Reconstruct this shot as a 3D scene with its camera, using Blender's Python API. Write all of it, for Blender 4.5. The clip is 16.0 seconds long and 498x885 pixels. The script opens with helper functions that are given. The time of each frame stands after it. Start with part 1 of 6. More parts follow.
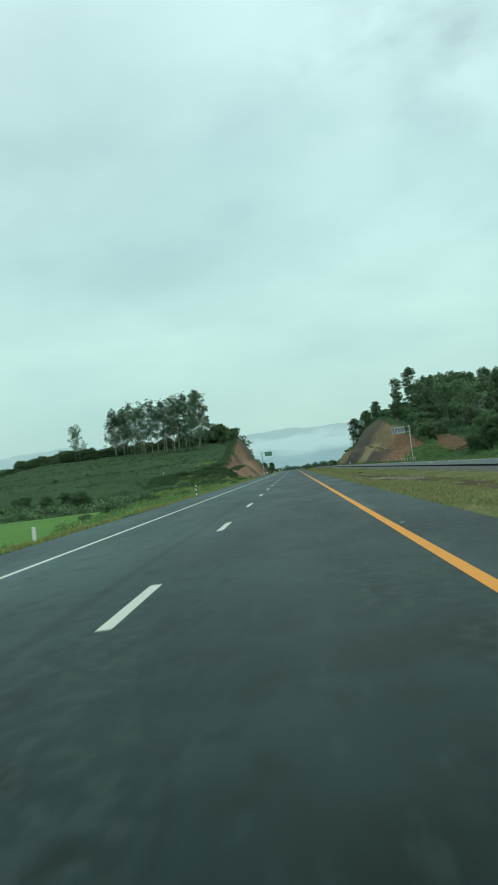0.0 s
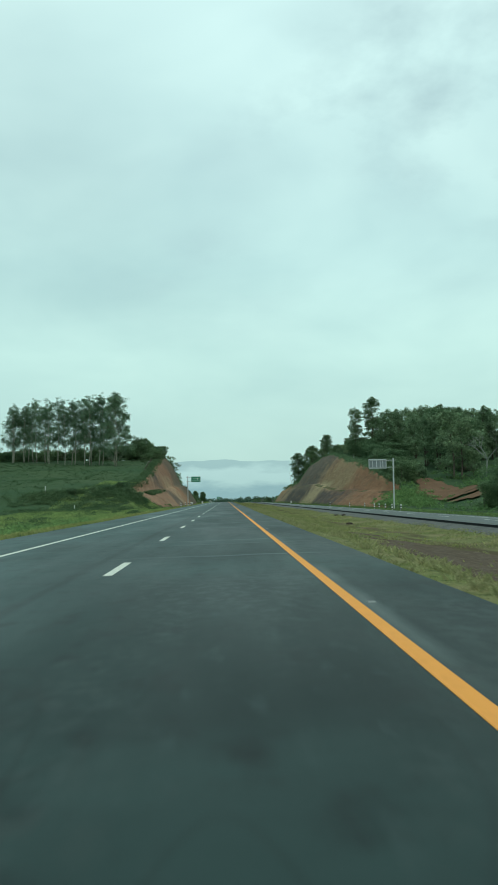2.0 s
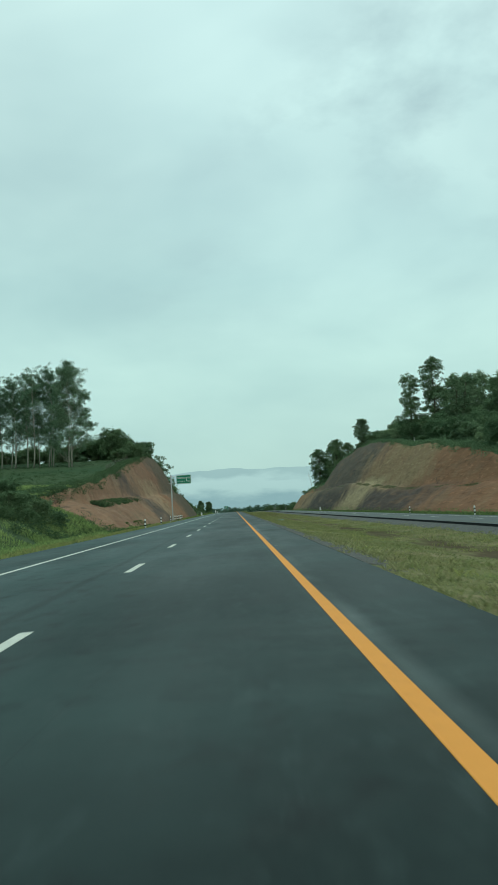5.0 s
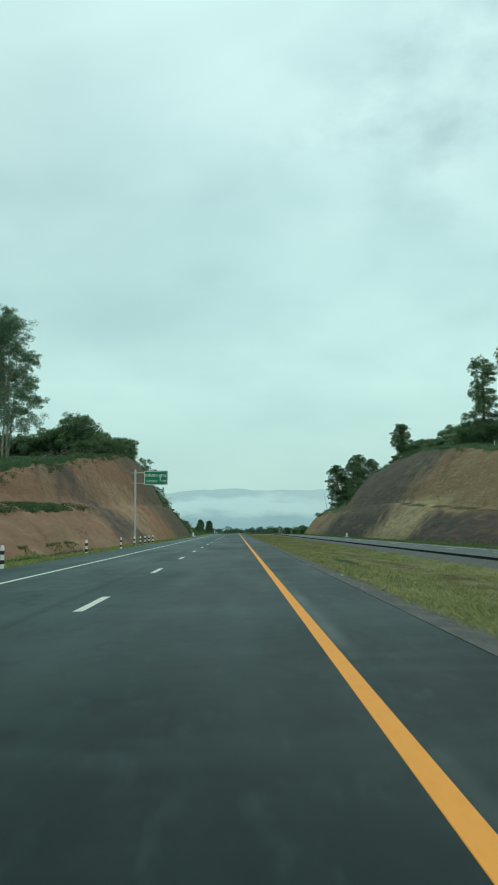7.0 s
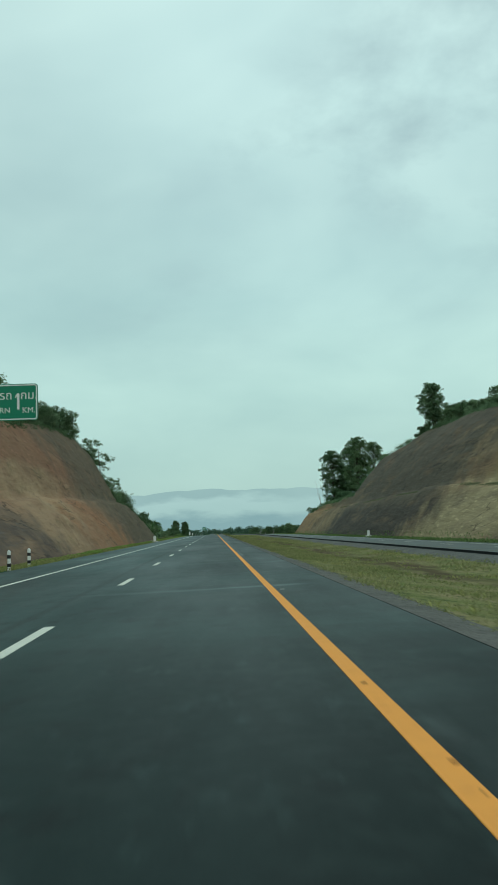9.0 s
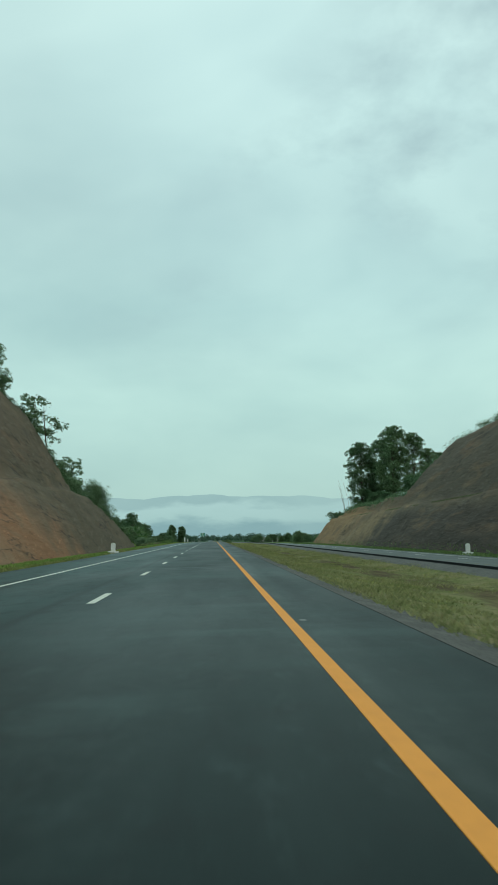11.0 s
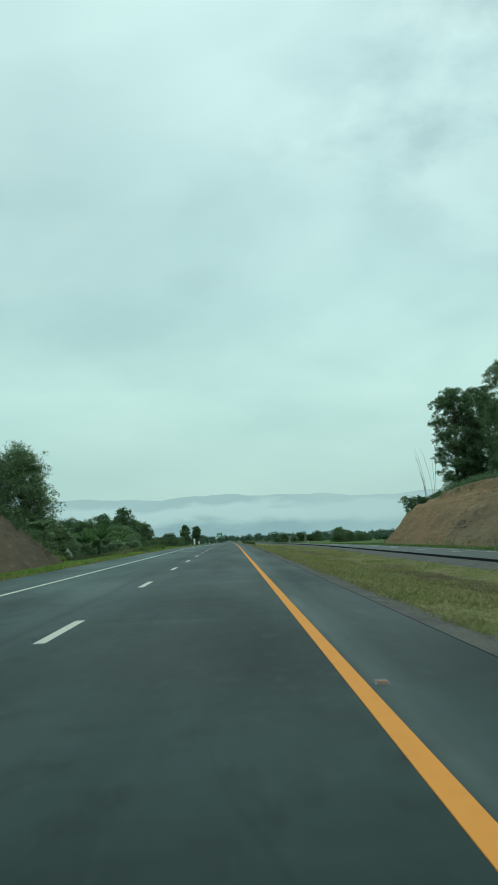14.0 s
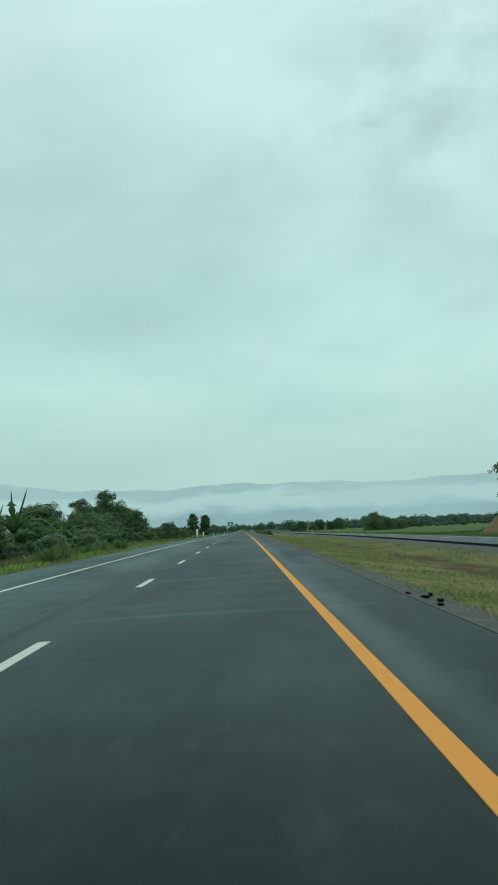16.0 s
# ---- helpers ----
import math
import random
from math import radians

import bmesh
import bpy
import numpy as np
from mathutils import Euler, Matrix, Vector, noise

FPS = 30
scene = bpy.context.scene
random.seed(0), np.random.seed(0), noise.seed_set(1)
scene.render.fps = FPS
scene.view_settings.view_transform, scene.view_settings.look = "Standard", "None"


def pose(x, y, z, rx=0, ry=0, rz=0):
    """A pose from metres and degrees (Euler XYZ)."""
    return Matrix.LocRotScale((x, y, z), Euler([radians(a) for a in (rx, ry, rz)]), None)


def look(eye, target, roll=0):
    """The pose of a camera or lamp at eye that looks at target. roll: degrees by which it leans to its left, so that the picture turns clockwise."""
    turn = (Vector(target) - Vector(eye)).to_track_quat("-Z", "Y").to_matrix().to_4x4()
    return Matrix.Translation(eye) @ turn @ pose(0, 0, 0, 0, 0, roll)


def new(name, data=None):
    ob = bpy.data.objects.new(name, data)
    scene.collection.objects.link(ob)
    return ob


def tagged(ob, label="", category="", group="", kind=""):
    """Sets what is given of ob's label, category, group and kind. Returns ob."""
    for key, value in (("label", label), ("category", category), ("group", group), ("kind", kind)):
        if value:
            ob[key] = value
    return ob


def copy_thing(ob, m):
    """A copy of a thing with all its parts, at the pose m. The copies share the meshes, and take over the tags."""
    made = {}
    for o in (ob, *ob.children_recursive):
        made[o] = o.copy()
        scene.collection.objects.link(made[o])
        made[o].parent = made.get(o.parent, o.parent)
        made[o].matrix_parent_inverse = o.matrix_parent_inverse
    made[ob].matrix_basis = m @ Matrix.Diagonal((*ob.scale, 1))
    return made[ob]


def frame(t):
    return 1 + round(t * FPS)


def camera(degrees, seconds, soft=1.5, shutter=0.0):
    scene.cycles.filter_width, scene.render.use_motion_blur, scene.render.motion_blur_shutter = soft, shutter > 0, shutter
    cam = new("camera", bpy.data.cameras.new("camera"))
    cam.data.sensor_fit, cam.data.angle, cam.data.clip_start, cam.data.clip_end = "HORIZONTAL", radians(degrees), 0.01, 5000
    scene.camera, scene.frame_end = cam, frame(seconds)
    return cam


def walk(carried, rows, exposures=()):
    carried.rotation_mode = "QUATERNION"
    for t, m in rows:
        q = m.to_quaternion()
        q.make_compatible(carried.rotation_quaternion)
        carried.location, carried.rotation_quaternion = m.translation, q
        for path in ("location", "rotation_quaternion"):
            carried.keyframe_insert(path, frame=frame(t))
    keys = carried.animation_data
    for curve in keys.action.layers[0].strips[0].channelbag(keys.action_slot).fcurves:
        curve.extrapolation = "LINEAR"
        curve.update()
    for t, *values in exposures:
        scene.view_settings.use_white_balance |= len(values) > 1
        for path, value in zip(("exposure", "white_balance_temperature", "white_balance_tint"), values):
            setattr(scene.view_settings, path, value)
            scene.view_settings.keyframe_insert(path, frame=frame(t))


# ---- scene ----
cam = camera(33.54, 16.0, 1.6, 0.15)
PATH = [
    (0, -0.398, 2.636, 1.231, 92.106, 7.157, 3.104),
    (0.5, -0.437, 16.019, 1.230, 92.031, 4.539, 2.513),
    (1, -0.450, 29.348, 1.230, 92.731, 0.564, 0.774),
    (1.5, -0.385, 42.691, 1.231, 93.715, -0.094, -1.023),
    (2, -0.284, 55.867, 1.233, 93.922, 0.822, -1.622),
    (2.5, -0.236, 69.114, 1.234, 93.743, 1.230, -2.020),
    (3, -0.184, 82.476, 1.235, 94.054, 2.003, -2.148),
    (3.5, -0.054, 95.731, 1.238, 94.560, 2.809, -1.795),
    (4, 0.021, 108.905, 1.239, 94.430, 3.487, -1.295),
    (6.5, 0.230, 175.479, 1.243, 95.266, 1.804, -0.041),
    (7, 0.224, 188.699, 1.243, 96.026, 0.416, -0.891),
    (7.5, 0.167, 201.909, 1.242, 97.573, -0.089, -2.233),
    (8, 0.126, 215.018, 1.241, 97.770, 1.343, -2.726),
    (8.5, 0.068, 227.973, 1.240, 96.915, 2.439, -2.715),
    (9, 0.056, 241.065, 1.240, 95.997, 2.065, -2.438),
    (11.5, 0.100, 306.659, 1.241, 96.552, 0.337, -2.584),
    (12, 0.151, 319.680, 1.242, 96.477, 0.684, -2.412),
    (12.5, 0.148, 332.691, 1.242, 96.496, 0.813, -1.985),
    (13, 0.167, 345.578, 1.242, 96.686, 1.380, -1.669),
    (13.5, 0.186, 358.470, 1.243, 96.559, 1.850, -1.404),
    (14, 0.184, 371.309, 1.243, 96.499, 1.737, -1.235),
    (14.5, 0.182, 384.128, 1.243, 96.448, 2.207, -1.102),
    (15, 0.194, 397.066, 1.243, 96.321, 3.172, -0.650),
    (15.5, 0.140, 409.955, 1.242, 95.980, 3.150, -0.294),
    (16, 0.120, 423.005, 1.241, 95.772, 2.457, -0.428),
]
walk(cam, [(t, pose(x, y, z, rx, ry, rz)) for t, x, y, z, rx, ry, rz in PATH],
     [(0, -0.07), (2.5, -0.04), (3.5, -0.14), (4.5, -0.15), (7, -0.09), (8, -0.22), (9, -0.25), (12, -0.19), (14.5, -0.15), (15, -0.2), (16, -0.2)])


# ---- world and light: a bright overcast morning ----
world = bpy.data.worlds.new("overcast_sky")
scene.world = world
world.use_nodes = True


def build_sky():
    nt = world.node_tree
    nt.nodes.clear()
    N, L = nt.nodes.new, nt.links.new
    out = N("ShaderNodeOutputWorld")
    bg = N("ShaderNodeBackground")
    bg.inputs["Strength"].default_value = 1.0
    L(bg.outputs[0], out.inputs[0])
    sky = N("ShaderNodeTexSky")
    sky.sky_type = "NISHITA"
    sky.sun_disc = False
    sky.sun_elevation, sky.sun_rotation = radians(50), radians(20)
    co = N("ShaderNodeTexCoord")
    sep = N("ShaderNodeSeparateXYZ")
    L(co.outputs["Generated"], sep.inputs[0])
    # cloud sheet: direction projected on a flat layer overhead
    add = N("ShaderNodeMath"); add.operation = "ADD"; add.inputs[1].default_value = 0.34
    L(sep.outputs[2], add.inputs[0])
    mx = N("ShaderNodeMath"); mx.operation = "MAXIMUM"; mx.inputs[1].default_value = 0.05
    L(add.outputs[0], mx.inputs[0])
    div = N("ShaderNodeVectorMath"); div.operation = "DIVIDE"
    comb = N("ShaderNodeCombineXYZ")
    for i in range(3):
        L(mx.outputs[0], comb.inputs[i])
    L(co.outputs["Generated"], div.inputs[0]); L(comb.outputs[0], div.inputs[1])
    n1 = N("ShaderNodeTexNoise"); n1.inputs["Scale"].default_value = 1.9; n1.inputs["Detail"].default_value = 4; n1.inputs["Roughness"].default_value = 0.5; n1.inputs["Distortion"].default_value = 0.3
    n2 = N("ShaderNodeTexNoise"); n2.inputs["Scale"].default_value = 5.2; n2.inputs["Detail"].default_value = 5; n2.inputs["Roughness"].default_value = 0.55; n2.inputs["Distortion"].default_value = 0.1
    L(div.outputs[0], n1.inputs["Vector"]); L(div.outputs[0], n2.inputs["Vector"])
    r1 = N("ShaderNodeMapRange"); r1.inputs[1].default_value, r1.inputs[2].default_value, r1.inputs[3].default_value, r1.inputs[4].default_value = 0.32, 0.68, 0.0, 1.0
    r2 = N("ShaderNodeMapRange"); r2.inputs[1].default_value, r2.inputs[2].default_value, r2.inputs[3].default_value, r2.inputs[4].default_value = 0.44, 0.70, 0.0, 0.75
    L(n1.outputs[0], r1.inputs[0]); L(n2.outputs[0], r2.inputs[0])
    # paler towards the zenith, duller near 20 degrees
    ramp = N("ShaderNodeValToRGB")
    L(sep.outputs[2], ramp.inputs[0])
    e = ramp.color_ramp.elements
    e[0].position, e[0].color = 0.0, (0.42, 0.655, 0.615, 1)
    e[1].position, e[1].color = 0.52, (0.545, 0.79, 0.78, 1)
    for p, c in ((0.08, (0.485, 0.745, 0.69, 1)), (0.17, (0.565, 0.85, 0.785, 1)), (0.27, (0.495, 0.755, 0.73, 1)), (0.38, (0.485, 0.72, 0.71, 1))):
        k = e.new(p); k.color = c
    m1 = N("ShaderNodeMix"); m1.data_type = "RGBA"; m1.blend_type = "MULTIPLY"
    shade = N("ShaderNodeMix"); shade.data_type = "RGBA"
    calm = N("ShaderNodeMapRange"); calm.inputs[1].default_value, calm.inputs[2].default_value, calm.inputs[3].default_value, calm.inputs[4].default_value = 0.05, 0.36, 0.32, 1.0
    L(sep.outputs[2], calm.inputs[0])
    mid = N("ShaderNodeMix"); mid.inputs[2].default_value = 0.55
    L(calm.outputs[0], mid.inputs[0]); L(r1.outputs[0], mid.inputs[3])
    L(mid.outputs[0], shade.inputs[0])
    shade.inputs[6].default_value, shade.inputs[7].default_value = (0.82, 0.86, 0.885, 1), (1.14, 1.12, 1.10, 1)
    m1.inputs[0].default_value = 1.0
    L(ramp.outputs[0], m1.inputs[6]); L(shade.outputs[2], m1.inputs[7])
    m2 = N("ShaderNodeMix"); m2.data_type = "RGBA"
    # torn darker scraps hang where the sheet is thick
    n3 = N("ShaderNodeTexNoise"); n3.inputs["Scale"].default_value = 1.9; n3.inputs["Detail"].default_value = 2
    sh3 = N("ShaderNodeVectorMath"); sh3.operation = "ADD"; sh3.inputs[1].default_value = (7.3, 2.1, 0)
    L(div.outputs[0], sh3.inputs[0]); L(sh3.outputs[0], n3.inputs["Vector"])
    r3 = N("ShaderNodeMapRange"); r3.inputs[1].default_value, r3.inputs[2].default_value = 0.40, 0.60
    L(n3.outputs[0], r3.inputs[0])
    hi = N("ShaderNodeMapRange"); hi.inputs[1].default_value, hi.inputs[2].default_value = 0.16, 0.44
    L(sep.outputs[2], hi.inputs[0])
    k3 = N("ShaderNodeMath"); k3.operation = "MULTIPLY"; L(r3.outputs[0], k3.inputs[0]); L(hi.outputs[0], k3.inputs[1])
    k4 = N("ShaderNodeMath"); k4.operation = "MULTIPLY"; L(r2.outputs[0], k4.inputs[0]); L(k3.outputs[0], k4.inputs[1])
    L(k4.outputs[0], m2.inputs[0])
    # the veiled sun brightens the cloud high on the right
    dt = N("ShaderNodeVectorMath"); dt.operation = "DOT_PRODUCT"; dt.inputs[1].default_value = (0.150, 0.862, 0.484)
    L(co.outputs["Generated"], dt.inputs[0])
    glow = N("ShaderNodeMapRange"); glow.interpolation_type = "SMOOTHSTEP"
    glow.inputs[1].default_value, glow.inputs[2].default_value, glow.inputs[3].default_value, glow.inputs[4].default_value = 0.93, 1.0, 0.0, 1.0
    L(dt.outputs["Value"], glow.inputs[0])
    lit = N("ShaderNodeMix"); lit.data_type = "RGBA"; lit.blend_type = "MULTIPLY"; lit.inputs[7].default_value = (1.20, 1.18, 1.165, 1)
    L(glow.outputs[0], lit.inputs[0]); L(m1.outputs[2], lit.inputs[6])
    L(lit.outputs[2], m2.inputs[6])
    m2.inputs[7].default_value = (0.385, 0.575, 0.60, 1)
    # a little of the clear sky above the cloud comes through
    sc = N("ShaderNodeMix"); sc.data_type = "RGBA"; sc.blend_type = "ADD"; sc.inputs[0].default_value = 0.006
    L(m2.outputs[2], sc.inputs[6]); L(sky.outputs[0], sc.inputs[7])
    L(sc.outputs[2], bg.inputs[0])


build_sky()
sun = new("sun", bpy.data.lights.new("sun", "SUN"))
sun.data.energy, sun.data.angle, sun.data.color = 0.7, radians(35), (1.0, 0.97, 0.9)
sun.matrix_world = look((60, -40, 120), (0, 60, 0))


# ---- materials ----
def nodes(name):
    m = bpy.data.materials.new(name)
    m.use_nodes = True
    return m, m.node_tree, m.node_tree.nodes["Principled BSDF"]


def surface(name, c1, c2, scale=1.0, c3=None, scale2=8.0, rough=0.8, bump=0.3, bump_scale=30.0, dist=0.02, stretch=(1, 1, 1), local=False, metal=0.0, spec=0.3, island=0.0):
    """Two-scale mottled material: c1..c2 broad, c3 in finer patches; relief on top."""
    m, nt, b = nodes(name)
    N, L = nt.nodes.new, nt.links.new
    if local:
        src = N("ShaderNodeTexCoord").outputs["Object"]
    else:
        src = N("ShaderNodeNewGeometry").outputs["Position"]
    mp = N("ShaderNodeMapping"); mp.inputs["Scale"].default_value = stretch
    L(src, mp.inputs[0])
    n = N("ShaderNodeTexNoise"); n.inputs["Scale"].default_value = scale; n.inputs["Detail"].default_value = 6; n.inputs["Roughness"].default_value = 0.6
    L(mp.outputs[0], n.inputs["Vector"])
    r = N("ShaderNodeMapRange"); r.inputs[1].default_value, r.inputs[2].default_value = 0.33, 0.67
    L(n.outputs[0], r.inputs[0])
    mix = N("ShaderNodeMix"); mix.data_type = "RGBA"
    L(r.outputs[0], mix.inputs[0])
    mix.inputs[6].default_value, mix.inputs[7].default_value = (*c1, 1), (*c2, 1)
    col = mix.outputs[2]
    if c3:
        n3 = N("ShaderNodeTexNoise"); n3.inputs["Scale"].default_value = scale2; n3.inputs["Detail"].default_value = 8; n3.inputs["Roughness"].default_value = 0.65
        L(mp.outputs[0], n3.inputs["Vector"])
        r3 = N("ShaderNodeMapRange"); r3.inputs[1].default_value, r3.inputs[2].default_value = 0.5, 0.66
        L(n3.outputs[0], r3.inputs[0])
        mix3 = N("ShaderNodeMix"); mix3.data_type = "RGBA"
        L(r3.outputs[0], mix3.inputs[0]); L(col, mix3.inputs[6]); mix3.inputs[7].default_value = (*c3, 1)
        col = mix3.outputs[2]
    if island:
        g = N("ShaderNodeNewGeometry")
        hs = N("ShaderNodeHueSaturation")
        rr = N("ShaderNodeMapRange"); rr.inputs[3].default_value, rr.inputs[4].default_value = 1 - island, 1 + island
        L(g.outputs["Random Per Island"], rr.inputs[0]); L(rr.outputs[0], hs.inputs["Value"]); L(col, hs.inputs["Color"])
        col = hs.outputs[0]
    L(col, b.inputs["Base Color"])
    b.inputs["Roughness"].default_value, b.inputs["Metallic"].default_value = rough, metal
    b.inputs["Specular IOR Level"].default_value = spec
    if bump:
        nb = N("ShaderNodeTexNoise"); nb.inputs["Scale"].default_value = bump_scale; nb.inputs["Detail"].default_value = 5
        L(mp.outputs[0], nb.inputs["Vector"])
        bp = N("ShaderNodeBump"); bp.inputs["Strength"].default_value, bp.inputs["Distance"].default_value = bump, dist
        L(nb.outputs[0], bp.inputs["Height"]); L(bp.outputs[0], b.inputs["Normal"])
    return m


DRY_LINES = ((74.4, 0.30, 0.85), (79.2, 0.30, 0.65), (81.3, 0.4, 0.45), (92.8, 0.45, 0.65), (99.8, 0.40, 0.85), (102.6, 0.35, 0.5), (122.2, 0.5, 0.85), (347.0, 0.60, 0.70), (331.4, 0.25, 0.70), (328.1, 0.35, 0.85), (326.6, 0.30, 0.55), (258.9, 0.5, 0.7), (435.2, 0.4, 0.5))


def asphalt_material():
    """Dark asphalt: wheel paths, long streaks, pale cross bands and dark damp patches."""
    m, nt, b = nodes("asphalt")
    N, L = nt.nodes.new, nt.links.new
    geo = N("ShaderNodeNewGeometry")
    sep = N("ShaderNodeSeparateXYZ"); L(geo.outputs["Position"], sep.inputs[0])

    def field(stretch, scale, lo, hi, detail=5):
        mp = N("ShaderNodeMapping"); mp.inputs["Scale"].default_value = stretch
        L(geo.outputs["Position"], mp.inputs[0])
        n = N("ShaderNodeTexNoise"); n.inputs["Scale"].default_value = scale; n.inputs["Detail"].default_value = detail; n.inputs["Roughness"].default_value = 0.6
        L(mp.outputs[0], n.inputs["Vector"])
        r = N("ShaderNodeMapRange"); r.inputs[1].default_value, r.inputs[2].default_value = lo, hi
        L(n.outputs[0], r.inputs[0])
        return r.outputs[0]

    def layer(col, fac, colour, amount):
        k = N("ShaderNodeMath"); k.operation = "MULTIPLY"; k.inputs[1].default_value = amount
        L(fac, k.inputs[0])
        x = N("ShaderNodeMix"); x.data_type = "RGBA"
        L(k.outputs[0], x.inputs[0])
        L(col, x.inputs[6]); x.inputs[7].default_value = (*colour, 1)
        return x.outputs[2]

    base = N("ShaderNodeRGB"); base.outputs[0].default_value = (0.0034, 0.0090, 0.0086, 1)
    col = layer(base.outputs[0], field((1.2, 0.05, 1), 1.0, 0.35, 0.7), (0.0100, 0.0205, 0.0195), 0.8)      # long streaks
    # the outer lane and its shoulder are paler
    outer = N("ShaderNodeMapRange"); outer.interpolation_type = "SMOOTHSTEP"; outer.inputs[1].default_value, outer.inputs[2].default_value = 0.4, -6.2
    L(sep.outputs[0], outer.inputs[0])
    col = layer(col, outer.outputs[0], (0.060, 0.112, 0.106), 0.82)
    col = layer(col, field((0.11, 0.24, 1), 0.55, 0.48, 0.74, 6), (0.042, 0.080, 0.074), 0.95)                # pale cross bands
    col = layer(col, field((0.35, 0.10, 1), 0.7, 0.45, 0.7), (0.004, 0.0065, 0.0065), 0.7)                     # dark patches
    col = layer(col, field((1, 0.6, 1), 2.2, 0.52, 0.70, 9), (0.004, 0.005, 0.0055), 0.8)                  # scuffs
    col = layer(col, field((1, 1, 1), 60.0, 0.5, 0.8, 2), (0.030, 0.044, 0.042), 0.35)                       # stones
    col = layer(col, field((1.6, 0.5, 1), 2.6, 0.56, 0.74, 9), (0.042, 0.062, 0.060), 0.60)                 # worn pale scrapes
    # thin pale drying streaks across the lane, in places
    thin = N("ShaderNodeMath"); thin.operation = "MULTIPLY"
    L(field((0.30, 0.75, 1), 0.9, 0.54, 0.76, 6), thin.inputs[0]); L(field((0.10, 0.035, 1), 1.0, 0.44, 0.60, 3), thin.inputs[1])
    col = layer(col, thin.outputs[0], (0.080, 0.120, 0.115), 0.55)
    # pale lines of dried dust across the inner lane, wavering a little
    wob = N("ShaderNodeTexNoise"); wob.inputs["Scale"].default_value = 0.5; wob.inputs["Detail"].default_value = 4
    L(geo.outputs["Position"], wob.inputs["Vector"])
    wy_ = N("ShaderNodeMath"); wy_.operation = "MULTIPLY_ADD"; wy_.inputs[1].default_value = 1.3
    L(wob.outputs[0], wy_.inputs[0]); L(sep.outputs[1], wy_.inputs[2])
    lane = N("ShaderNodeMapRange"); lane.inputs[1].default_value, lane.inputs[2].default_value = -3.6, -1.4
    L(sep.outputs[0], lane.inputs[0])
    lane2 = N("ShaderNodeMapRange"); lane2.inputs[1].default_value, lane2.inputs[2].default_value, lane2.inputs[3].default_value, lane2.inputs[4].default_value = 1.5, 2.3, 1.0, 0.0
    L(sep.outputs[0], lane2.inputs[0])
    span = N("ShaderNodeMath"); span.operation = "MULTIPLY"; L(lane.outputs[0], span.inputs[0]); L(lane2.outputs[0], span.inputs[1])
    patchy = N("ShaderNodeMath"); patchy.operation = "MULTIPLY"; L(span.outputs[0], patchy.inputs[0]); L(field((0.5, 0.6, 1), 1.0, 0.28, 0.62, 6), patchy.inputs[1])
    for y0, w, amount in DRY_LINES:
        d = N("ShaderNodeMath"); d.operation = "SUBTRACT"; d.inputs[1].default_value = y0 + 0.65
        L(wy_.outputs[0], d.inputs[0])
        e = N("ShaderNodeMath"); e.operation = "ABSOLUTE"; L(d.outputs[0], e.inputs[0])
        g = N("ShaderNodeMapRange"); g.interpolation_type = "SMOOTHSTEP"; g.inputs[1].default_value, g.inputs[2].default_value, g.inputs[3].default_value, g.inputs[4].default_value = 0.0, w, 1.0, 0.0
        L(e.outputs[0], g.inputs[0])
        both = N("ShaderNodeMath"); both.operation = "MULTIPLY"; L(g.outputs[0], both.inputs[0]); L(patchy.outputs[0], both.inputs[1])
        col = layer(col, both.outputs[0], (0.105, 0.150, 0.142), amount)
    # rough dark blotches where the surface has ravelled
    rav = N("ShaderNodeMath"); rav.operation = "MULTIPLY"
    L(field((0.35, 0.07, 1), 1.0, 0.44, 0.56, 3), rav.inputs[0]); L(field((1, 0.8, 1), 5.5, 0.48, 0.60, 9), rav.inputs[1])
    old = N("ShaderNodeMapRange"); old.inputs[1].default_value, old.inputs[2].default_value, old.inputs[3].default_value, old.inputs[4].default_value = 70.0, 125.0, 0.62, 0.16
    L(sep.outputs[1], old.inputs[0])
    rav2 = N("ShaderNodeMath"); rav2.operation = "MULTIPLY"; L(rav.outputs[0], rav2.inputs[0]); L(old.outputs[0], rav2.inputs[1])
    col = layer(col, rav2.outputs[0], (0.050, 0.064, 0.060), 1.0)
    # thin meandering cracks and old tyre marks
    cr = N("ShaderNodeTexNoise"); cr.inputs["Scale"].default_value = 0.35; cr.inputs["Detail"].default_value = 2
    mpc = N("ShaderNodeMapping"); mpc.inputs["Scale"].default_value = (1.0, 0.22, 1); L(geo.outputs["Position"], mpc.inputs[0]); L(mpc.outputs[0], cr.inputs["Vector"])
    c0 = N("ShaderNodeMath"); c0.operation = "SUBTRACT"; c0.inputs[1].default_value = 0.5; L(cr.outputs[0], c0.inputs[0])
    c1 = N("ShaderNodeMath"); c1.operation = "ABSOLUTE"; L(c0.outputs[0], c1.inputs[0])
    c2 = N("ShaderNodeMapRange"); c2.inputs[1].default_value, c2.inputs[2].default_value, c2.inputs[3].default_value, c2.inputs[4].default_value = 0.001, 0.006, 1.0, 0.0
    L(c1.outputs[0], c2.inputs[0])
    col = layer(col, c2.outputs[0], (0.003, 0.004, 0.004), 0.2)
    # pale dust gathered beside the median line
    off = N("ShaderNodeMath"); off.operation = "SUBTRACT"; off.inputs[1].default_value = 1.34
    L(sep.outputs[0], off.inputs[0])
    ab = N("ShaderNodeMath"); ab.operation = "ABSOLUTE"; L(off.outputs[0], ab.inputs[0])
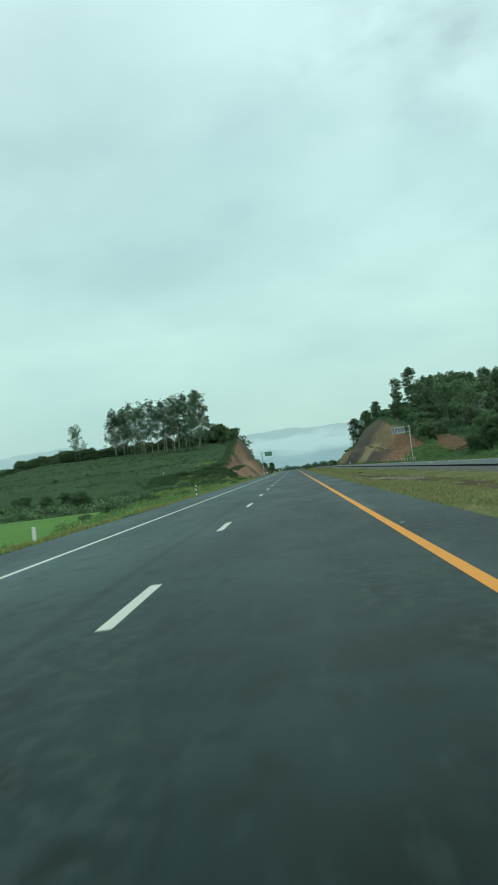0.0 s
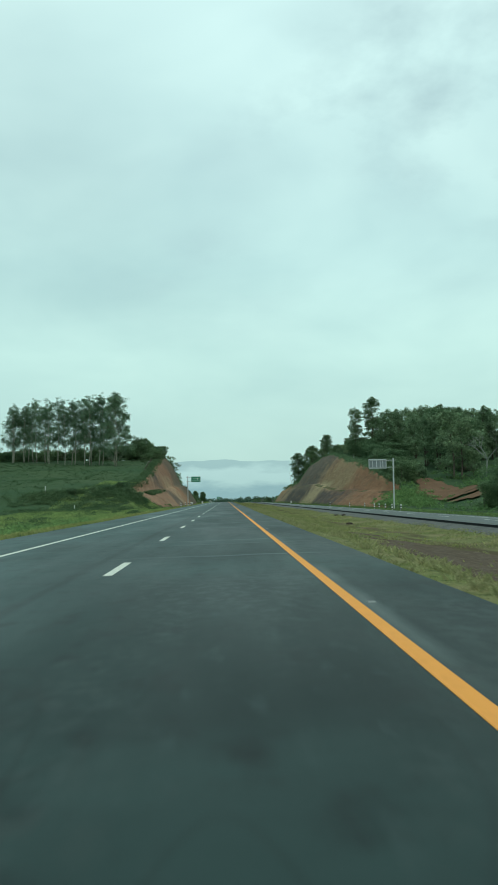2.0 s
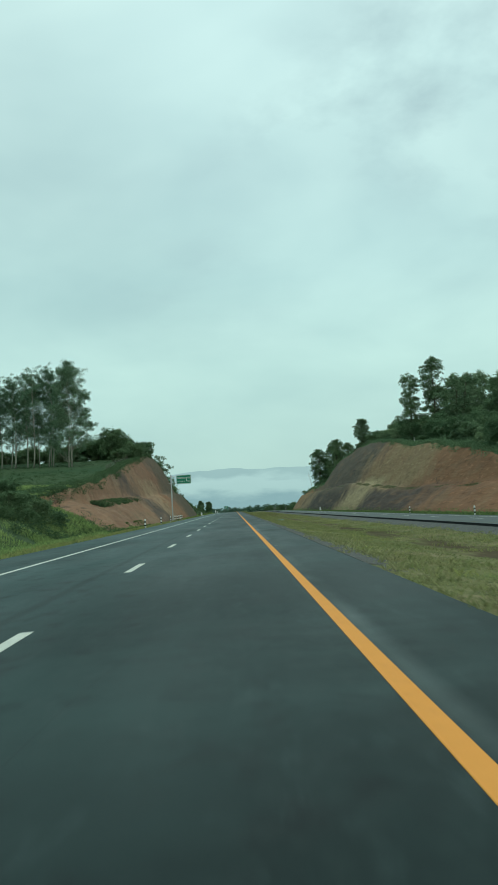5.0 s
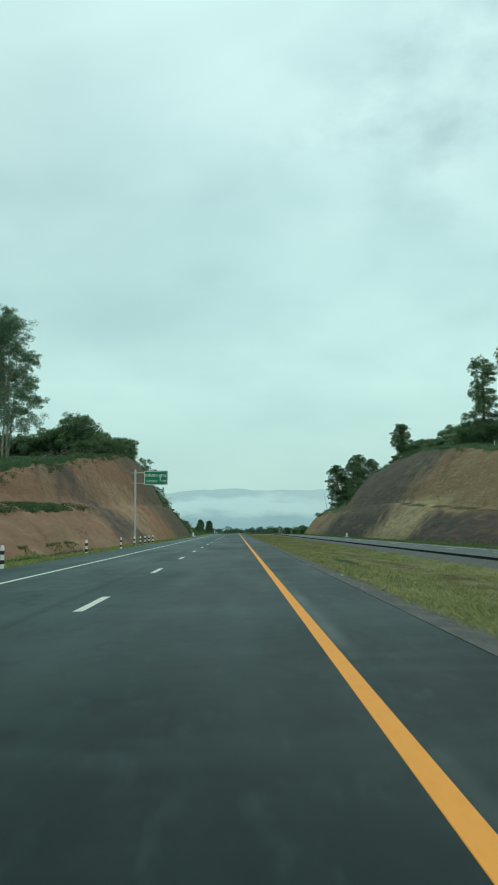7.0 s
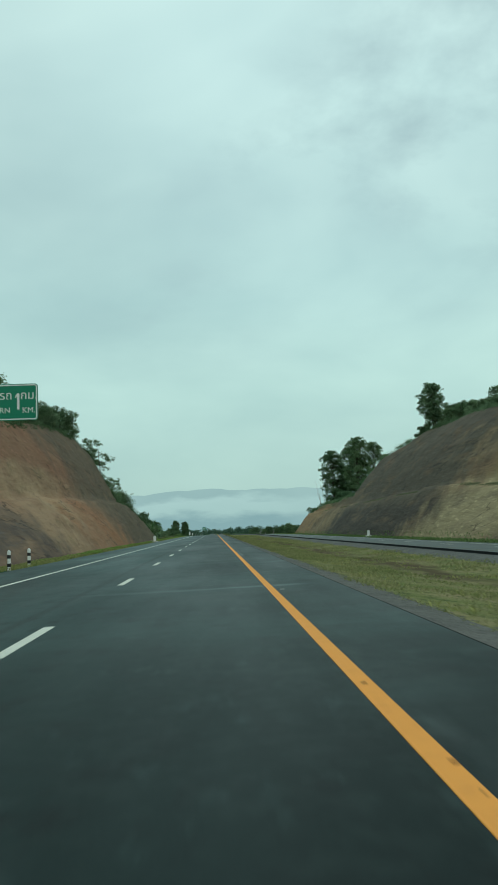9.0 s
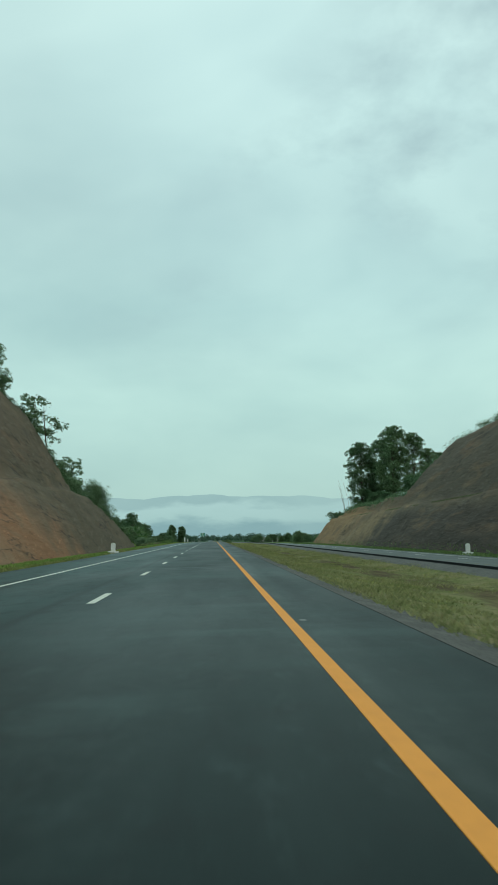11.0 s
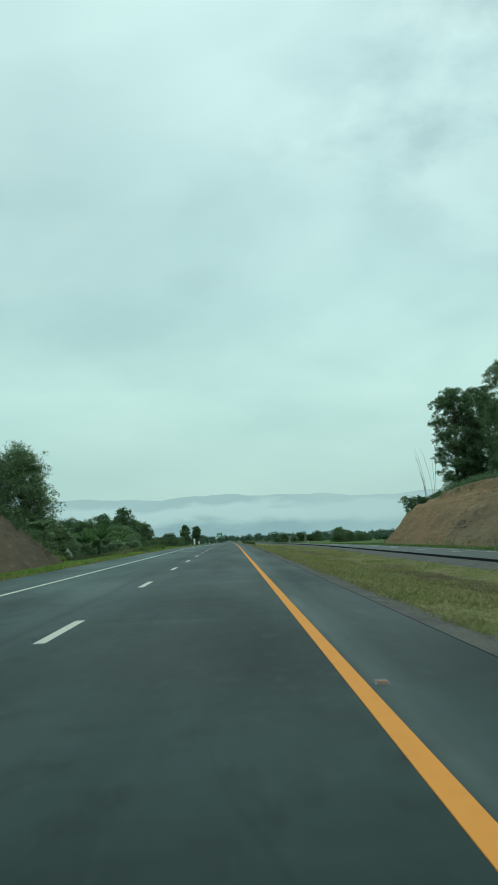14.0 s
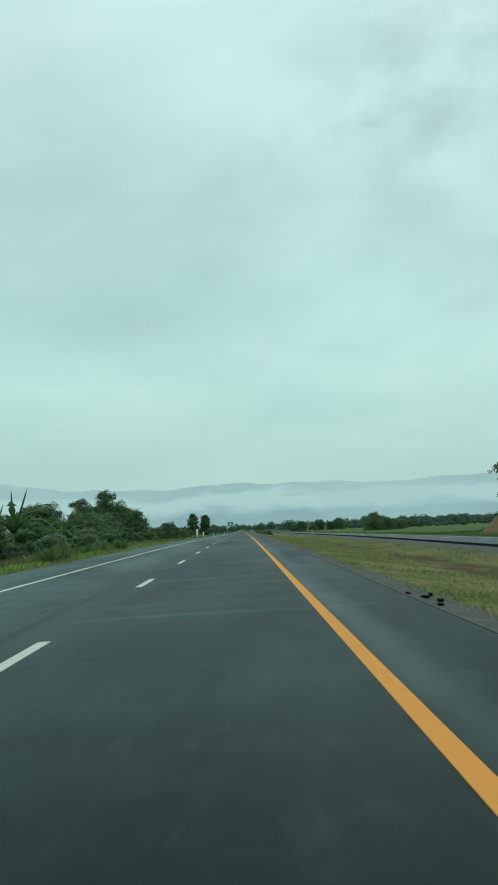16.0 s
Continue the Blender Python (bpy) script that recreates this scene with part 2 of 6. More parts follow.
    near = N("ShaderNodeMapRange"); near.inputs[1].default_value, near.inputs[2].default_value, near.inputs[3].default_value, near.inputs[4].default_value = 0.02, 0.17, 1.0, 0.0
    L(ab.outputs[0], near.inputs[0])
    dust = N("ShaderNodeMath"); dust.operation = "MULTIPLY"
    L(near.outputs[0], dust.inputs[0]); L(field((0.3, 0.12, 1), 1.0, 0.46, 0.70), dust.inputs[1])
    col = layer(col, dust.outputs[0], (0.20, 0.225, 0.215), 0.55)
    # a broader veil of pale dust outside the line further along
    o2 = N("ShaderNodeMath"); o2.operation = "SUBTRACT"; o2.inputs[1].default_value = 1.50
    L(sep.outputs[0], o2.inputs[0])
    a2 = N("ShaderNodeMath"); a2.operation = "ABSOLUTE"; L(o2.outputs[0], a2.inputs[0])
    n2 = N("ShaderNodeMapRange"); n2.interpolation_type = "SMOOTHSTEP"; n2.inputs[1].default_value, n2.inputs[2].default_value, n2.inputs[3].default_value, n2.inputs[4].default_value = 0.03, 0.36, 1.0, 0.0
    L(a2.outputs[0], n2.inputs[0])
    y2 = N("ShaderNodeMapRange"); y2.inputs[1].default_value, y2.inputs[2].default_value = 290.0, 335.0
    L(sep.outputs[1], y2.inputs[0])
    v2 = N("ShaderNodeMath"); v2.operation = "MULTIPLY"; L(n2.outputs[0], v2.inputs[0]); L(y2.outputs[0], v2.inputs[1])
    w2 = N("ShaderNodeMath"); w2.operation = "MULTIPLY"; L(v2.outputs[0], w2.inputs[0]); L(field((0.5, 0.10, 1), 1.0, 0.25, 0.65, 5), w2.inputs[1])
    col = layer(col, w2.outputs[0], (0.150, 0.190, 0.182), 0.38)
    # the dark paving seam beside the lane dashes
    sm = N("ShaderNodeMath"); sm.operation = "ADD"; sm.inputs[1].default_value = 2.95
    L(sep.outputs[0], sm.inputs[0])
    sn = N("ShaderNodeMath"); sn.operation = "MULTIPLY_ADD"; sn.inputs[1].default_value = 0.5
    L(field((0.2, 0.03, 1), 1.0, 0.0, 1.0, 3), sn.inputs[0]); L(sm.outputs[0], sn.inputs[2])
    sa = N("ShaderNodeMath"); sa.operation = "SUBTRACT"; sa.inputs[1].default_value = 0.25; L(sn.outputs[0], sa.inputs[0])
    sb = N("ShaderNodeMath"); sb.operation = "ABSOLUTE"; L(sa.outputs[0], sb.inputs[0])
    sc = N("ShaderNodeMapRange"); sc.interpolation_type = "SMOOTHSTEP"; sc.inputs[1].default_value, sc.inputs[2].default_value, sc.inputs[3].default_value, sc.inputs[4].default_value = 0.02, 0.17, 1.0, 0.0
    L(sb.outputs[0], sc.inputs[0])
    col = layer(col, sc.outputs[0], (0.006, 0.012, 0.011), 0.62)
    L(col, b.inputs["Base Color"])
    rr = N("ShaderNodeMapRange"); rr.inputs[3].default_value, rr.inputs[4].default_value = 0.41, 0.54
    L(field((0.5, 0.08, 1), 0.8, 0.3, 0.7), rr.inputs[0]); L(rr.outputs[0], b.inputs["Roughness"])
    b.inputs["Specular IOR Level"].default_value = 0.095
    b.inputs["Specular Tint"].default_value = (0.68, 1.0, 0.93, 1)
    nb = N("ShaderNodeTexNoise"); nb.inputs["Scale"].default_value = 140; nb.inputs["Detail"].default_value = 3
    L(geo.outputs["Position"], nb.inputs["Vector"])
    bp = N("ShaderNodeBump"); bp.inputs["Strength"].default_value, bp.inputs["Distance"].default_value = 0.25, 0.004
    L(nb.outputs[0], bp.inputs["Height"]); L(bp.outputs[0], b.inputs["Normal"])
    return m


def soil_material(name, red, tan, dark, pale, z_dark=(40.0, 60.0), far_brown=False, strata=()):
    """Cut laterite: slanting beds of colour, wash marks down the slope, rough relief."""
    m, nt, b = nodes(name)
    N, L = nt.nodes.new, nt.links.new
    geo = N("ShaderNodeNewGeometry")

    def field(stretch, scale, lo, hi, detail=7, turn=0.0, warp=0.0):
        dip = N("ShaderNodeMapping"); dip.inputs["Rotation"].default_value = (turn, 0, 0)
        L(geo.outputs["Position"], dip.inputs[0])
        mp = N("ShaderNodeMapping"); mp.inputs["Scale"].default_value = stretch
        L(dip.outputs[0], mp.inputs[0])
        n = N("ShaderNodeTexNoise"); n.inputs["Scale"].default_value = scale; n.inputs["Detail"].default_value = detail; n.inputs["Roughness"].default_value = 0.6
        n.inputs["Distortion"].default_value = warp
        L(mp.outputs[0], n.inputs["Vector"])
        r = N("ShaderNodeMapRange"); r.inputs[1].default_value, r.inputs[2].default_value = lo, hi
        L(n.outputs[0], r.inputs[0])
        return r.outputs[0], n.outputs[0]

    def layer(col, fac, colour, amount):
        k = N("ShaderNodeMath"); k.operation = "MULTIPLY"; k.inputs[1].default_value = amount
        L(fac, k.inputs[0])
        x = N("ShaderNodeMix"); x.data_type = "RGBA"
        L(k.outputs[0], x.inputs[0]); L(col, x.inputs[6]); x.inputs[7].default_value = (*colour, 1)
        return x.outputs[2]

    sepz = N("ShaderNodeSeparateXYZ"); L(geo.outputs["Position"], sepz.inputs[0])
    bed = N("ShaderNodeMapRange"); bed.inputs[1].default_value, bed.inputs[2].default_value, bed.inputs[3].default_value, bed.inputs[4].default_value = z_dark[0], z_dark[1], 1.0, 0.25
    L(sepz.outputs[2], bed.inputs[0])

    def times(a, b2):
        q = N("ShaderNodeMath"); q.operation = "MULTIPLY"; L(a, q.inputs[0]); L(b2, q.inputs[1])
        return q.outputs[0]

    base = N("ShaderNodeRGB"); base.outputs[0].default_value = (*red, 1)
    col = layer(base.outputs[0], field((0.05, 0.017, 0.075), 1.0, 0.42, 0.60, 8, 0.10, 0.5)[0], tan, 0.9)
    col = layer(col, times(field((0.06, 0.016, 0.105), 1.0, 0.48, 0.58, 9, 0.14, 0.6)[0], bed.outputs[0]), dark, 0.75)
    col = layer(col, field((0.09, 0.022, 0.130), 1.0, 0.535, 0.63, 10, 0.06, 0.7)[0], pale, 0.8)
    col = layer(col, field((0.2, 0.07, 0.22), 1.0, 0.50, 0.70, 9, 0.12, 0.6)[0], tuple(0.55 * c for c in red), 0.55)
    f, raw = field((1, 0.26, 1), 0.9, 0.5, 0.75, 13)
    col = layer(col, f, tuple(min(1, 1.35 * c) for c in tan), 0.35)
    col = layer(col, field((1, 0.22, 1), 1.8, 0.54, 0.68, 10)[0], tuple(0.6 * c for c in dark), 0.32)
    # wash marks running down the slope, pale and dark
    col = layer(col, times(field((0.09, 0.20, 0.09), 1.0, 0.50, 0.72, 3, 0.0, 0.9)[0], field((1, 1, 1), 0.09, 0.42, 0.60, 3)[0]), tuple(min(1, 1.15 * c) for c in pale), 0.40)
    col = layer(col, times(field((0.13, 0.26, 0.13), 1.0, 0.52, 0.70, 3, 0.0, 0.9)[0], field((1, 1, 1), 0.12, 0.45, 0.62, 3)[0]), tuple(0.5 * c for c in red), 0.55)
    col = layer(col, field((1, 0.6, 1), 0.42, 0.57, 0.74, 9)[0], (0.082, 0.092, 0.042), 0.45)
    if far_brown:
        # weathered, half overgrown soil at the end of the cutting
        yb = N("ShaderNodeMapRange"); yb.inputs[1].default_value, yb.inputs[2].default_value, yb.inputs[3].default_value, yb.inputs[4].default_value = 345.0, 395.0, 0.0, 1.0
        L(sepz.outputs[1], yb.inputs[0])
        col = layer(col, times(field((0.3, 0.12, 0.3), 1.0, 0.22, 0.55, 9, 0.0, 0.6)[0], yb.outputs[0]), (0.112, 0.094, 0.058), 0.95)
    if strata:
        # kinds of rock along the cutting, in leaning beds
        edge = N("ShaderNodeTexNoise"); edge.inputs["Scale"].default_value = 0.11; edge.inputs["Detail"].default_value = 6; edge.inputs["Roughness"].default_value = 0.6
        L(geo.outputs["Position"], edge.inputs["Vector"])
        shift = N("ShaderNodeMath"); shift.operation = "MULTIPLY_ADD"; shift.inputs[1].default_value = 60.0
        L(edge.outputs[0], shift.inputs[0]); L(sepz.outputs[1], shift.inputs[2])
        lean = N("ShaderNodeMath"); lean.operation = "MULTIPLY_ADD"; lean.inputs[1].default_value = 2.2
        L(sepz.outputs[2], lean.inputs[0]); L(shift.outputs[0], lean.inputs[2])

        def along(y0, y1, z0=None, z1=None, soft=9.0):
            """Where the leaning coordinate lies from y0 to y1, and the height from z0 to z1."""
            up = N("ShaderNodeMapRange"); up.inputs[1].default_value, up.inputs[2].default_value = y0 + 30 - soft, y0 + 30 + soft
            down = N("ShaderNodeMapRange"); down.inputs[1].default_value, down.inputs[2].default_value, down.inputs[3].default_value, down.inputs[4].default_value = y1 + 30 - soft, y1 + 30 + soft, 1.0, 0.0
            L(lean.outputs[0], up.inputs[0]); L(lean.outputs[0], down.inputs[0])
            out = times(up.outputs[0], down.outputs[0])
            if z0 is not None:
                wave = N("ShaderNodeMath"); wave.operation = "MULTIPLY_ADD"; wave.inputs[1].default_value = 3.0
                L(edge.outputs[0], wave.inputs[0]); L(sepz.outputs[2], wave.inputs[2])
                a = N("ShaderNodeMapRange"); a.inputs[1].default_value, a.inputs[2].default_value = z0 + 1.0, z0 + 2.0
                c = N("ShaderNodeMapRange"); c.inputs[1].default_value, c.inputs[2].default_value, c.inputs[3].default_value, c.inputs[4].default_value = z1 + 0.9, z1 + 2.1, 1.0, 0.0
                L(wave.outputs[0], a.inputs[0]); L(wave.outputs[0], c.inputs[0])
                out = times(out, times(a.outputs[0], c.outputs[0]))
            return out
        grain = field((0.5, 0.10, 0.5), 1.0, 0.20, 0.50, 9, 0.1, 0.5)[0]
        for y0, y1, z0, z1, colour, amount in strata:
            here = times(along(y0, y1, z0, z1), grain)
            col = layer(col, here, colour, amount)
            # bright broken chips and dark fractures in the bed
            col = layer(col, times(here, field((1, 0.22, 1), 2.4, 0.56, 0.66, 8)[0]), tuple(min(1, 1.55 * c + 0.02) for c in colour), 0.6)
            col = layer(col, times(here, field((1, 0.20, 1), 1.2, 0.58, 0.66, 9, 0.2)[0]), tuple(0.5 * c for c in colour), 0.6)
    split = N("ShaderNodeMath"); split.operation = "SUBTRACT"; split.inputs[1].default_value = 0.5
    L(field((0.6, 0.10, 1), 0.42, 0, 1, 5, 0.12, 0.3)[1], split.inputs[0])
    width = N("ShaderNodeMath"); width.operation = "ABSOLUTE"; L(split.outputs[0], width.inputs[0])
    crack = N("ShaderNodeMapRange"); crack.inputs[1].default_value, crack.inputs[2].default_value, crack.inputs[3].default_value, crack.inputs[4].default_value = 0.003, 0.016, 1.0, 0.0
    L(width.outputs[0], crack.inputs[0])
    col = layer(col, times(crack.outputs[0], field((1, 1, 1), 0.06, 0.48, 0.60, 3)[0]), tuple(0.5 * c for c in dark), 0.7)
    L(col, b.inputs["Base Color"])
    b.inputs["Roughness"].default_value, b.inputs["Specular IOR Level"].default_value = 0.93, 0.15
    bp = N("ShaderNodeBump"); bp.inputs["Strength"].default_value, bp.inputs["Distance"].default_value = 1.0, 0.30
    L(raw, bp.inputs["Height"]); L(bp.outputs[0], b.inputs["Normal"])
    return m


def median_material():
    """Short yellowing turf, greener towards the asphalt, with wet brown soil showing in the ditch."""
    m = surface("median_turf", (0.150, 0.178, 0.056), (0.285, 0.228, 0.126), 0.45, (0.078, 0.098, 0.038), 2.6, 0.95, 0.45, 9.0, 0.05, spec=0.04)
    nt = m.node_tree
    N, L = nt.nodes.new, nt.links.new
    b = nt.nodes["Principled BSDF"]
    was = b.inputs["Base Color"].links[0].from_socket
    geo = N("ShaderNodeNewGeometry")
    sep = N("ShaderNodeSeparateXYZ"); L(geo.outputs["Position"], sep.inputs[0])
    mp = N("ShaderNodeMapping"); mp.inputs["Scale"].default_value = (0.9, 0.16, 1)
    L(geo.outputs["Position"], mp.inputs[0])
    n = N("ShaderNodeTexNoise"); n.inputs["Scale"].default_value = 0.9; n.inputs["Detail"].default_value = 8; n.inputs["Roughness"].default_value = 0.62
    L(mp.outputs[0], n.inputs["Vector"])
    off = N("ShaderNodeMath"); off.operation = "SUBTRACT"; off.inputs[1].default_value = 8.3
    L(sep.outputs[0], off.inputs[0])
    ab = N("ShaderNodeMath"); ab.operation = "ABSOLUTE"; L(off.outputs[0], ab.inputs[0])
    w = N("ShaderNodeMapRange"); w.inputs[1].default_value, w.inputs[2].default_value, w.inputs[3].default_value, w.inputs[4].default_value = 0.4, 2.8, 0.13, -0.22
    L(ab.outputs[0], w.inputs[0])
    s = N("ShaderNodeMath"); s.operation = "ADD"; L(n.outputs[0], s.inputs[0]); L(w.outputs[0], s.inputs[1])
    r = N("ShaderNodeMapRange"); r.inputs[1].default_value, r.inputs[2].default_value, r.inputs[4].default_value = 0.50, 0.68, 0.85
    L(s.outputs[0], r.inputs[0])
    mix = N("ShaderNodeMix"); mix.data_type = "RGBA"
    L(r.outputs[0], mix.inputs[0]); L(was, mix.inputs[6]); mix.inputs[7].default_value = (0.085, 0.058, 0.036, 1)
    L(mix.outputs[2], b.inputs["Base Color"])
    return m


ASPHALT = asphalt_material()
# Paler than the near road: grazing sky sheen put into the base colour.
PALE_ASPHALT = surface("pale_grey_asphalt", (0.095, 0.108, 0.102), (0.125, 0.138, 0.130), 0.12, (0.070, 0.080, 0.076), 1.1, 0.62, 0.3, 120, 0.004, spec=0.18)
WHITE_LINE = surface("white_road_paint", (0.80, 0.77, 0.66), (0.72, 0.70, 0.60), 3.0, (0.58, 0.57, 0.50), 25.0, 0.6, 0.3, 80, 0.004)
YELLOW_LINE = surface("yellow_road_paint", (0.97, 0.385, 0.085), (0.94, 0.37, 0.080), 2.0, (0.89, 0.35, 0.08), 9.0, 0.7, 0.3, 80, 0.004, spec=0.08)
WORN_LINE = surface("worn_yellow_paint", (0.22, 0.16, 0.07), (0.12, 0.10, 0.06), 1.0, (0.06, 0.06, 0.05), 6.0, 0.7, 0.3, 80, 0.004)
GRASS = surface("grass_ground", (0.052, 0.098, 0.048), (0.090, 0.126, 0.062), 0.07, (0.042, 0.078, 0.038), 0.8, 0.95, 0.9, 6.0, 0.15, spec=0.04)
MEDIAN = median_material()
GRAVEL_PALE = surface("bank_gravel", (0.125, 0.122, 0.112), (0.175, 0.168, 0.150), 1.1, (0.080, 0.078, 0.070), 9.0, 0.95, 0.8, 45.0, 0.03)
GRAVEL = surface("shoulder_gravel", (0.110, 0.104, 0.094), (0.190, 0.178, 0.158), 1.5, (0.062, 0.060, 0.055), 14.0, 0.95, 0.8, 45.0, 0.03)
SOIL_L = soil_material("red_cut_soil", (0.330, 0.178, 0.108), (0.370, 0.245, 0.150), (0.112, 0.090, 0.075), (0.44, 0.305, 0.185), z_dark=(-3.0, 0.0), far_brown=True, strata=(
    (293, 313, None, None, (0.092, 0.076, 0.068), 0.85),      # dark shale band
    (345, 374, -3, 5.5, (0.345, 0.160, 0.082), 0.7),         # orange laterite
    (322, 420, 9.0, 24.0, (0.245, 0.120, 0.074), 0.7),        # deep red rim
    (378, 600, None, None, (0.132, 0.106, 0.074), 0.85)))     # weathered brown end
SOIL_R = soil_material("brown_cut_soil", (0.275, 0.150, 0.088), (0.320, 0.205, 0.120), (0.100, 0.082, 0.070), (0.42, 0.285, 0.160), (4.5, 8.0), strata=(
    (120, 292, None, None, (0.300, 0.138, 0.074), 0.75),      # red laterite
    (262, 326, -3, 3.2, (0.090, 0.072, 0.063), 0.9),          # dark shale
    (292, 352, 5.0, 13.0, (0.345, 0.235, 0.128), 0.6),        # tan earth
    (362, 446, -3, 7.0, (0.128, 0.105, 0.080), 0.9),          # grey weathered shale
    (362, 560, 6.5, 30.0, (0.122, 0.102, 0.080), 0.9),
    (358, 440, -3, 4.6, (0.086, 0.070, 0.058), 0.85),         # dark wet shale
    (322, 356, -3, 6.5, (0.46, 0.35, 0.20), 0.85),          # yellow sandstone
    (450, 478, -3, 8.0, (0.200, 0.150, 0.098), 0.6),       # brown earth
    (482, 640, -3, 9.0, (0.350, 0.205, 0.104), 0.65)))     # orange-tan earth
RED_EARTH = surface("bare_red_earth", (0.175, 0.095, 0.060), (0.225, 0.130, 0.082), 0.5, (0.120, 0.078, 0.048), 3.0, 0.95, 0.8, 8.0, 0.08, spec=0.06)
MUD = surface("bare_mud", (0.088, 0.060, 0.042), (0.128, 0.090, 0.062), 0.8, (0.19, 0.15, 0.11), 4.0, 0.9, 0.8, 9.0, 0.06, spec=0.06)
PADDY = surface("young_rice", (0.10, 0.22, 0.030), (0.13, 0.26, 0.040), 0.08, (0.085, 0.19, 0.030), 1.5, 0.9, 0.6, 4.0, 0.1)
STEEL = surface("galvanised_steel", (0.50, 0.51, 0.50), (0.60, 0.61, 0.60), 2.0, (0.42, 0.43, 0.42), 12.0, 0.45, 0.15, 60, 0.002, local=True, metal=0.35)
WHITE = surface("white_paint", (0.84, 0.84, 0.80), (0.78, 0.78, 0.74), 3.0, (0.62, 0.60, 0.54), 11.0, 0.6, 0.2, 40, 0.003, local=True)
BLACK = surface("black_paint", (0.022, 0.022, 0.022), (0.04, 0.04, 0.038), 4.0, rough=0.6, bump=0.2, local=True)
SIGN_GREEN = surface("sign_green", (0.008, 0.200, 0.110), (0.010, 0.215, 0.120), 1.0, rough=0.45, bump=0, local=True)
SIGN_BACK = surface("grey_sign_back", (0.20, 0.225, 0.235), (0.25, 0.27, 0.28), 2.0, rough=0.5, bump=0.05, local=True, metal=0.2)
SIGN_RIB = surface("pale_galvanised_rib", (0.55, 0.57, 0.57), (0.64, 0.66, 0.65), 3.0, rough=0.5, bump=0.05, local=True)
BARK_PALE = surface("pale_bark", (0.42, 0.38, 0.31), (0.30, 0.26, 0.21), 0.7, (0.52, 0.49, 0.42), 3.0, 0.85, 0.5, 12, 0.03, local=True)
BARK = surface("brown_bark", (0.13, 0.10, 0.075), (0.085, 0.065, 0.05), 1.2, (0.17, 0.14, 0.11), 5.0, 0.9, 0.7, 14, 0.04, local=True)


def leaf_material(name, c1, c2, c3, spread=0.35):
    m = surface(name, c1, c2, 0.35, c3, 1.3, 0.9, 0, local=True, spec=0.06, island=spread)
    nt = m.node_tree
    b = nt.nodes["Principled BSDF"]
    tr = nt.nodes.new("ShaderNodeBsdfTranslucent")
    mix = nt.nodes.new("ShaderNodeMixShader")
    mix.inputs[0].default_value = 0.5
    # each plant a little lighter, darker, yellower or bluer than its neighbours
    was = b.inputs["Base Color"].links[0].from_socket
    info, hs = nt.nodes.new("ShaderNodeObjectInfo"), nt.nodes.new("ShaderNodeHueSaturation")
    rv, rh = nt.nodes.new("ShaderNodeMapRange"), nt.nodes.new("ShaderNodeMapRange")
    rv.inputs[3].default_value, rv.inputs[4].default_value = 0.78, 1.18
    rh.inputs[3].default_value, rh.inputs[4].default_value = 0.515, 0.480
    nt.links.new(info.outputs["Random"], rv.inputs[0]); nt.links.new(info.outputs["Random"], rh.inputs[0])
    nt.links.new(rv.outputs[0], hs.inputs["Value"]); nt.links.new(rh.outputs[0], hs.inputs["Hue"]); nt.links.new(was, hs.inputs["Color"])
    nt.links.new(hs.outputs[0], b.inputs["Base Color"])
    nt.links.new(hs.outputs[0], tr.inputs[0])
    nt.links.new(b.outputs[0], mix.inputs[1]); nt.links.new(tr.outputs[0], mix.inputs[2])
    nt.links.new(mix.outputs[0], nt.nodes["Material Output"].inputs[0])
    return m


LEAF_EUC = leaf_material("eucalyptus_leaves", (0.175, 0.275, 0.170), (0.235, 0.335, 0.215), (0.120, 0.200, 0.120))
LEAF_DARK = leaf_material("dark_leaves", (0.152, 0.240, 0.126), (0.208, 0.300, 0.158), (0.112, 0.188, 0.100))
LEAF_MID = leaf_material("mid_leaves", (0.215, 0.315, 0.180), (0.280, 0.375, 0.215), (0.160, 0.245, 0.142))
LEAF_BRIGHT = leaf_material("bright_leaves", (0.135, 0.225, 0.060), (0.180, 0.265, 0.075), (0.095, 0.170, 0.046))
LEAF_CREEPER = leaf_material("creeper_leaves", (0.185, 0.310, 0.115), (0.240, 0.365, 0.140), (0.130, 0.240, 0.088))
LEAF_OLIVE = leaf_material("olive_scrub", (0.078, 0.140, 0.068), (0.105, 0.165, 0.080), (0.058, 0.110, 0.052))
# Lightened and bluish: distance haze put into the leaf colour.
LEAF_FAR_HAZE = leaf_material("hazy_far_leaves", (0.115, 0.185, 0.135), (0.150, 0.225, 0.160), (0.085, 0.145, 0.105))
TUSSOCK = leaf_material("tussock_blades", (0.150, 0.240, 0.085), (0.210, 0.290, 0.110), (0.100, 0.175, 0.065))
BLADE = leaf_material("grass_blades", (0.330, 0.340, 0.140), (0.430, 0.385, 0.205), (0.240, 0.275, 0.105), 0.3)
BLADE_GREEN = leaf_material("verge_blades", (0.280, 0.320, 0.110), (0.350, 0.345, 0.145), (0.200, 0.255, 0.085), 0.3)


# ---- mesh helpers ----
def mesh_of(name, verts, faces, material, smooth=False):
    me = bpy.data.meshes.new(name)
    me.from_pydata([tuple(v) for v in verts], [], [tuple(f) for f in faces])
    me.materials.append(material)
    if smooth:
        me.polygons.foreach_set("use_smooth", [True] * len(me.polygons))
    me.update()
    return me


def part(name, bm, material, parent, label=""):
    me = bpy.data.meshes.new(name)
    bm.to_mesh(me)
    bm.free()
    me.materials.append(material)
    ob = new(name, me)
    ob.parent = parent
    if label:
        tagged(ob, label)
    return ob


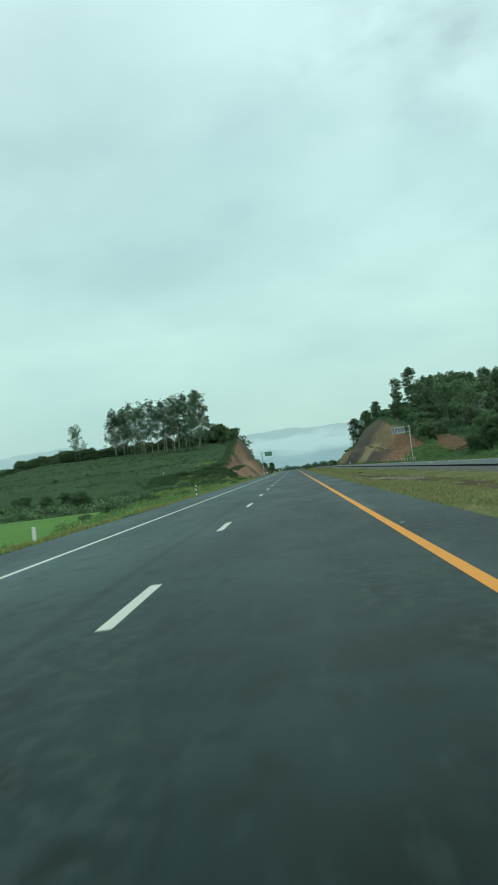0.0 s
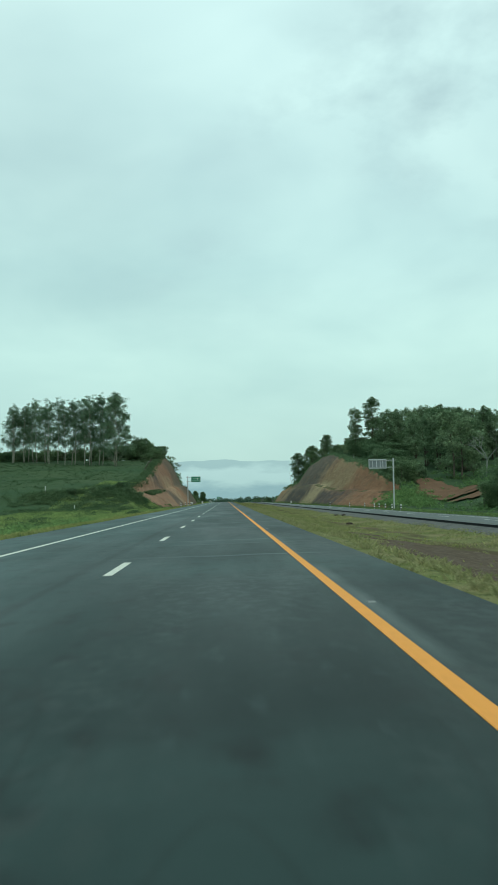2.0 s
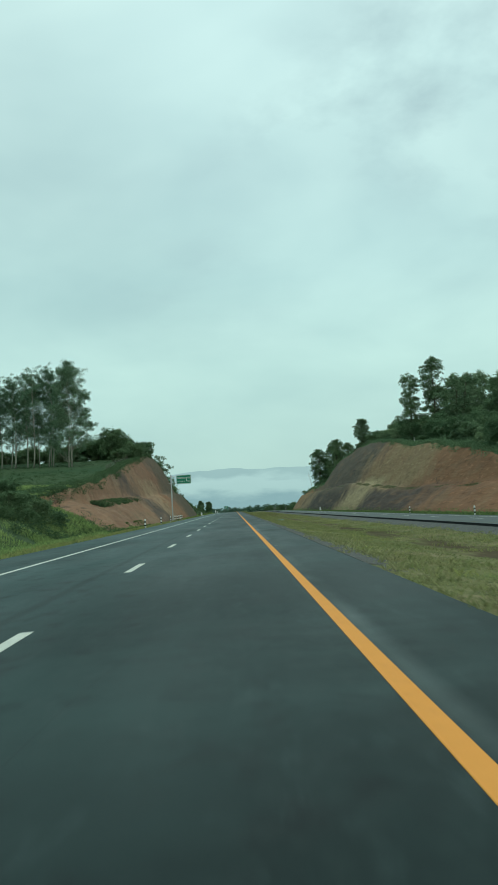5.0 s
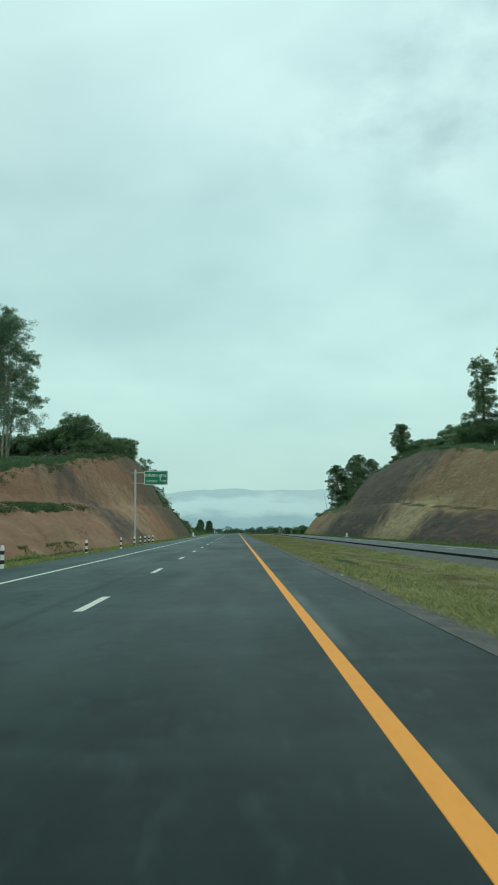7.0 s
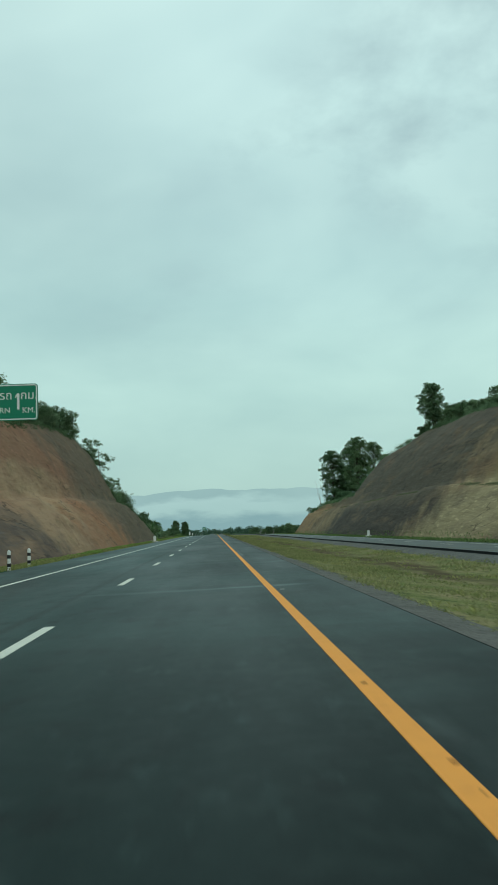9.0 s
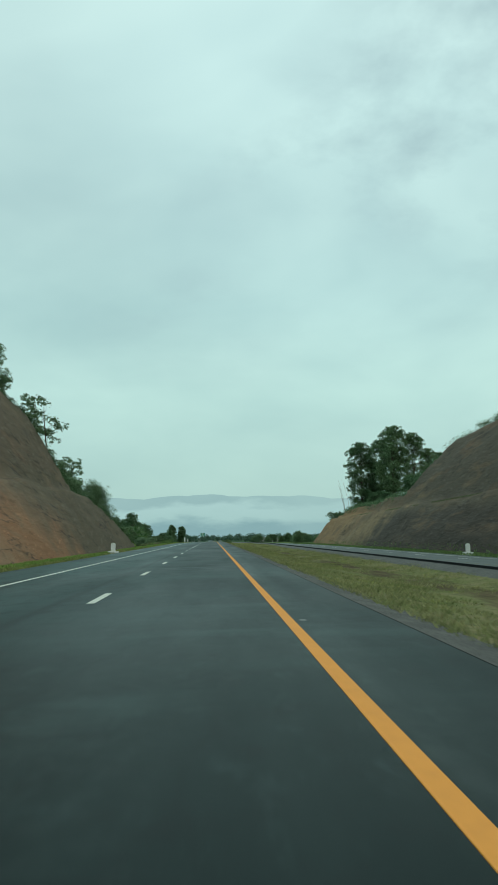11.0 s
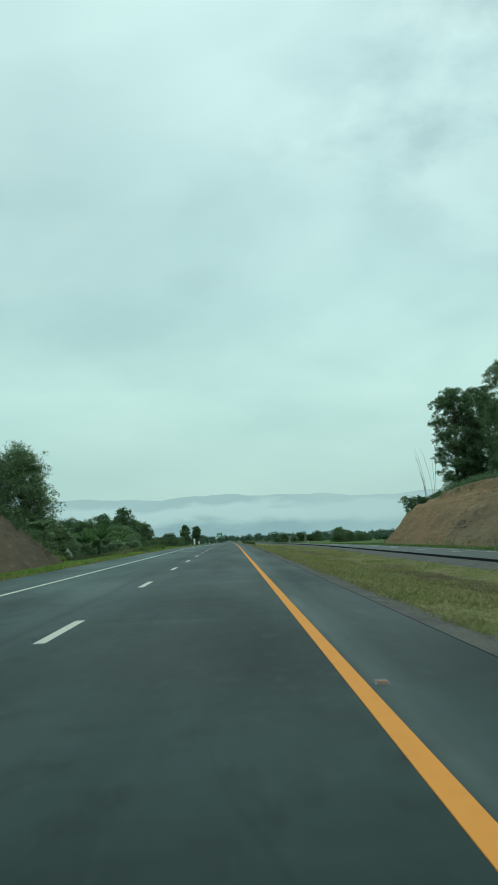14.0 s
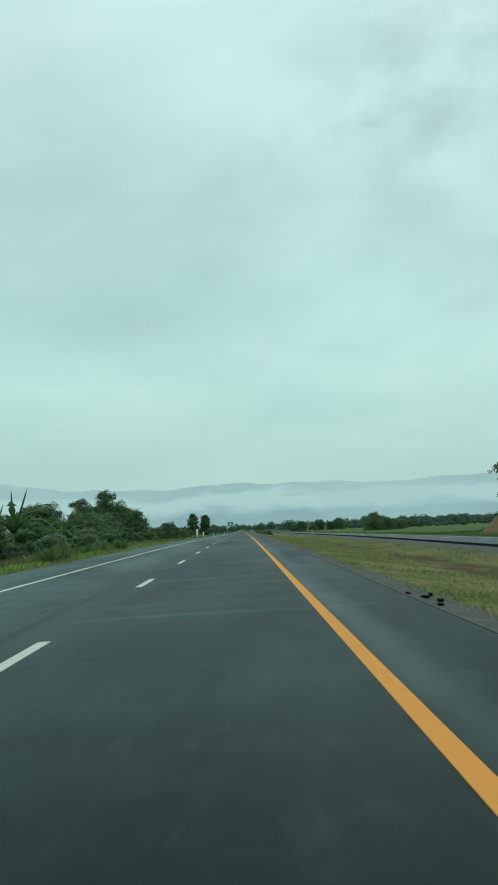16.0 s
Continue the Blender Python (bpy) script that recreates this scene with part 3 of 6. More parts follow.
def part_mesh(name, me, parent, label=""):
    ob = new(name, me)
    ob.parent = parent
    if label:
        tagged(ob, label)
    return ob


def thing(name, m, label, category, group="", kind=""):
    ob = new(name)
    ob.empty_display_size = 0.2
    ob.matrix_basis = m
    return tagged(ob, label, category, group, kind)


def box_bm(x0, y0, z0, x1, y1, z1, bevel=0.0):
    bm = bmesh.new()
    bmesh.ops.create_cube(bm, size=1, matrix=Matrix.Translation(((x0 + x1) / 2, (y0 + y1) / 2, (z0 + z1) / 2)) @ Matrix.Diagonal((x1 - x0, y1 - y0, z1 - z0, 1)))
    if bevel:
        bmesh.ops.bevel(bm, geom=bm.edges[:], offset=bevel, segments=2, affect="EDGES", profile=0.6)
    return bm


def tube(path, radii, sides=8):
    """Verts and faces of a tapering tube along a list of points."""
    v, f = [], []
    path = [Vector(p) for p in path]
    for i, p in enumerate(path):
        d = (path[min(i + 1, len(path) - 1)] - path[max(i - 1, 0)]).normalized()
        a = d.cross(Vector((0.3, 1, 0.1))).normalized()
        b = d.cross(a)
        for k in range(sides):
            w = 2 * math.pi * k / sides
            v.append(p + (math.cos(w) * a + math.sin(w) * b) * float(radii[i]))
    for i in range(len(path) - 1):
        for k in range(sides):
            f.append((i * sides + k, i * sides + (k + 1) % sides, (i + 1) * sides + (k + 1) % sides, (i + 1) * sides + k))
    n = (len(path) - 1) * sides
    f.append(tuple(range(n, n + sides)))
    f.append(tuple(range(sides - 1, -1, -1)))
    return v, f


# ---- the lie of the land ----
def smooth(a, b, x):
    t = np.clip((x - a) / (b - a), 0, 1)
    return t * t * (3 - 2 * t)


def wobble(x, y, s, seed=0.0):
    """Cheap smooth noise in -1..1."""
    x, y = x / s + seed * 1.7, y / s - seed * 2.3
    return (np.sin(x * 1.3 + 1.7 * np.sin(y * 0.9 + seed)) * np.sin(y * 1.1 + 1.3 * np.sin(x * 0.7 - seed)) + 0.5 * np.sin(2.9 * x + 1.1 * y + seed) * np.sin(2.3 * y - 1.9 * x)) / 1.5


CROSS_X = [-13.2, -11.5, -9.9, -8.85, -8.7, 2.5, 2.65, 3.3, 5.0, 7.4, 9.6, 11.1, 12.3, 12.6, 23.0, 23.3, 24.6, 26.8]
CROSS_Z = [-0.60, -0.50, -0.27, -0.235, -0.33, -0.12, -0.06, -0.08, -0.30, -0.64, -0.68, -0.56, -0.42, -0.55, -0.95, -0.70, -0.66, -0.70]
LEFT_Y = [60, 100, 150, 184, 199, 229, 259, 280, 304, 333, 354, 369, 385, 394, 399, 403, 408, 414, 421, 428, 434, 441, 450, 5000]
LEFT_Z = [-1.5, -1.4, -0.6, -0.25, 2.3, 4.6, 6.5, 8.6, 11.3, 14.3, 16.4, 17.6, 18.0, 16.5, 12.5, 9.0, 7.0, 5.5, 4.6, 3.2, 1.2, -0.6, -0.9, -0.9]
RIGHT_Y = [60, 150, 185, 196, 214, 250, 281, 308, 325, 345, 364, 390, 406, 419, 428, 436, 464, 5000]
RIGHT_Z = [-0.7, -0.7, -0.6, 0.4, 3.8, 7.7, 10.9, 12.8, 14.6, 16.2, 17.3, 18.3, 17.6, 15.6, 12.4, 8.3, 7.8, 7.6]
END_Y = [60, 466, 476, 489, 501, 509, 518, 5000]
END_Z = [40.0, 40.0, 8.2, 7.2, 5.8, 4.4, -0.9, -0.9]


def natural(x, y):
    left = np.interp(y, LEFT_Y, LEFT_Z)
    plateau = np.minimum(left, 14.6)
    left = left + (plateau - left) * smooth(-30, -46, x)
    left = left + (np.minimum(left, -0.8) - left) * smooth(-95, -190, x)
    left = left + 0.35 * wobble(x, y, 16, 3) * smooth(-0.5, 4, left)
    # paddy basin by the road, bank of scrub beside the carriageway
    basin = -1.15 * smooth(150, 122, y) * smooth(-11.5, -14.5, x)
    left = np.where(y < 155, np.minimum(left, -0.4 + basin), left)
    ye = y - np.clip(2.2 * (x - 35), 0, 60) * smooth(425, 450, y)
    right = np.minimum(np.interp(ye, RIGHT_Y, RIGHT_Z), np.interp(y - np.clip(2.6 * (x - 29), 0, 75), END_Y, END_Z))
    right = right + 0.28 * np.clip(x - 35, 0, 15) * smooth(440, 455, ye) * smooth(505, 485, ye)
    right = right + (0.10 * np.clip(x - 42, 0, 70)) * smooth(180, 330, y) * smooth(470, 420, y)
    side = 8.5 * smooth(30, 62, x) * smooth(40, 120, y) * smooth(330, 240, y) - 0.7
    right = np.maximum(right, side)
    right = right + 0.35 * wobble(x, y, 15, 5) * smooth(0, 5, right)
    return np.where(x < 6, left, right)


BENCH_L = ((200, 230, 253, 273, 289, 312, 337, 360, 392, 430), (1.6, 2.3, 2.8, 3.4, 4.0, 4.4, 5.2, 6.0, 6.7, 6.9))
BENCH_R = ((200, 227, 254, 285, 300, 320, 345, 380, 430, 600), (1.6, 2.3, 2.7, 3.0, 3.7, 4.6, 5.8, 5.9, 5.6, 5.2))


def bench_left(y):
    return np.interp(y, *BENCH_L)


def bench_right(y):
    return np.interp(y, *BENCH_R)


def cut(x, y):
    """Height of the road formation and of the two cut faces: a steep lower tier, a bench, and an upper tier that rounds over."""
    z = np.interp(x, CROSS_X, CROSS_Z)
    b, c = bench_left(y), bench_right(y)
    xl = -x
    zl = np.where(xl < 17.2, -0.6 + (np.clip(xl - 13.2, 0, 4) / 4.0) ** 0.9 * (b + 0.6), np.where(xl < 18.8, b + 0.22 * (xl - 17.2), b + 0.35 + 17.0 * (1 - np.exp(-np.clip(xl - 18.8, 0, 40) / 5.0)) + 0.3 * np.clip(xl - 26, 0, 9)))
    zr = np.where(x < 30.6, -0.7 + (np.clip(x - 26.8, 0, 4) / 3.8) ** 0.9 * (c + 0.7), np.where(x < 32.4, c + 0.15 * (x - 30.6), c + 0.3 + 15.6 * (1 - np.exp(-np.clip(x - 32.4, 0, 60) / 5.6)) + 0.25 * np.clip(x - 42, 0, 20)))
    z = np.where(x < -13.2, zl, z)
    return np.where(x > 26.8, zr, z)


def dip(y):
    """Beyond the cuttings the road and the plain sink gently."""
    u = np.clip(np.asarray(y, float) - 450, 0, 1250)
    return -0.0055 * np.where(u < 80, u * u / 160, u - 40)


def height(x, y):
    x, y = np.asarray(x, float), np.asarray(y, float)
    n, c = natural(x, y), cut(x, y)
    inside = (x > -13.2) & (x < 26.8)
    # beside the embankment the fill slopes down to the field
    fill_l = np.where(x < -9.9, -0.27 - 0.32 * (-9.9 - x), 9)
    out = np.where(inside, c, np.minimum(n, c))
    low = (x < -9.9) & (n < out)
    out = np.where((x < -9.9) & (x > -22), np.maximum(np.minimum(out, np.where(n < -0.5, np.maximum(fill_l, n), out)), -2.5), out)
    return out + dip(y)


def gz(x, y):
    return float(height(np.array([x]), np.array([y]))[0])


def grid(name, xs, ys, zfun, material, keep=None, kind="structure", label="", category=""):
    X, Y = np.meshgrid(xs, ys)
    Z = zfun(X, Y)
    nx, ny = len(xs), len(ys)
    i, j = np.meshgrid(np.arange(nx - 1), np.arange(ny - 1))
    a = (j * nx + i).ravel()
    F = np.stack([a, a + 1, a + nx + 1, a + nx], 1)
    if keep is not None:
        K = keep(X, Y)
        k = K[:-1, :-1] | K[1:, :-1] | K[:-1, 1:] | K[1:, 1:]
        F = F[k.ravel()]
    used = np.unique(F)
    remap = np.full(nx * ny, -1); remap[used] = np.arange(len(used))
    V = np.stack([X.ravel(), Y.ravel(), Z.ravel()], 1)[used]
    me = mesh_of(name, V.tolist(), remap[F].tolist(), material, True)
    return tagged(new(name, me), label, category, kind=kind)


def spaced(*legs):
    out = []
    for a, b, s in legs:
        out += list(np.arange(a, b - 1e-6, s))
    return np.array(out + [legs[-1][1]])


def in_cut(x, y):
    return (cut(x, y) < natural(x, y)) & (((x < -13.2) & (x > -32)) | ((x > 26.8) & (x < 50))) & (y > np.where(x < 0, 223 + 4.0 * wobble(x, y, 3.0, 2), 196 + 3 * wobble(x, y, 3.0, 4))) & (y < 575)


gx = spaced((-4500, -1000, 500), (-1000, -260, 60), (-260, -80, 6), (-80, -34, 2), (-34, -9, 0.8), (-9, 2.6, 1.9), (2.6, 13, 0.5), (13, 23, 2.5), (23, 52, 0.9), (52, 120, 3), (120, 300, 12), (300, 1000, 70), (1000, 4500, 500))
gy = spaced((-400, -40, 40), (-40, 620, 1.6), (620, 1100, 8), (1100, 2000, 60), (2000, 4900, 290))
gx, gy = np.unique(gx.round(3)), np.unique(gy.round(3))
ground = grid("ground", gx, gy, lambda X, Y: height(X, Y) - 1.5 * in_cut(X, Y) + 0.06 * wobble(X, Y, 2.3, 1) * ((X < -11) | (X > 26)) * (Y < 700) + 0.03 * wobble(X, Y, 3.1, 2) * ((X > 4) & (X < 10)), GRASS, label="uneven green grassland and fields beside the highway", category="ground")


def fractal(X, Y, Z, scale, octaves=4):
    """Smooth fractal noise at many places."""
    return np.array([noise.fractal((a / scale, b / scale, c / scale), 1.0, 2.0, octaves) for a, b, c in zip(X.ravel(), Y.ravel(), Z.ravel())]).reshape(X.shape)


def cut_relief(X, Y):
    """Slumps, wash gullies running down the face, ragged ledges and blocky lumps."""
    C = cut(X, Y)
    slump = 0.55 * fractal(X, 0.6 * Y, C, 8.0, 3)
    rill = fractal(X * 0.2 + 5.0, Y + 0.4 * fractal(X, Y, C, 3.0, 2), C * 0.2, 3.2, 4)
    gully = 0.8 * np.clip(0.22 - np.abs(rill), 0, 1) * np.clip(fractal(X, Y, C, 14.0, 2), 0, 1) * 2.2
    rough = np.clip(0.55 + 1.2 * fractal(X + 40, Y, C, 17.0, 2), 0.15, 1.4)
    lumps = 0.45 * rough * fractal(X, 0.25 * Y, C, 1.6, 4)
    ledge = 0.30 * rough * np.abs(fractal(X, 0.25 * Y, C * 1.6 + 0.22 * Y, 3.4, 3))
    fade = smooth(13.2, 14.8, np.abs(np.where(X < 0, X, X - 13.6)))
    return (slump + gully + lumps - ledge) * fade


def near_cut(X, Y):
    """The cut and a bare lip round it."""
    k = in_cut(X, Y)
    for dx, dy in ((-1.1, 0), (1.1, 0), (0, -1.7), (0, 1.7)):
        k = k | in_cut(X + dx, Y + dy)
    return k


def cut_z(X, Y):
    face = np.minimum(cut(X, Y) + 0.05 - cut_relief(X, Y) * 0.75, natural(X, Y) + 0.05)
    face = face + dip(Y)
    return np.where(in_cut(X, Y), face, np.minimum(face, height(X, Y) - 0.25))


grid("cut_slope_left", np.arange(-32, -12.9, 0.28), np.arange(188, 462, 0.5), cut_z, SOIL_L, near_cut, label="steep red laterite road cutting with a grassy bench", category="slope")
grid("cut_slope_right", np.arange(26.5, 52, 0.34), np.arange(186, 560, 0.6), cut_z, SOIL_R, near_cut, label="tall brown and tan road cutting with a bench", category="slope")

# ---- carriageways ----
def slab(name, x0, z0, x1, z1, y0, y1, t, material, label, category, xn=8):
    """A paved strip with a real edge of thickness t."""
    ys = spaced((y0, 696, 8), (696, y1, 40))
    xs = np.linspace(x0, x1, xn)
    V, F = [], []
    for y in ys:
        d = float(dip(y))
        V.append((x0 - 0.05, y, z0 - t + d))
        for x in xs:
            V.append((x, y, z0 + (z1 - z0) * (x - x0) / (x1 - x0) + d))
        V.append((x1 + 0.05, y, z1 - t + d))
    w = len(xs) + 2
    for j in range(len(ys) - 1):
        for i in range(w - 1):
            F.append((j * w + i, j * w + i + 1, (j + 1) * w + i + 1, (j + 1) * w + i))
    F.append(tuple(range(w - 1, -1, -1)))
    F.append(tuple((len(ys) - 1) * w + i for i in range(w)))
    return tagged(new(name, mesh_of(name, V, F, material)), label, category, kind="structure")


def rz_left(x):
    return 0.02 * x


def rz_right(x):
    return -0.15 - 0.0435 * (x - 12.4)


ROAD_END = 2600
# Near-black bitumen; the shade along the slab edge is put into the colour.
BITUMEN_AND_SHADE = surface("raw_bitumen_and_shade", (0.006, 0.007, 0.007), (0.014, 0.016, 0.016), 3.0, (0.004, 0.004, 0.004), 14.0, 0.85, 0.6, 25.0, 0.02, spec=0.05)
slab("road", -8.75, rz_left(-8.75), 2.65, rz_left(2.65), -80, ROAD_END, 0.10, ASPHALT, "dark asphalt carriageway with damp and pale patches", "road")
slab("opposite_road", 12.4, rz_right(12.4), 23.2, rz_right(23.2), -80, ROAD_END, 0.17, PALE_ASPHALT, "grey asphalt carriageway of the opposite direction", "road")
slab("shoulder_gravel", 2.60, 0.030, 3.34, -0.045, 152, ROAD_END, 0.12, GRAVEL, "strip of loose grey gravel along the asphalt", "gravel", 4)
# Dark strips carry the painted shade of both asphalt edges.
slab("road_edge", 2.645, rz_left(2.645) + 0.004, 2.695, 0.022, 152, ROAD_END, 0.03, BITUMEN_AND_SHADE, "dark raw edge of the asphalt beside the gravel, edge shade painted in", "road", 2)
slab("opposite_road_edge", 12.335, -0.24, 12.39, -0.146, -80, ROAD_END, 0.03, BITUMEN_AND_SHADE, "dark raw edge of the opposite asphalt, edge shade painted in", "road", 2)
slab("shoulder_gravel_opposite", 11.35, -0.50, 12.42, -0.235, -80, ROAD_END, 0.1, GRAVEL_PALE, "bank of grey gravel under the opposite road", "gravel", 4)


def stripe(name, x, w, y0, y1, zf, material, label, kind="structure", category="road marking", group=""):
    ys = spaced((y0, 696, 8), (696, y1, 40))
    V, F = [], []
    for y in ys:
        for dx, dz in ((-w / 2 - 0.004, -0.004), (-w / 2, 0.005), (w / 2, 0.005), (w / 2 + 0.004, -0.004)):
            V.append((x + dx, y, zf(x + dx) + dz + float(dip(y))))
    for j in range(len(ys) - 1):
        for i in range(3):
            F.append((j * 4 + i, j * 4 + i + 1, j * 4 + 5 + i, j * 4 + 4 + i))
    return tagged(new(name, mesh_of(name, V, F, material)), label, category, group, kind)


DASH_X, YELLOW_X, WHITE_X, DASH_Y = -2.33, 1.182, -5.99, 10.23
stripe("edge_line_white", WHITE_X, 0.15, -80, ROAD_END, rz_left, WHITE_LINE, "solid white edge line on the asphalt")
stripe("edge_line_yellow", YELLOW_X, 0.15, -80, ROAD_END, rz_left, YELLOW_LINE, "solid orange-yellow median line on the asphalt")
stripe("opposite_edge_line_yellow", 13.3, 0.10, -80, ROAD_END, rz_right, WORN_LINE, "solid yellow line of the opposite road")
stripe("opposite_edge_line_white", 20.6, 0.15, -80, ROAD_END, rz_right, WHITE_LINE, "solid white edge line of the opposite road")


def dash_mesh(zf, x):
    bm = bmesh.new()
    pts = [(-0.075, 0), (0.075, 0), (0.075, 2.95), (-0.075, 2.95)]
    lo = [bm.verts.new((a * 1.06, b, zf(x + a) - zf(x) - 0.003)) for a, b in pts]
    hi = [bm.verts.new((a, b, zf(x + a) - zf(x) + 0.006)) for a, b in pts]
    bm.faces.new(hi)
    for i in range(4):
        bm.faces.new((lo[i], lo[(i + 1) % 4], hi[(i + 1) % 4], hi[i]))
    me = bpy.data.meshes.new("lane_dash")
    bm.to_mesh(me); bm.free()
    me.materials.append(WHITE_LINE)
    return me


for zf, dx, y0, tag in ((rz_left, DASH_X, DASH_Y - 24, "lane dashes"), (rz_right, 17.1, -12.0, "opposite lane dashes")):
    dash = dash_mesh(zf, dx)
    for k in range(120):
        ob = new("lane_dash", dash)
        y = y0 + 12 * k
        ob.matrix_basis = pose(dx, y, zf(dx) + float(dip(y)), math.degrees(math.atan(float(dip(y + 3) - dip(y)) / 3)))
        tagged(ob, "white painted lane dash on the asphalt", "road marking", tag, "structure")


STUD = surface("weathered_stud", (0.22, 0.225, 0.21), (0.30, 0.305, 0.29), 8.0, rough=0.6, bump=0.1, local=True)


# ---- road studs beside the yellow line ----
def road_stud(x, y):
    bm = bmesh.new()
    b = [bm.verts.new(p) for p in ((-0.05, -0.045, 0), (0.05, -0.045, 0), (0.05, 0.045, 0), (-0.05, 0.045, 0))]
    t = [bm.verts.new(p) for p in ((-0.04, -0.018, 0.014), (0.04, -0.018, 0.014), (0.04, 0.018, 0.014), (-0.04, 0.018, 0.014))]
    bm.faces.new(t)
    for i in range(4):
        bm.faces.new((b[i], b[(i + 1) % 4], t[(i + 1) % 4], t[i]))
    root = thing("road_stud", pose(x, y, rz_left(x)), "small grey raised road stud beside the yellow line", "road stud", "road studs")
    part("body", bm, STUD, root)
    return root


stud = road_stud(1.385, 17.4)
for k in range(1, 24):
    if k not in (8, 15, 16):
        copy_thing(stud, pose(1.385, 17.4 + 24.03 * k, rz_left(1.385) + float(dip(17.4 + 24.03 * k))))
copy_thing(stud, pose(2.43, 187.0, rz_left(2.43)))



# a broken stud with an orange reflector
broken = road_stud(1.373, 378.2)
tagged(broken, "chipped white road stud with an orange reflector strip", "road stud", "road studs")
broken.scale = (1.3, 1.6, 1.6)
part("reflector", box_bm(-0.03, -0.040, 0.006, 0.035, -0.020, 0.015), surface("orange_reflector", (0.55, 0.22, 0.08), (0.40, 0.17, 0.07), 20.0, rough=0.4, bump=0, local=True), broken, "worn orange reflector strip")


# ---- posts ----
def lathe(profile, sides=16):
    bm = bmesh.new()
    rings = [[bm.verts.new((r * math.cos(2 * math.pi * k / sides), r * math.sin(2 * math.pi * k / sides), z)) for k in range(sides)] for r, z in profile]
    for a, b in zip(rings, rings[1:]):
        for k in range(sides):
            bm.faces.new((a[k], a[(k + 1) % sides], b[(k + 1) % sides], b[k]))
    bm.faces.new(rings[-1])
    bm.faces.new(rings[0][::-1])
    return bm


def bollard(m):
    """Concrete guide bollard, white with two black bands, rounded head."""
    root = thing("bollard", m, "white concrete bollard with black bands on the grassy verge", "bollard", "bollards by the road")
    r = 0.085
    part("post", lathe([(r, -0.15), (r, 0.80), (r * 0.96, 0.86), (r * 0.75, 0.91), (r * 0.35, 0.935)]), WHITE, root)
    for z in (0.18, 0.56):
        part("band", lathe([(r + 0.003, z), (r + 0.004, z + 0.005), (r + 0.004, z + 0.155), (r + 0.003, z + 0.16)]), BLACK, root, "black painted band")
    return root


first = None
for x, ys in ((-9.25, (222.6, 241.5, 257.3, 266.3, 271.2, 275.2, 279.3, 283.4)), (24.0, (170.0, 176.2, 181.3, 186.4, 190.6, 200.0, 217.5, 248.0))):
    for y in ys:
        m = pose(x, y, gz(x, y))
        if first is None:
            first = bollard(m)
        else:
            copy_thing(first, m)


def guide_post(m, h=1.0):
    """Flat white marker post with slanting black bars."""
    root = thing("guide_post", m, "white guide post with slanting black bars at the road edge", "guide post", "guide posts")
    bm = box_bm(-0.07, -0.05, -0.2, 0.07, 0.05, h, 0.03)
    part("post", bm, WHITE, root)
    for z in (0.22, 0.62):
        bm = bmesh.new()
        v = [bm.verts.new(p) for p in ((-0.072, -0.054, z + 0.10), (0.072, -0.054, z - 0.02), (0.072, -0.054, z + 0.15), (-0.072, -0.054, z + 0.27))]
        w = [bm.verts.new(p.co + Vector((0, 0.012, 0))) for p in v]
        bm.faces.new(v)
        for i in range(4):
            bm.faces.new((v[i], w[i], w[(i + 1) % 4], v[(i + 1) % 4]))
        part("bar", bm, BLACK, root, "black painted slanting bar")
    return root


def marker_stub(m, h=0.8):
    root = thing("marker_post", m, "plain white concrete marker post in the grass", "marker post", "marker posts")
    part("post", box_bm(-0.06, -0.06, -0.2, 0.06, 0.06, h, 0.015), WHITE, root)
    return root


guide_post(pose(-9.6, 78.9, gz(-9.6, 78.9)), 1.0)
marker_stub(pose(-9.75, 31.4, gz(-9.75, 31.4)), 0.55)
marker_stub(pose(-23.3, 182.7, gz(-23.3, 182.7)), 0.95)
marker_stub(pose(-31.5, 200.3, gz(-31.5, 200.3)), 1.5)


def km_stone(m):
    """White concrete kilometre stone with a rounded head on a plinth."""
    root = thing("milestone", m, "white concrete milestone on a stepped base by the verge", "milestone", "milestones")
    part("base", box_bm(-0.40, -0.24, -0.2, 0.40, 0.24, 0.19, 0.02), WHITE, root)
    bm = bmesh.new()
    outline = [(-0.17, 0.11), (0.17, 0.11), (0.17, 0.72)] + [(0.17 * math.cos(a), 0.72 + 0.12 * math.sin(a)) for a in np.linspace(0.3, math.pi - 0.3, 7)] + [(-0.17, 0.72)]
    f = [bm.verts.new((x, -0.1, z)) for x, z in outline]
    b = [bm.verts.new((x, 0.1, z)) for x, z in outline]
    bm.faces.new(f); bm.faces.new(b[::-1])
    for i in range(len(f)):
        bm.faces.new((f[i], b[i], b[(i + 1) % len(f)], f[(i + 1) % len(f)]))
    part("stone", bm, WHITE, root)
    return root


stone = km_stone(pose(-9.17, 371.6, gz(-9.17, 371.6)))
stone.scale = (1.2, 1.2, 1.2)
copy_thing(stone, pose(24.88, 373.6, gz(24.88, 373.6))).scale = (1.2, 1.2, 1.3)


# ---- cantilever signs ----
def text_mesh(body, size, material):
    cu = bpy.data.curves.new("lettering", "FONT")
    cu.body, cu.size, cu.align_x, cu.align_y, cu.extrude = body, size, "CENTER", "CENTER", 0.004
    ob = bpy.data.objects.new("lettering", cu)
    scene.collection.objects.link(ob)
    dg = bpy.context.evaluated_depsgraph_get()
    me = bpy.data.meshes.new_from_object(ob.evaluated_get(dg))
    bpy.data.objects.remove(ob)
    me.materials.clear()
    me.materials.append(material)
    return me


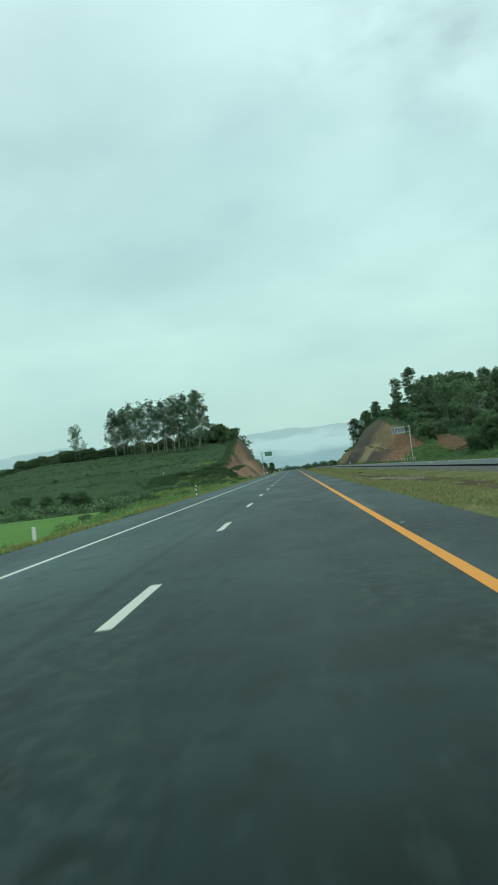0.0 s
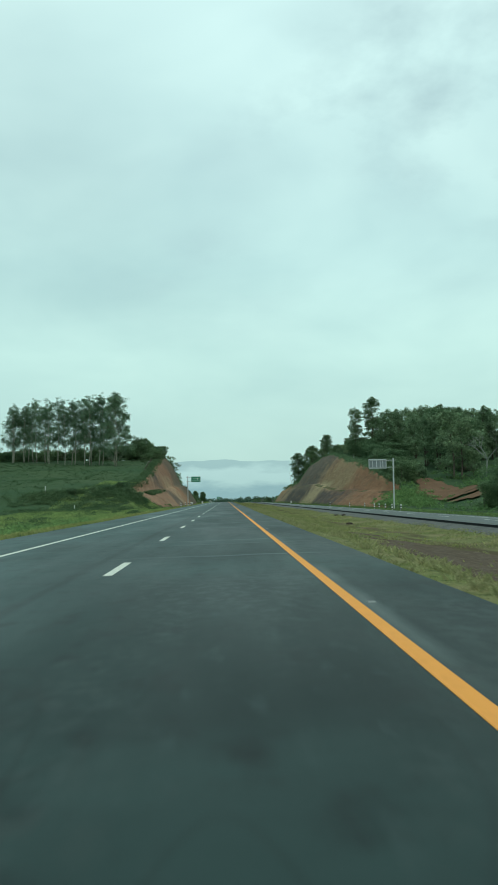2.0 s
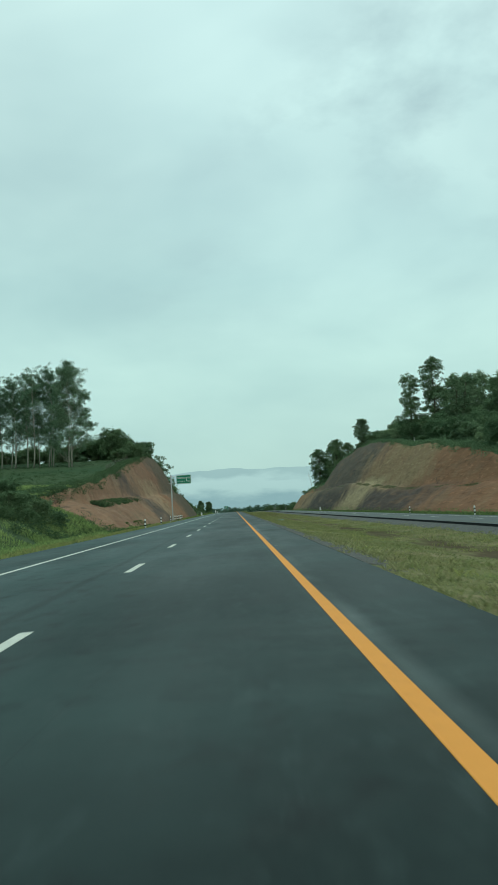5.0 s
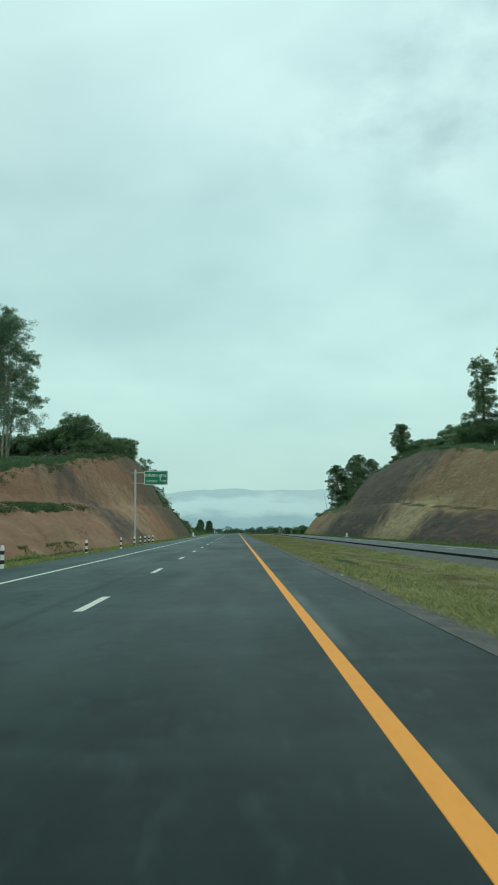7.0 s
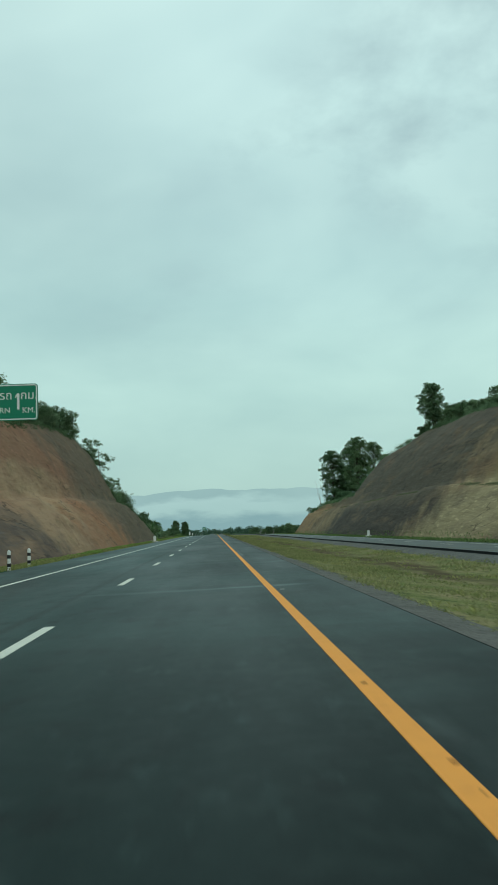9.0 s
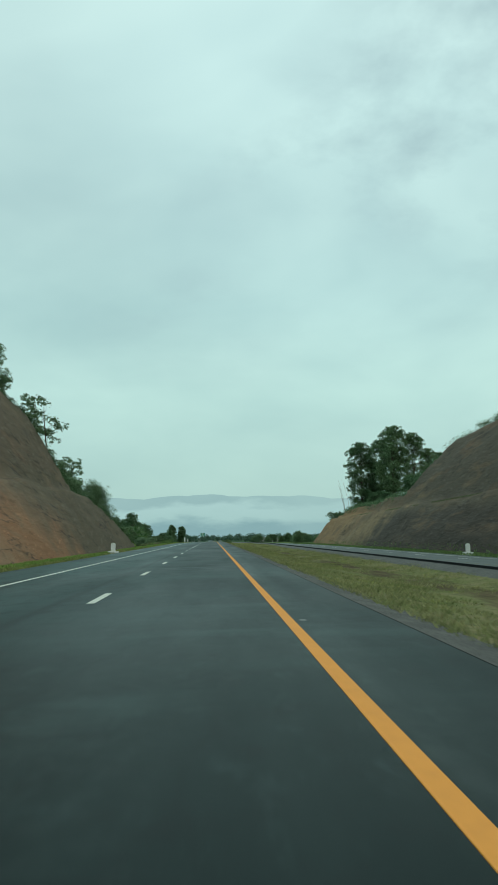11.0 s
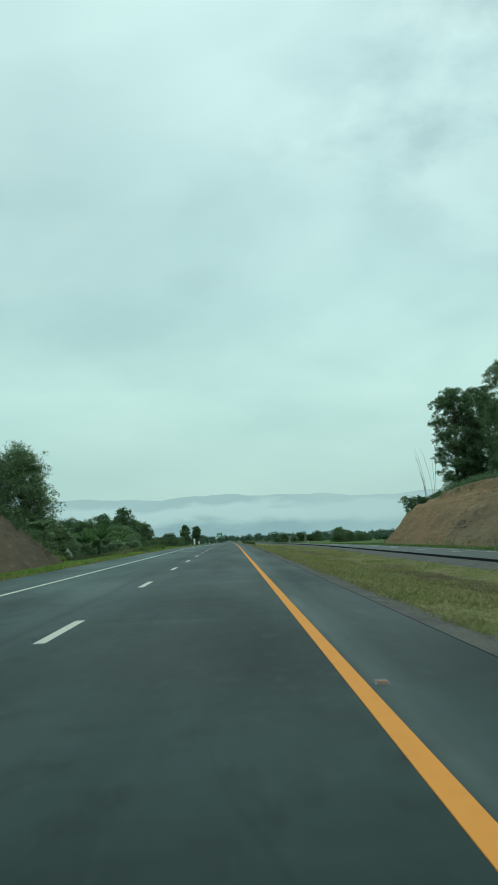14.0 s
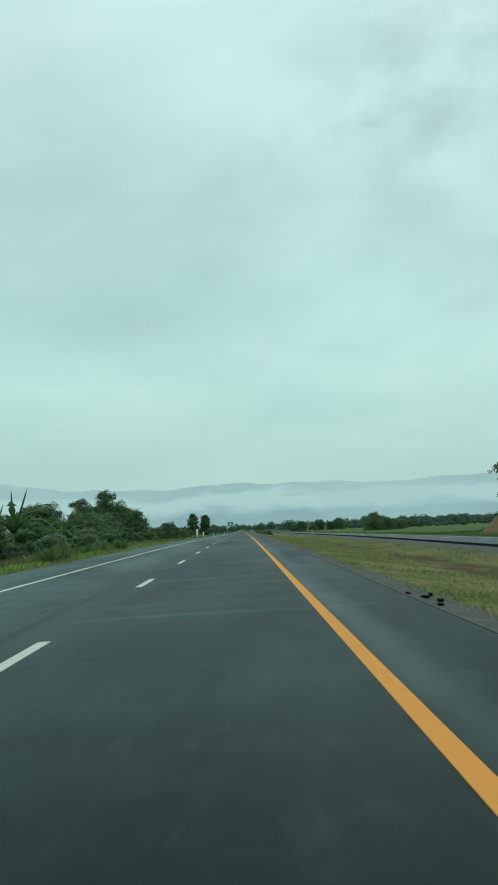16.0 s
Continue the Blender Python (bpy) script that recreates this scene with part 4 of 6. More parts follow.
def cantilever(root, h, side, gap, width, plate_h, z_mid, r=0.11):
    """Round steel mast with two paired arms reaching out to a plate."""
    part("mast", lathe([(r, -0.3), (r, h), (r * 1.02, h + 0.01), (0.02, h + 0.03)], 20), STEEL, root)
    part("base_plate", box_bm(-0.22, -0.22, 0.0, 0.22, 0.22, 0.05, 0.01), STEEL, root)
    for dz in (-plate_h * 0.36, plate_h * 0.36):
        v, f = tube([(-0.42 * side, 0, z_mid + dz), (side * (gap + width), 0, z_mid + dz)], [0.045, 0.045], 10)
        part_mesh("arm", mesh_of("arm", v, f, STEEL, True), root)
        part("clamp", box_bm(-0.15, -0.15, z_mid + dz - 0.06, 0.15, 0.15, z_mid + dz + 0.06, 0.01), STEEL, root)


def rounded_plate(w, h, r, y0, y1):
    bm = bmesh.new()
    pts = []
    for cx, cz, a0 in ((w / 2 - r, h / 2 - r, 0), (-w / 2 + r, h / 2 - r, 90), (-w / 2 + r, -h / 2 + r, 180), (w / 2 - r, -h / 2 + r, 270)):
        pts += [(cx + r * math.cos(radians(a0 + a)), cz + r * math.sin(radians(a0 + a))) for a in (0, 22.5, 45, 67.5, 90)]
    f = [bm.verts.new((x, y0, z)) for x, z in pts]
    b = [bm.verts.new((x, y1, z)) for x, z in pts]
    bm.faces.new(f[::-1]); bm.faces.new(b)
    for i in range(len(f)):
        bm.faces.new((f[i], f[(i + 1) % len(f)], b[(i + 1) % len(f)], b[i]))
    return bm


UT_Y, UT_X = 274.3, -10.17
uturn = thing("road_sign", pose(UT_X, UT_Y, gz(UT_X, UT_Y)), "green U-turn sign on a tall grey cantilever post", "road sign")
PW, PH, PZ = 2.45, 1.48, 6.64 - gz(UT_X, UT_Y)
cantilever(uturn, 7.50 - gz(UT_X, UT_Y), 1, 0.90, 0.5, PH, PZ)
pc = 0.90 + PW / 2
plate = part("plate", rounded_plate(PW, PH, 0.12, -0.05, -0.02), SIGN_GREEN, uturn, "green sign sheet with white border")
plate.location = (pc, -0.06, PZ)


def frame_ring(w, h, r, t, y):
    bm2 = bmesh.new()
    outer, inner = [], []
    for W, H, R, store in ((w, h, r, outer), (w - 2 * t, h - 2 * t, max(r - t, 0.01), inner)):
        for cx, cz, a0 in ((W / 2 - R, H / 2 - R, 0), (-W / 2 + R, H / 2 - R, 90), (-W / 2 + R, -H / 2 + R, 180), (W / 2 - R, -H / 2 + R, 270)):
            for a in (0, 22.5, 45, 67.5, 90):
                store.append((bm2.verts.new((cx + R * math.cos(radians(a0 + a)), y, cz + R * math.sin(radians(a0 + a)))), bm2.verts.new((cx + R * math.cos(radians(a0 + a)), y + 0.006, cz + R * math.sin(radians(a0 + a))))))
    n = len(outer)
    for i in range(n):
        k = (i + 1) % n
        bm2.faces.new((outer[i][0], inner[i][0], inner[k][0], outer[k][0]))
        bm2.faces.new((outer[i][0], outer[k][0], outer[k][1], outer[i][1]))
    return bm2


border = part("border", frame_ring(PW - 0.06, PH - 0.06, 0.10, 0.045, -0.058), WHITE, plate, "white sign border")
for body, size, x, z in (("กลับรถ", 0.47, -0.46, 0.26), ("U-TURN", 0.32, -0.46, -0.34), ("กม.", 0.47, 0.86, 0.26), ("KM.", 0.32, 0.86, -0.34)):
    me = text_mesh(body, size, WHITE)
    ob = part_mesh("lettering", me, plate, "white sign lettering")
    ob.matrix_basis = pose(x, -0.058, z, 90, 0, 0)

# the tall figure one, with a flag at its head
bm = bmesh.new()
outline = ((0.40, -0.30), (0.49, -0.30), (0.49, 0.36), (0.42, 0.36), (0.33, 0.25), (0.33, 0.17), (0.40, 0.22))
fig = [bm.verts.new((x, -0.064, z)) for x, z in outline]
low = [bm.verts.new((x, -0.052, z)) for x, z in outline]
bm.faces.new(fig)
for i in range(len(fig)):
    bm.faces.new((fig[i], low[i], low[(i + 1) % len(fig)], fig[(i + 1) % len(fig)]))
bmesh.ops.recalc_face_normals(bm, faces=bm.faces[:])
part("lettering", bm, WHITE, plate, "white sign lettering")

RS = thing("road_sign", pose(24.9, 179.0, gz(24.9, 179.0)), "back of a framed road sign on a grey cantilever post", "road sign")
cantilever(RS, 7.7, -1, 1.0, 2.5, 1.45, 6.9)
back = part("plate", rounded_plate(2.7, 1.45, 0.1, 0.0, 0.03), SIGN_BACK, RS, "bare grey back of the sign sheet")
back.location = (-2.35, 0.08, 6.9)
for x in (-1.28, -0.72, -0.16, 0.40, 0.80, 1.28):
    part("rib", box_bm(x - 0.04, -0.06, -0.70, x + 0.04, 0.0, 0.70, 0.005), SIGN_RIB, back, "pale steel stiffening rib")
for z in (-0.66, 0.66):
    part("rail", box_bm(-1.33, -0.09, z - 0.045, 1.33, -0.03, z + 0.045, 0.005), SIGN_RIB, back, "pale steel edge rail")

FS = thing("road_sign", pose(-10.2, 975, gz(-10.2, 975)), "distant green road sign on a grey cantilever post", "road sign")
cantilever(FS, 7.6, 1, 0.5, 0.8, 2.2, 6.3)
pl = part("plate", rounded_plate(3.4, 2.4, 0.12, -0.05, -0.02), SIGN_GREEN, FS, "green sign sheet")
pl.location = (2.2, -0.06, 6.3)
for z, w in ((0.5, 1.9), (-0.45, 2.3)):
    part("writing_bar", box_bm(-w / 2, -0.06, z - 0.2, w / 2, -0.05, z + 0.2), WHITE, pl, "unreadable white writing")


# ---- trees ----
def leaf_cloud(rng, centres, radii, count, size, flat=0.8, droop=0.0, reach=1.0, dome=0.0):
    """Verts and quads of many small leaf sprays round clump centres."""
    w = np.array(radii) ** 2
    pick = rng.choice(len(centres), count, p=w / w.sum())
    d = rng.normal(size=(count, 3))
    d /= np.linalg.norm(d, axis=1)[:, None]
    # most sprays sit on the lit upper shell of their clump
    up = rng.random(count) < dome
    d[up, 2] = np.abs(d[up, 2])
    rad = np.array(radii)[pick] * (0.25 + reach * rng.random(count) ** (0.75 - 0.35 * dome))
    c = np.array(centres)[pick] + d * rad[:, None] * np.array((1, 1, flat))
    c[:, 2] -= droop * rng.random(count)
    u = rng.normal(size=(count, 3)); u[:, 2] *= 0.6; u /= np.linalg.norm(u, axis=1)[:, None]
    # sprays face mostly outwards and up
    nrm = d * 0.7 + np.array((0, 0, 0.85)) + 0.6 * rng.normal(size=(count, 3))
    v = np.cross(nrm, u); v /= np.linalg.norm(v, axis=1)[:, None] + 1e-9
    s = size * (0.55 + 0.9 * rng.random(count))[:, None]
    a, b = u * s, v * s * 0.55
    P = np.stack([c - a, c - 0.2 * a - b, c + a, c + 0.1 * a + b], 1).reshape(-1, 3)
    F = np.arange(count * 4).reshape(-1, 4)
    return P, F


def fast_mesh(name, P, F, material):
    me = bpy.data.meshes.new(name)
    n, k = len(F), F.shape[1]
    me.vertices.add(len(P)); me.vertices.foreach_set("co", np.asarray(P, np.float32).ravel())
    me.loops.add(n * k); me.loops.foreach_set("vertex_index", np.asarray(F, np.int32).ravel())
    me.polygons.add(n); me.polygons.foreach_set("loop_start", np.arange(0, n * k, k, dtype=np.int32))
    me.update(calc_edges=True)
    me.materials.append(material)
    return me


def tree(name, m, seed, h, crown_lo, width, clumps, leaves, leaf_size, bark, leaf, label, trunks=1, top_narrow=0.5, r0=0.18, spread=0.4, group="", flat=0.8, clump_r=None, peak=0.45):
    """Tapered trunk and limbs that reach every clump of a loose crown."""
    rng = np.random.default_rng(seed)
    root = thing(name, m, label, "tree" if "tree" in name else "bush", group)
    V, F, C, R = [], [], [], []
    for t in range(trunks):
        bx, by = (0, 0) if trunks == 1 else rng.normal(0, spread, 2)
        lean = rng.normal(0, 0.03 * h, 2)
        top = h * (0.9 if t == 0 else rng.uniform(0.75, 0.9))
        pts = [Vector((bx + lean[0] * s + 0.012 * h * math.sin(5 * s + seed), by + lean[1] * s, -0.3 + (top + 0.3) * s)) for s in np.linspace(0, 1, 8)]
        v, f = tube(pts, [r0 * (1 - 0.85 * s) + 0.015 for s in np.linspace(0, 1, 8)], 8)
        F += [tuple(i + len(V) for i in q) for q in f]; V += v
        n = max(3, int(1.1 * clumps) // trunks)
        for k in range(n):
            s = (k + rng.random()) / n
            z = h * (crown_lo + (0.96 - crown_lo) * s)
            env = width * math.sqrt(max(0.04, 1 - ((s - peak) / (1.05 - peak)) ** 2)) * (1 - (1 - top_narrow) * s)
            a, q = rng.uniform(0, 2 * math.pi), env * (0.15 + 0.85 * rng.random() ** 0.5)
            i = min(7, z / top * 7)
            p0 = pts[int(max(0, i - 1.0))].lerp(pts[min(7, int(max(0, i - 1.0)) + 1)], 0.5)
            c = Vector((p0.x + q * math.cos(a), p0.y + q * math.sin(a), z))
            mid = p0.lerp(c, 0.55) + Vector((0, 0, -0.04 * h * rng.random()))
            rl = max(0.02, r0 * 0.34 * (1 - 0.6 * s))
            v, f = tube([p0, mid, c], [rl, rl * 0.6, rl * 0.2], 5)
            F += [tuple(i2 + len(V) for i2 in q2) for q2 in f]; V += v
            C.append(tuple(c)); R.append((clump_r or 0.34 * width) * rng.choice((0.6, 0.8, 1.0, 1.25)) * rng.uniform(0.85, 1.15))
    part_mesh("trunk", mesh_of("trunk", V, F, bark, True), root)
    # every clump is a loose handful of tufts at the ends of its twigs
    m_t = 13
    C, R = np.repeat(np.array(C), m_t, 0), np.repeat(np.array(R), m_t)
    d = rng.normal(size=C.shape)
    d /= np.linalg.norm(d, axis=1)[:, None]
    d[:, 2] = np.where(rng.random(len(d)) < 0.55, np.abs(d[:, 2]), d[:, 2])
    C = C + d * (R * (0.35 + 0.75 * rng.random(len(R)) ** 0.6))[:, None] * np.array((1, 1, flat))
    P, Q = leaf_cloud(rng, C, R * rng.uniform(0.20, 0.46, len(R)), int(1.5 * leaves), 0.72 * leaf_size, 0.8, dome=0.4)
    part_mesh("crown", fast_mesh("crown", P, Q, leaf), root)
    return root


def plant(proto, x, y, s=1.0, turn=0.0, sink=0.1, squash=1.0):
    ob = copy_thing(proto, pose(x, y, gz(x, y) - sink, 0, 0, turn))
    ob.scale = (s, s, s * squash)
    return ob


# ---- median turf, mud and stones ----
def strip_on_ground(name, xs, ys, lift, material, label, category, keep=None, kind="structure"):
    return grid(name, xs, ys, lambda X, Y: height(X, Y) + lift + 0.03 * wobble(X, Y, 3.1, 2) * ((X > 4) & (X < 10)), material, keep, kind, label, category)


strip_on_ground("median_turf", np.arange(3.15, 12.2, 0.45), spaced((-80, 620, 1.6), (620, 1600, 20)), 0.03, MEDIAN, "yellow-green turf of the sunken median", "turf")


strip_on_ground("median_edge_turf", np.arange(2.66, 3.4, 0.16), np.arange(-80, 154, 1.2), 0.05, MEDIAN, "turf growing up to the broken edge of the asphalt", "turf")


def mud_shape(X, Y):
    return wobble(X, Y, 3.1, 6) * 0.6 + 0.5 * wobble(X, Y, 1.1, 3) + 1.15 - ((Y - 72) / 17) ** 2 - ((X - 6.3 + 0.02 * (Y - 70)) / 1.9) ** 2


grid("mud_patch", np.arange(3.6, 9.4, 0.25), np.arange(48, 108, 0.4), lambda X, Y: height(X, Y) + 0.03 * wobble(X, Y, 3.1, 2) + np.clip(0.25 * mud_shape(X, Y), -0.12, 0.075), MUD, lambda X, Y: mud_shape(X, Y) > -0.4, "structure", "bare brown mud in the median ditch", "mud")
strip_on_ground("paddy_field", np.arange(-90, -12.5, 1.0), np.arange(22, 126, 1.0), 0.06, PADDY, "flat bright green field of young rice", "field",
                lambda X, Y: (X < -13.8 - 0.085 * np.clip(Y - 30, 0, 99) + 0.7 * wobble(X, Y, 6, 2)) & (Y < 112 - 0.25 * (X + 35) + 3 * wobble(X, Y, 9, 2)) & (X > -85))


strip_on_ground("bare_slope", np.arange(33, 54, 0.7), np.arange(172, 224, 0.7), 0.30, RED_EARTH, "bare red earth on the slope below the wood", "slope",
                lambda X, Y: (0.7 * wobble(X, Y, 3.2, 3) + 0.8 * wobble(X, Y, 8, 6) + 0.65 - ((Y - 200) / 20) ** 2 - ((X - 40.0 + 0.05 * (Y - 198)) / 4.6) ** 2 > 0) & ~in_cut(X, Y))


def slab_stone(m, seed, sx, sy, sz, material, name="rock", label="flat pale broken slab lying in the mud", category="rock", group="slabs in the median"):
    rng = random.Random(seed)
    bm = bmesh.new()
    n = 7
    lo = [bm.verts.new((sx * math.cos(2 * math.pi * k / n) * rng.uniform(0.7, 1.1), sy * math.sin(2 * math.pi * k / n) * rng.uniform(0.7, 1.1), -0.1)) for k in range(n)]
    hi = [bm.verts.new((v.co.x * 0.9, v.co.y * 0.9, sz * rng.uniform(0.6, 1.2))) for v in lo]
    bm.faces.new(hi)
    for k in range(n):
        bm.faces.new((lo[k], lo[(k + 1) % n], hi[(k + 1) % n], hi[k]))
    root = thing(name, m, label, category, group)
    part("body", bm, material, root)
    return root


PALE = surface("pale_silt", (0.28, 0.225, 0.165), (0.34, 0.285, 0.22), 1.2, (0.20, 0.15, 0.11), 5.0, 0.9, 0.6, 12, 0.04)
for k, (x, y, sx, sy, sz, rx_) in enumerate(((5.0, 60.5, 0.8, 1.3, 0.05, 0), (6.1, 63.2, 0.9, 1.2, 0.07, 3), (6.6, 59.6, 0.6, 0.9, 0.08, -4), (7.4, 62.0, 0.4, 1.0, 0.14, 6), (8.0, 60.2, 0.35, 0.7, 0.16, 4), (7.0, 65.4, 0.4, 0.8, 0.1, -4))):
    slab_stone(pose(x, y, gz(x, y) + 0.03, rx_, 3 * k, 23 * k), k, sx, sy, sz, PALE)
CLOD = surface("dark_wet_earth", (0.055, 0.042, 0.032), (0.085, 0.065, 0.048), 2.0, (0.035, 0.028, 0.022), 9.0, 0.85, 0.8, 25, 0.03)
for k, (x, y) in enumerate(((11.2, 136.5), (11.45, 138.2), (10.9, 139.6), (8.4, 114.0), (3.15, 211.7))):
    slab_stone(pose(x, y, gz(x, y) + 0.02, 0, 0, 40 * k), 20 + k, *((0.16 + 0.05 * (k % 3), 0.26 + 0.12 * (k % 2), 0.07 + 0.02 * k) if k < 4 else (0.05, 0.06, 0.05)), CLOD if k < 4 else WHITE, "clod", "small dark clod of earth in the turf" if k < 4 else "white scrap lying in the turf", "debris", "debris in the median")


# the ragged edge of the asphalt, broken off where the median was dug up
ROTTEN = surface("broken_asphalt", (0.020, 0.024, 0.023), (0.040, 0.045, 0.042), 3.0, (0.065, 0.066, 0.060), 14.0, 0.9, 0.8, 30, 0.02)
lump_rng = random.Random(311)
for k in range(60):
    y = 88 + 0.5 * k + lump_rng.uniform(-0.5, 0.5)
    x = 2.80 + lump_rng.uniform(-0.14, 0.40)
    if lump_rng.random() < 0.16 + 0.22 * math.sin(0.33 * y):
        s = lump_rng.uniform(0.025, 0.075)
        slab_stone(pose(x, y, 0.03 - 0.10 * (x - 2.6), lump_rng.uniform(-14, 14), lump_rng.uniform(-14, 14), lump_rng.uniform(0, 360)), 400 + k, s, 1.5 * s, 0.25 * s + 0.008, ROTTEN, "asphalt_lump", "dark broken lump of asphalt on the road edge", "rubble", "lumps along the broken road edge")

# flattened litter on the gravel beside the road
LITTER = surface("dirty_plastic", (0.36, 0.37, 0.35), (0.27, 0.28, 0.26), 9.0, (0.20, 0.20, 0.18), 30.0, 0.5, 0.3, 40, 0.004, local=True)
for k, (x, y, sx, sy) in enumerate(((2.59, 216.6, 0.07, 0.12), (2.75, 211.05, 0.05, 0.08), (2.85, 206.2, 0.03, 0.05))):
    slab_stone(pose(x, y, 0.055 if x < 2.65 else 0.03 - 0.10 * (x - 2.6), 0, 0, 25 * k - 70), 520 + k, sx, sy, 0.012, LITTER, "litter", "flattened piece of whitish plastic at the road edge", "litter", "litter at the road edge")

DRY_LEAF = surface("dead_leaf", (0.16, 0.075, 0.035), (0.24, 0.12, 0.05), 20.0, rough=0.8, bump=0.2, local=True)
for k, (x, y, sx, sy) in enumerate(((1.178, 247.55, 0.022, 0.045), (1.235, 245.35, 0.028, 0.05), (1.222, 244.85, 0.012, 0.02))):
    slab_stone(pose(x, y, rz_left(x) + 0.006, 0, 0, 80 - 12 * k), 560 + k, 0.6 * sx, 0.6 * sy, 0.008, DRY_LEAF, "dead_leaf", "curled brown dead leaf on the yellow line", "leaf", "leaves on the yellow line")

# rain water standing in the median
WATER = surface("standing_water", (0.030, 0.034, 0.028), (0.045, 0.046, 0.036), 2.0, rough=0.04, bump=0.05, bump_scale=6.0, dist=0.002, spec=0.5)
PX, PY = 5.05, 226.5
grid("puddle", np.arange(4.3, 5.8, 0.07), np.arange(220, 233, 0.25), lambda X, Y: 0 * X + gz(PX - 0.30, PY) + 0.035, WATER,
     lambda X, Y: ((X - PX) / 0.42) ** 2 + ((Y - PY) / 4.6) ** 2 + 0.45 * wobble(X, 0.25 * Y, 0.35, 3) < 0.8, "structure", "rain puddle reflecting the sky in the median", "puddle")

# ---- stuff that nobody could count ----
def stuff(name, P, F, material, label, category):
    return tagged(new(name, fast_mesh(name, P, F, material)), label, category, kind="stuff")


def blades(rng, x, y, h, w, lift=0.0):
    """One bent blade of grass for each place: two quads narrowing upwards."""
    n = len(x)
    z = height(x, y) + lift
    a = rng.uniform(0, 2 * math.pi, n)
    ux, uy = np.cos(a) * w / 2, np.sin(a) * w / 2
    lean = h * rng.uniform(0.25, 1.3, n) / (1 + 1.6 * h)
    lx, ly = -np.sin(a) * lean, np.cos(a) * lean
    p = lambda dx, dy, dz: np.stack([x + dx, y + dy, z + dz], 1)
    P = np.stack([p(-ux, -uy, -0.03), p(ux, uy, -0.03), p(ux * 0.6 + lx * 0.3, uy * 0.6 + ly * 0.3, h * 0.62), p(lx, ly, h)], 1).reshape(-1, 3)
    return P, np.arange(4 * n).reshape(-1, 4)


rng = np.random.default_rng(3)
# median turf, thicker near the carriageway the camera follows
n = 430000
mx_, my_ = 2.68 + 9.1 * rng.random(n) ** 1.4, rng.uniform(0, 560, n)
keepm = ((mx_ > 3.14) | (my_ < 152)) & (wobble(mx_, my_, 2.2, 4) + 0.6 * wobble(mx_, my_, 7, 8) > -0.95 + 1.2 * np.exp(-((mx_ - 8.3) / 1.3) ** 2)) & ~((np.abs(my_ - 70) < 17) & (np.abs(mx_ - 6.3) < 1.6))
mx_, my_ = mx_[keepm], my_[keepm]
P, F = blades(rng, mx_, my_, rng.uniform(0.03, 0.15, len(mx_)) * (0.8 + 0.5 * wobble(mx_, my_, 3, 2)), rng.uniform(0.012, 0.030, len(mx_)))
stuff("median_grass", P, F, BLADE, "yellowing grass of the median", "grass")
# weeds standing in the median
n = 26000
wx, wy = rng.normal(0, 0.26, n), rng.normal(0, 0.45, n)
spots = np.array([(rng.uniform(3.6, 11.2), y + rng.uniform(-3, 3)) for y in np.arange(20, 620, 0.8)])
k = rng.integers(0, len(spots), n)
P, F = blades(rng, spots[k, 0] + wx, spots[k, 1] + wy, rng.uniform(0.04, 0.15, n), rng.uniform(0.010, 0.022, n))
stuff("median_weeds", P, F, BLADE_GREEN, "taller green weeds in the median", "grass")
# verge on the near side
n = 150000
vx, vy = -8.95 - 4.8 * rng.random(n) ** 1.3, rng.uniform(5, 640, n)
keepv = ((vx > -13.1) | ~in_cut(vx, vy)) & (wobble(vx, vy, 2.0, 5) + 0.8 * wobble(vx, vy, 5.0, 2) > -0.3 + 0.5 * smooth(-10.5, -13.5, vx))
vx, vy = vx[keepv], vy[keepv]
P, F = blades(rng, vx, vy, rng.uniform(0.04, 0.20, len(vx)) * (1 + 0.5 * wobble(vx, vy, 3.0, 1)), rng.uniform(0.018, 0.045, len(vx)))
stuff("verge_grass", P, F, BLADE_GREEN, "bright green grass of the road verge", "grass")
n = 30000
vx, vy = 23.6 + 3.6 * rng.random(n), rng.uniform(60, 640, n)
P, F = blades(rng, vx, vy, rng.uniform(0.08, 0.3, n), rng.uniform(0.05, 0.12, n))
stuff("far_verge_grass", P, F, TUSSOCK, "green grass beside the opposite road", "grass")


def scrub(name, rng, x, y, r, per, size, material, label, category, flat=0.7):
    """Low clumps of leaf sprays at many places, in one mesh."""
    c = np.stack([x, y, height(x, y) + r * 0.35], 1)
    P, F = leaf_cloud(rng, c, r, per * len(x), size, flat)
    return stuff(name, P, F, material, label, category)


# low growth on the hillside left of the road, in drifts
n = 9000
sx, sy = rng.uniform(-150, -15, n), rng.uniform(120, 335, n)
k = (~in_cut(sx, sy)) & (~in_cut(sx + 2, sy)) & (sx < -13 - 0.02 * sy) & (wobble(sx, sy, 20, 2) + 0.6 * wobble(sx, sy, 7, 6) > -0.1 + 0.4 * rng.normal(size=n))
sx, sy = sx[k], sy[k]
scrub("hillside_scrub", rng, sx, sy, rng.uniform(0.25, 0.8, len(sx)), 26, 0.085, LEAF_OLIVE, "dark olive scrub covering the hillside", "scrub", 0.32)
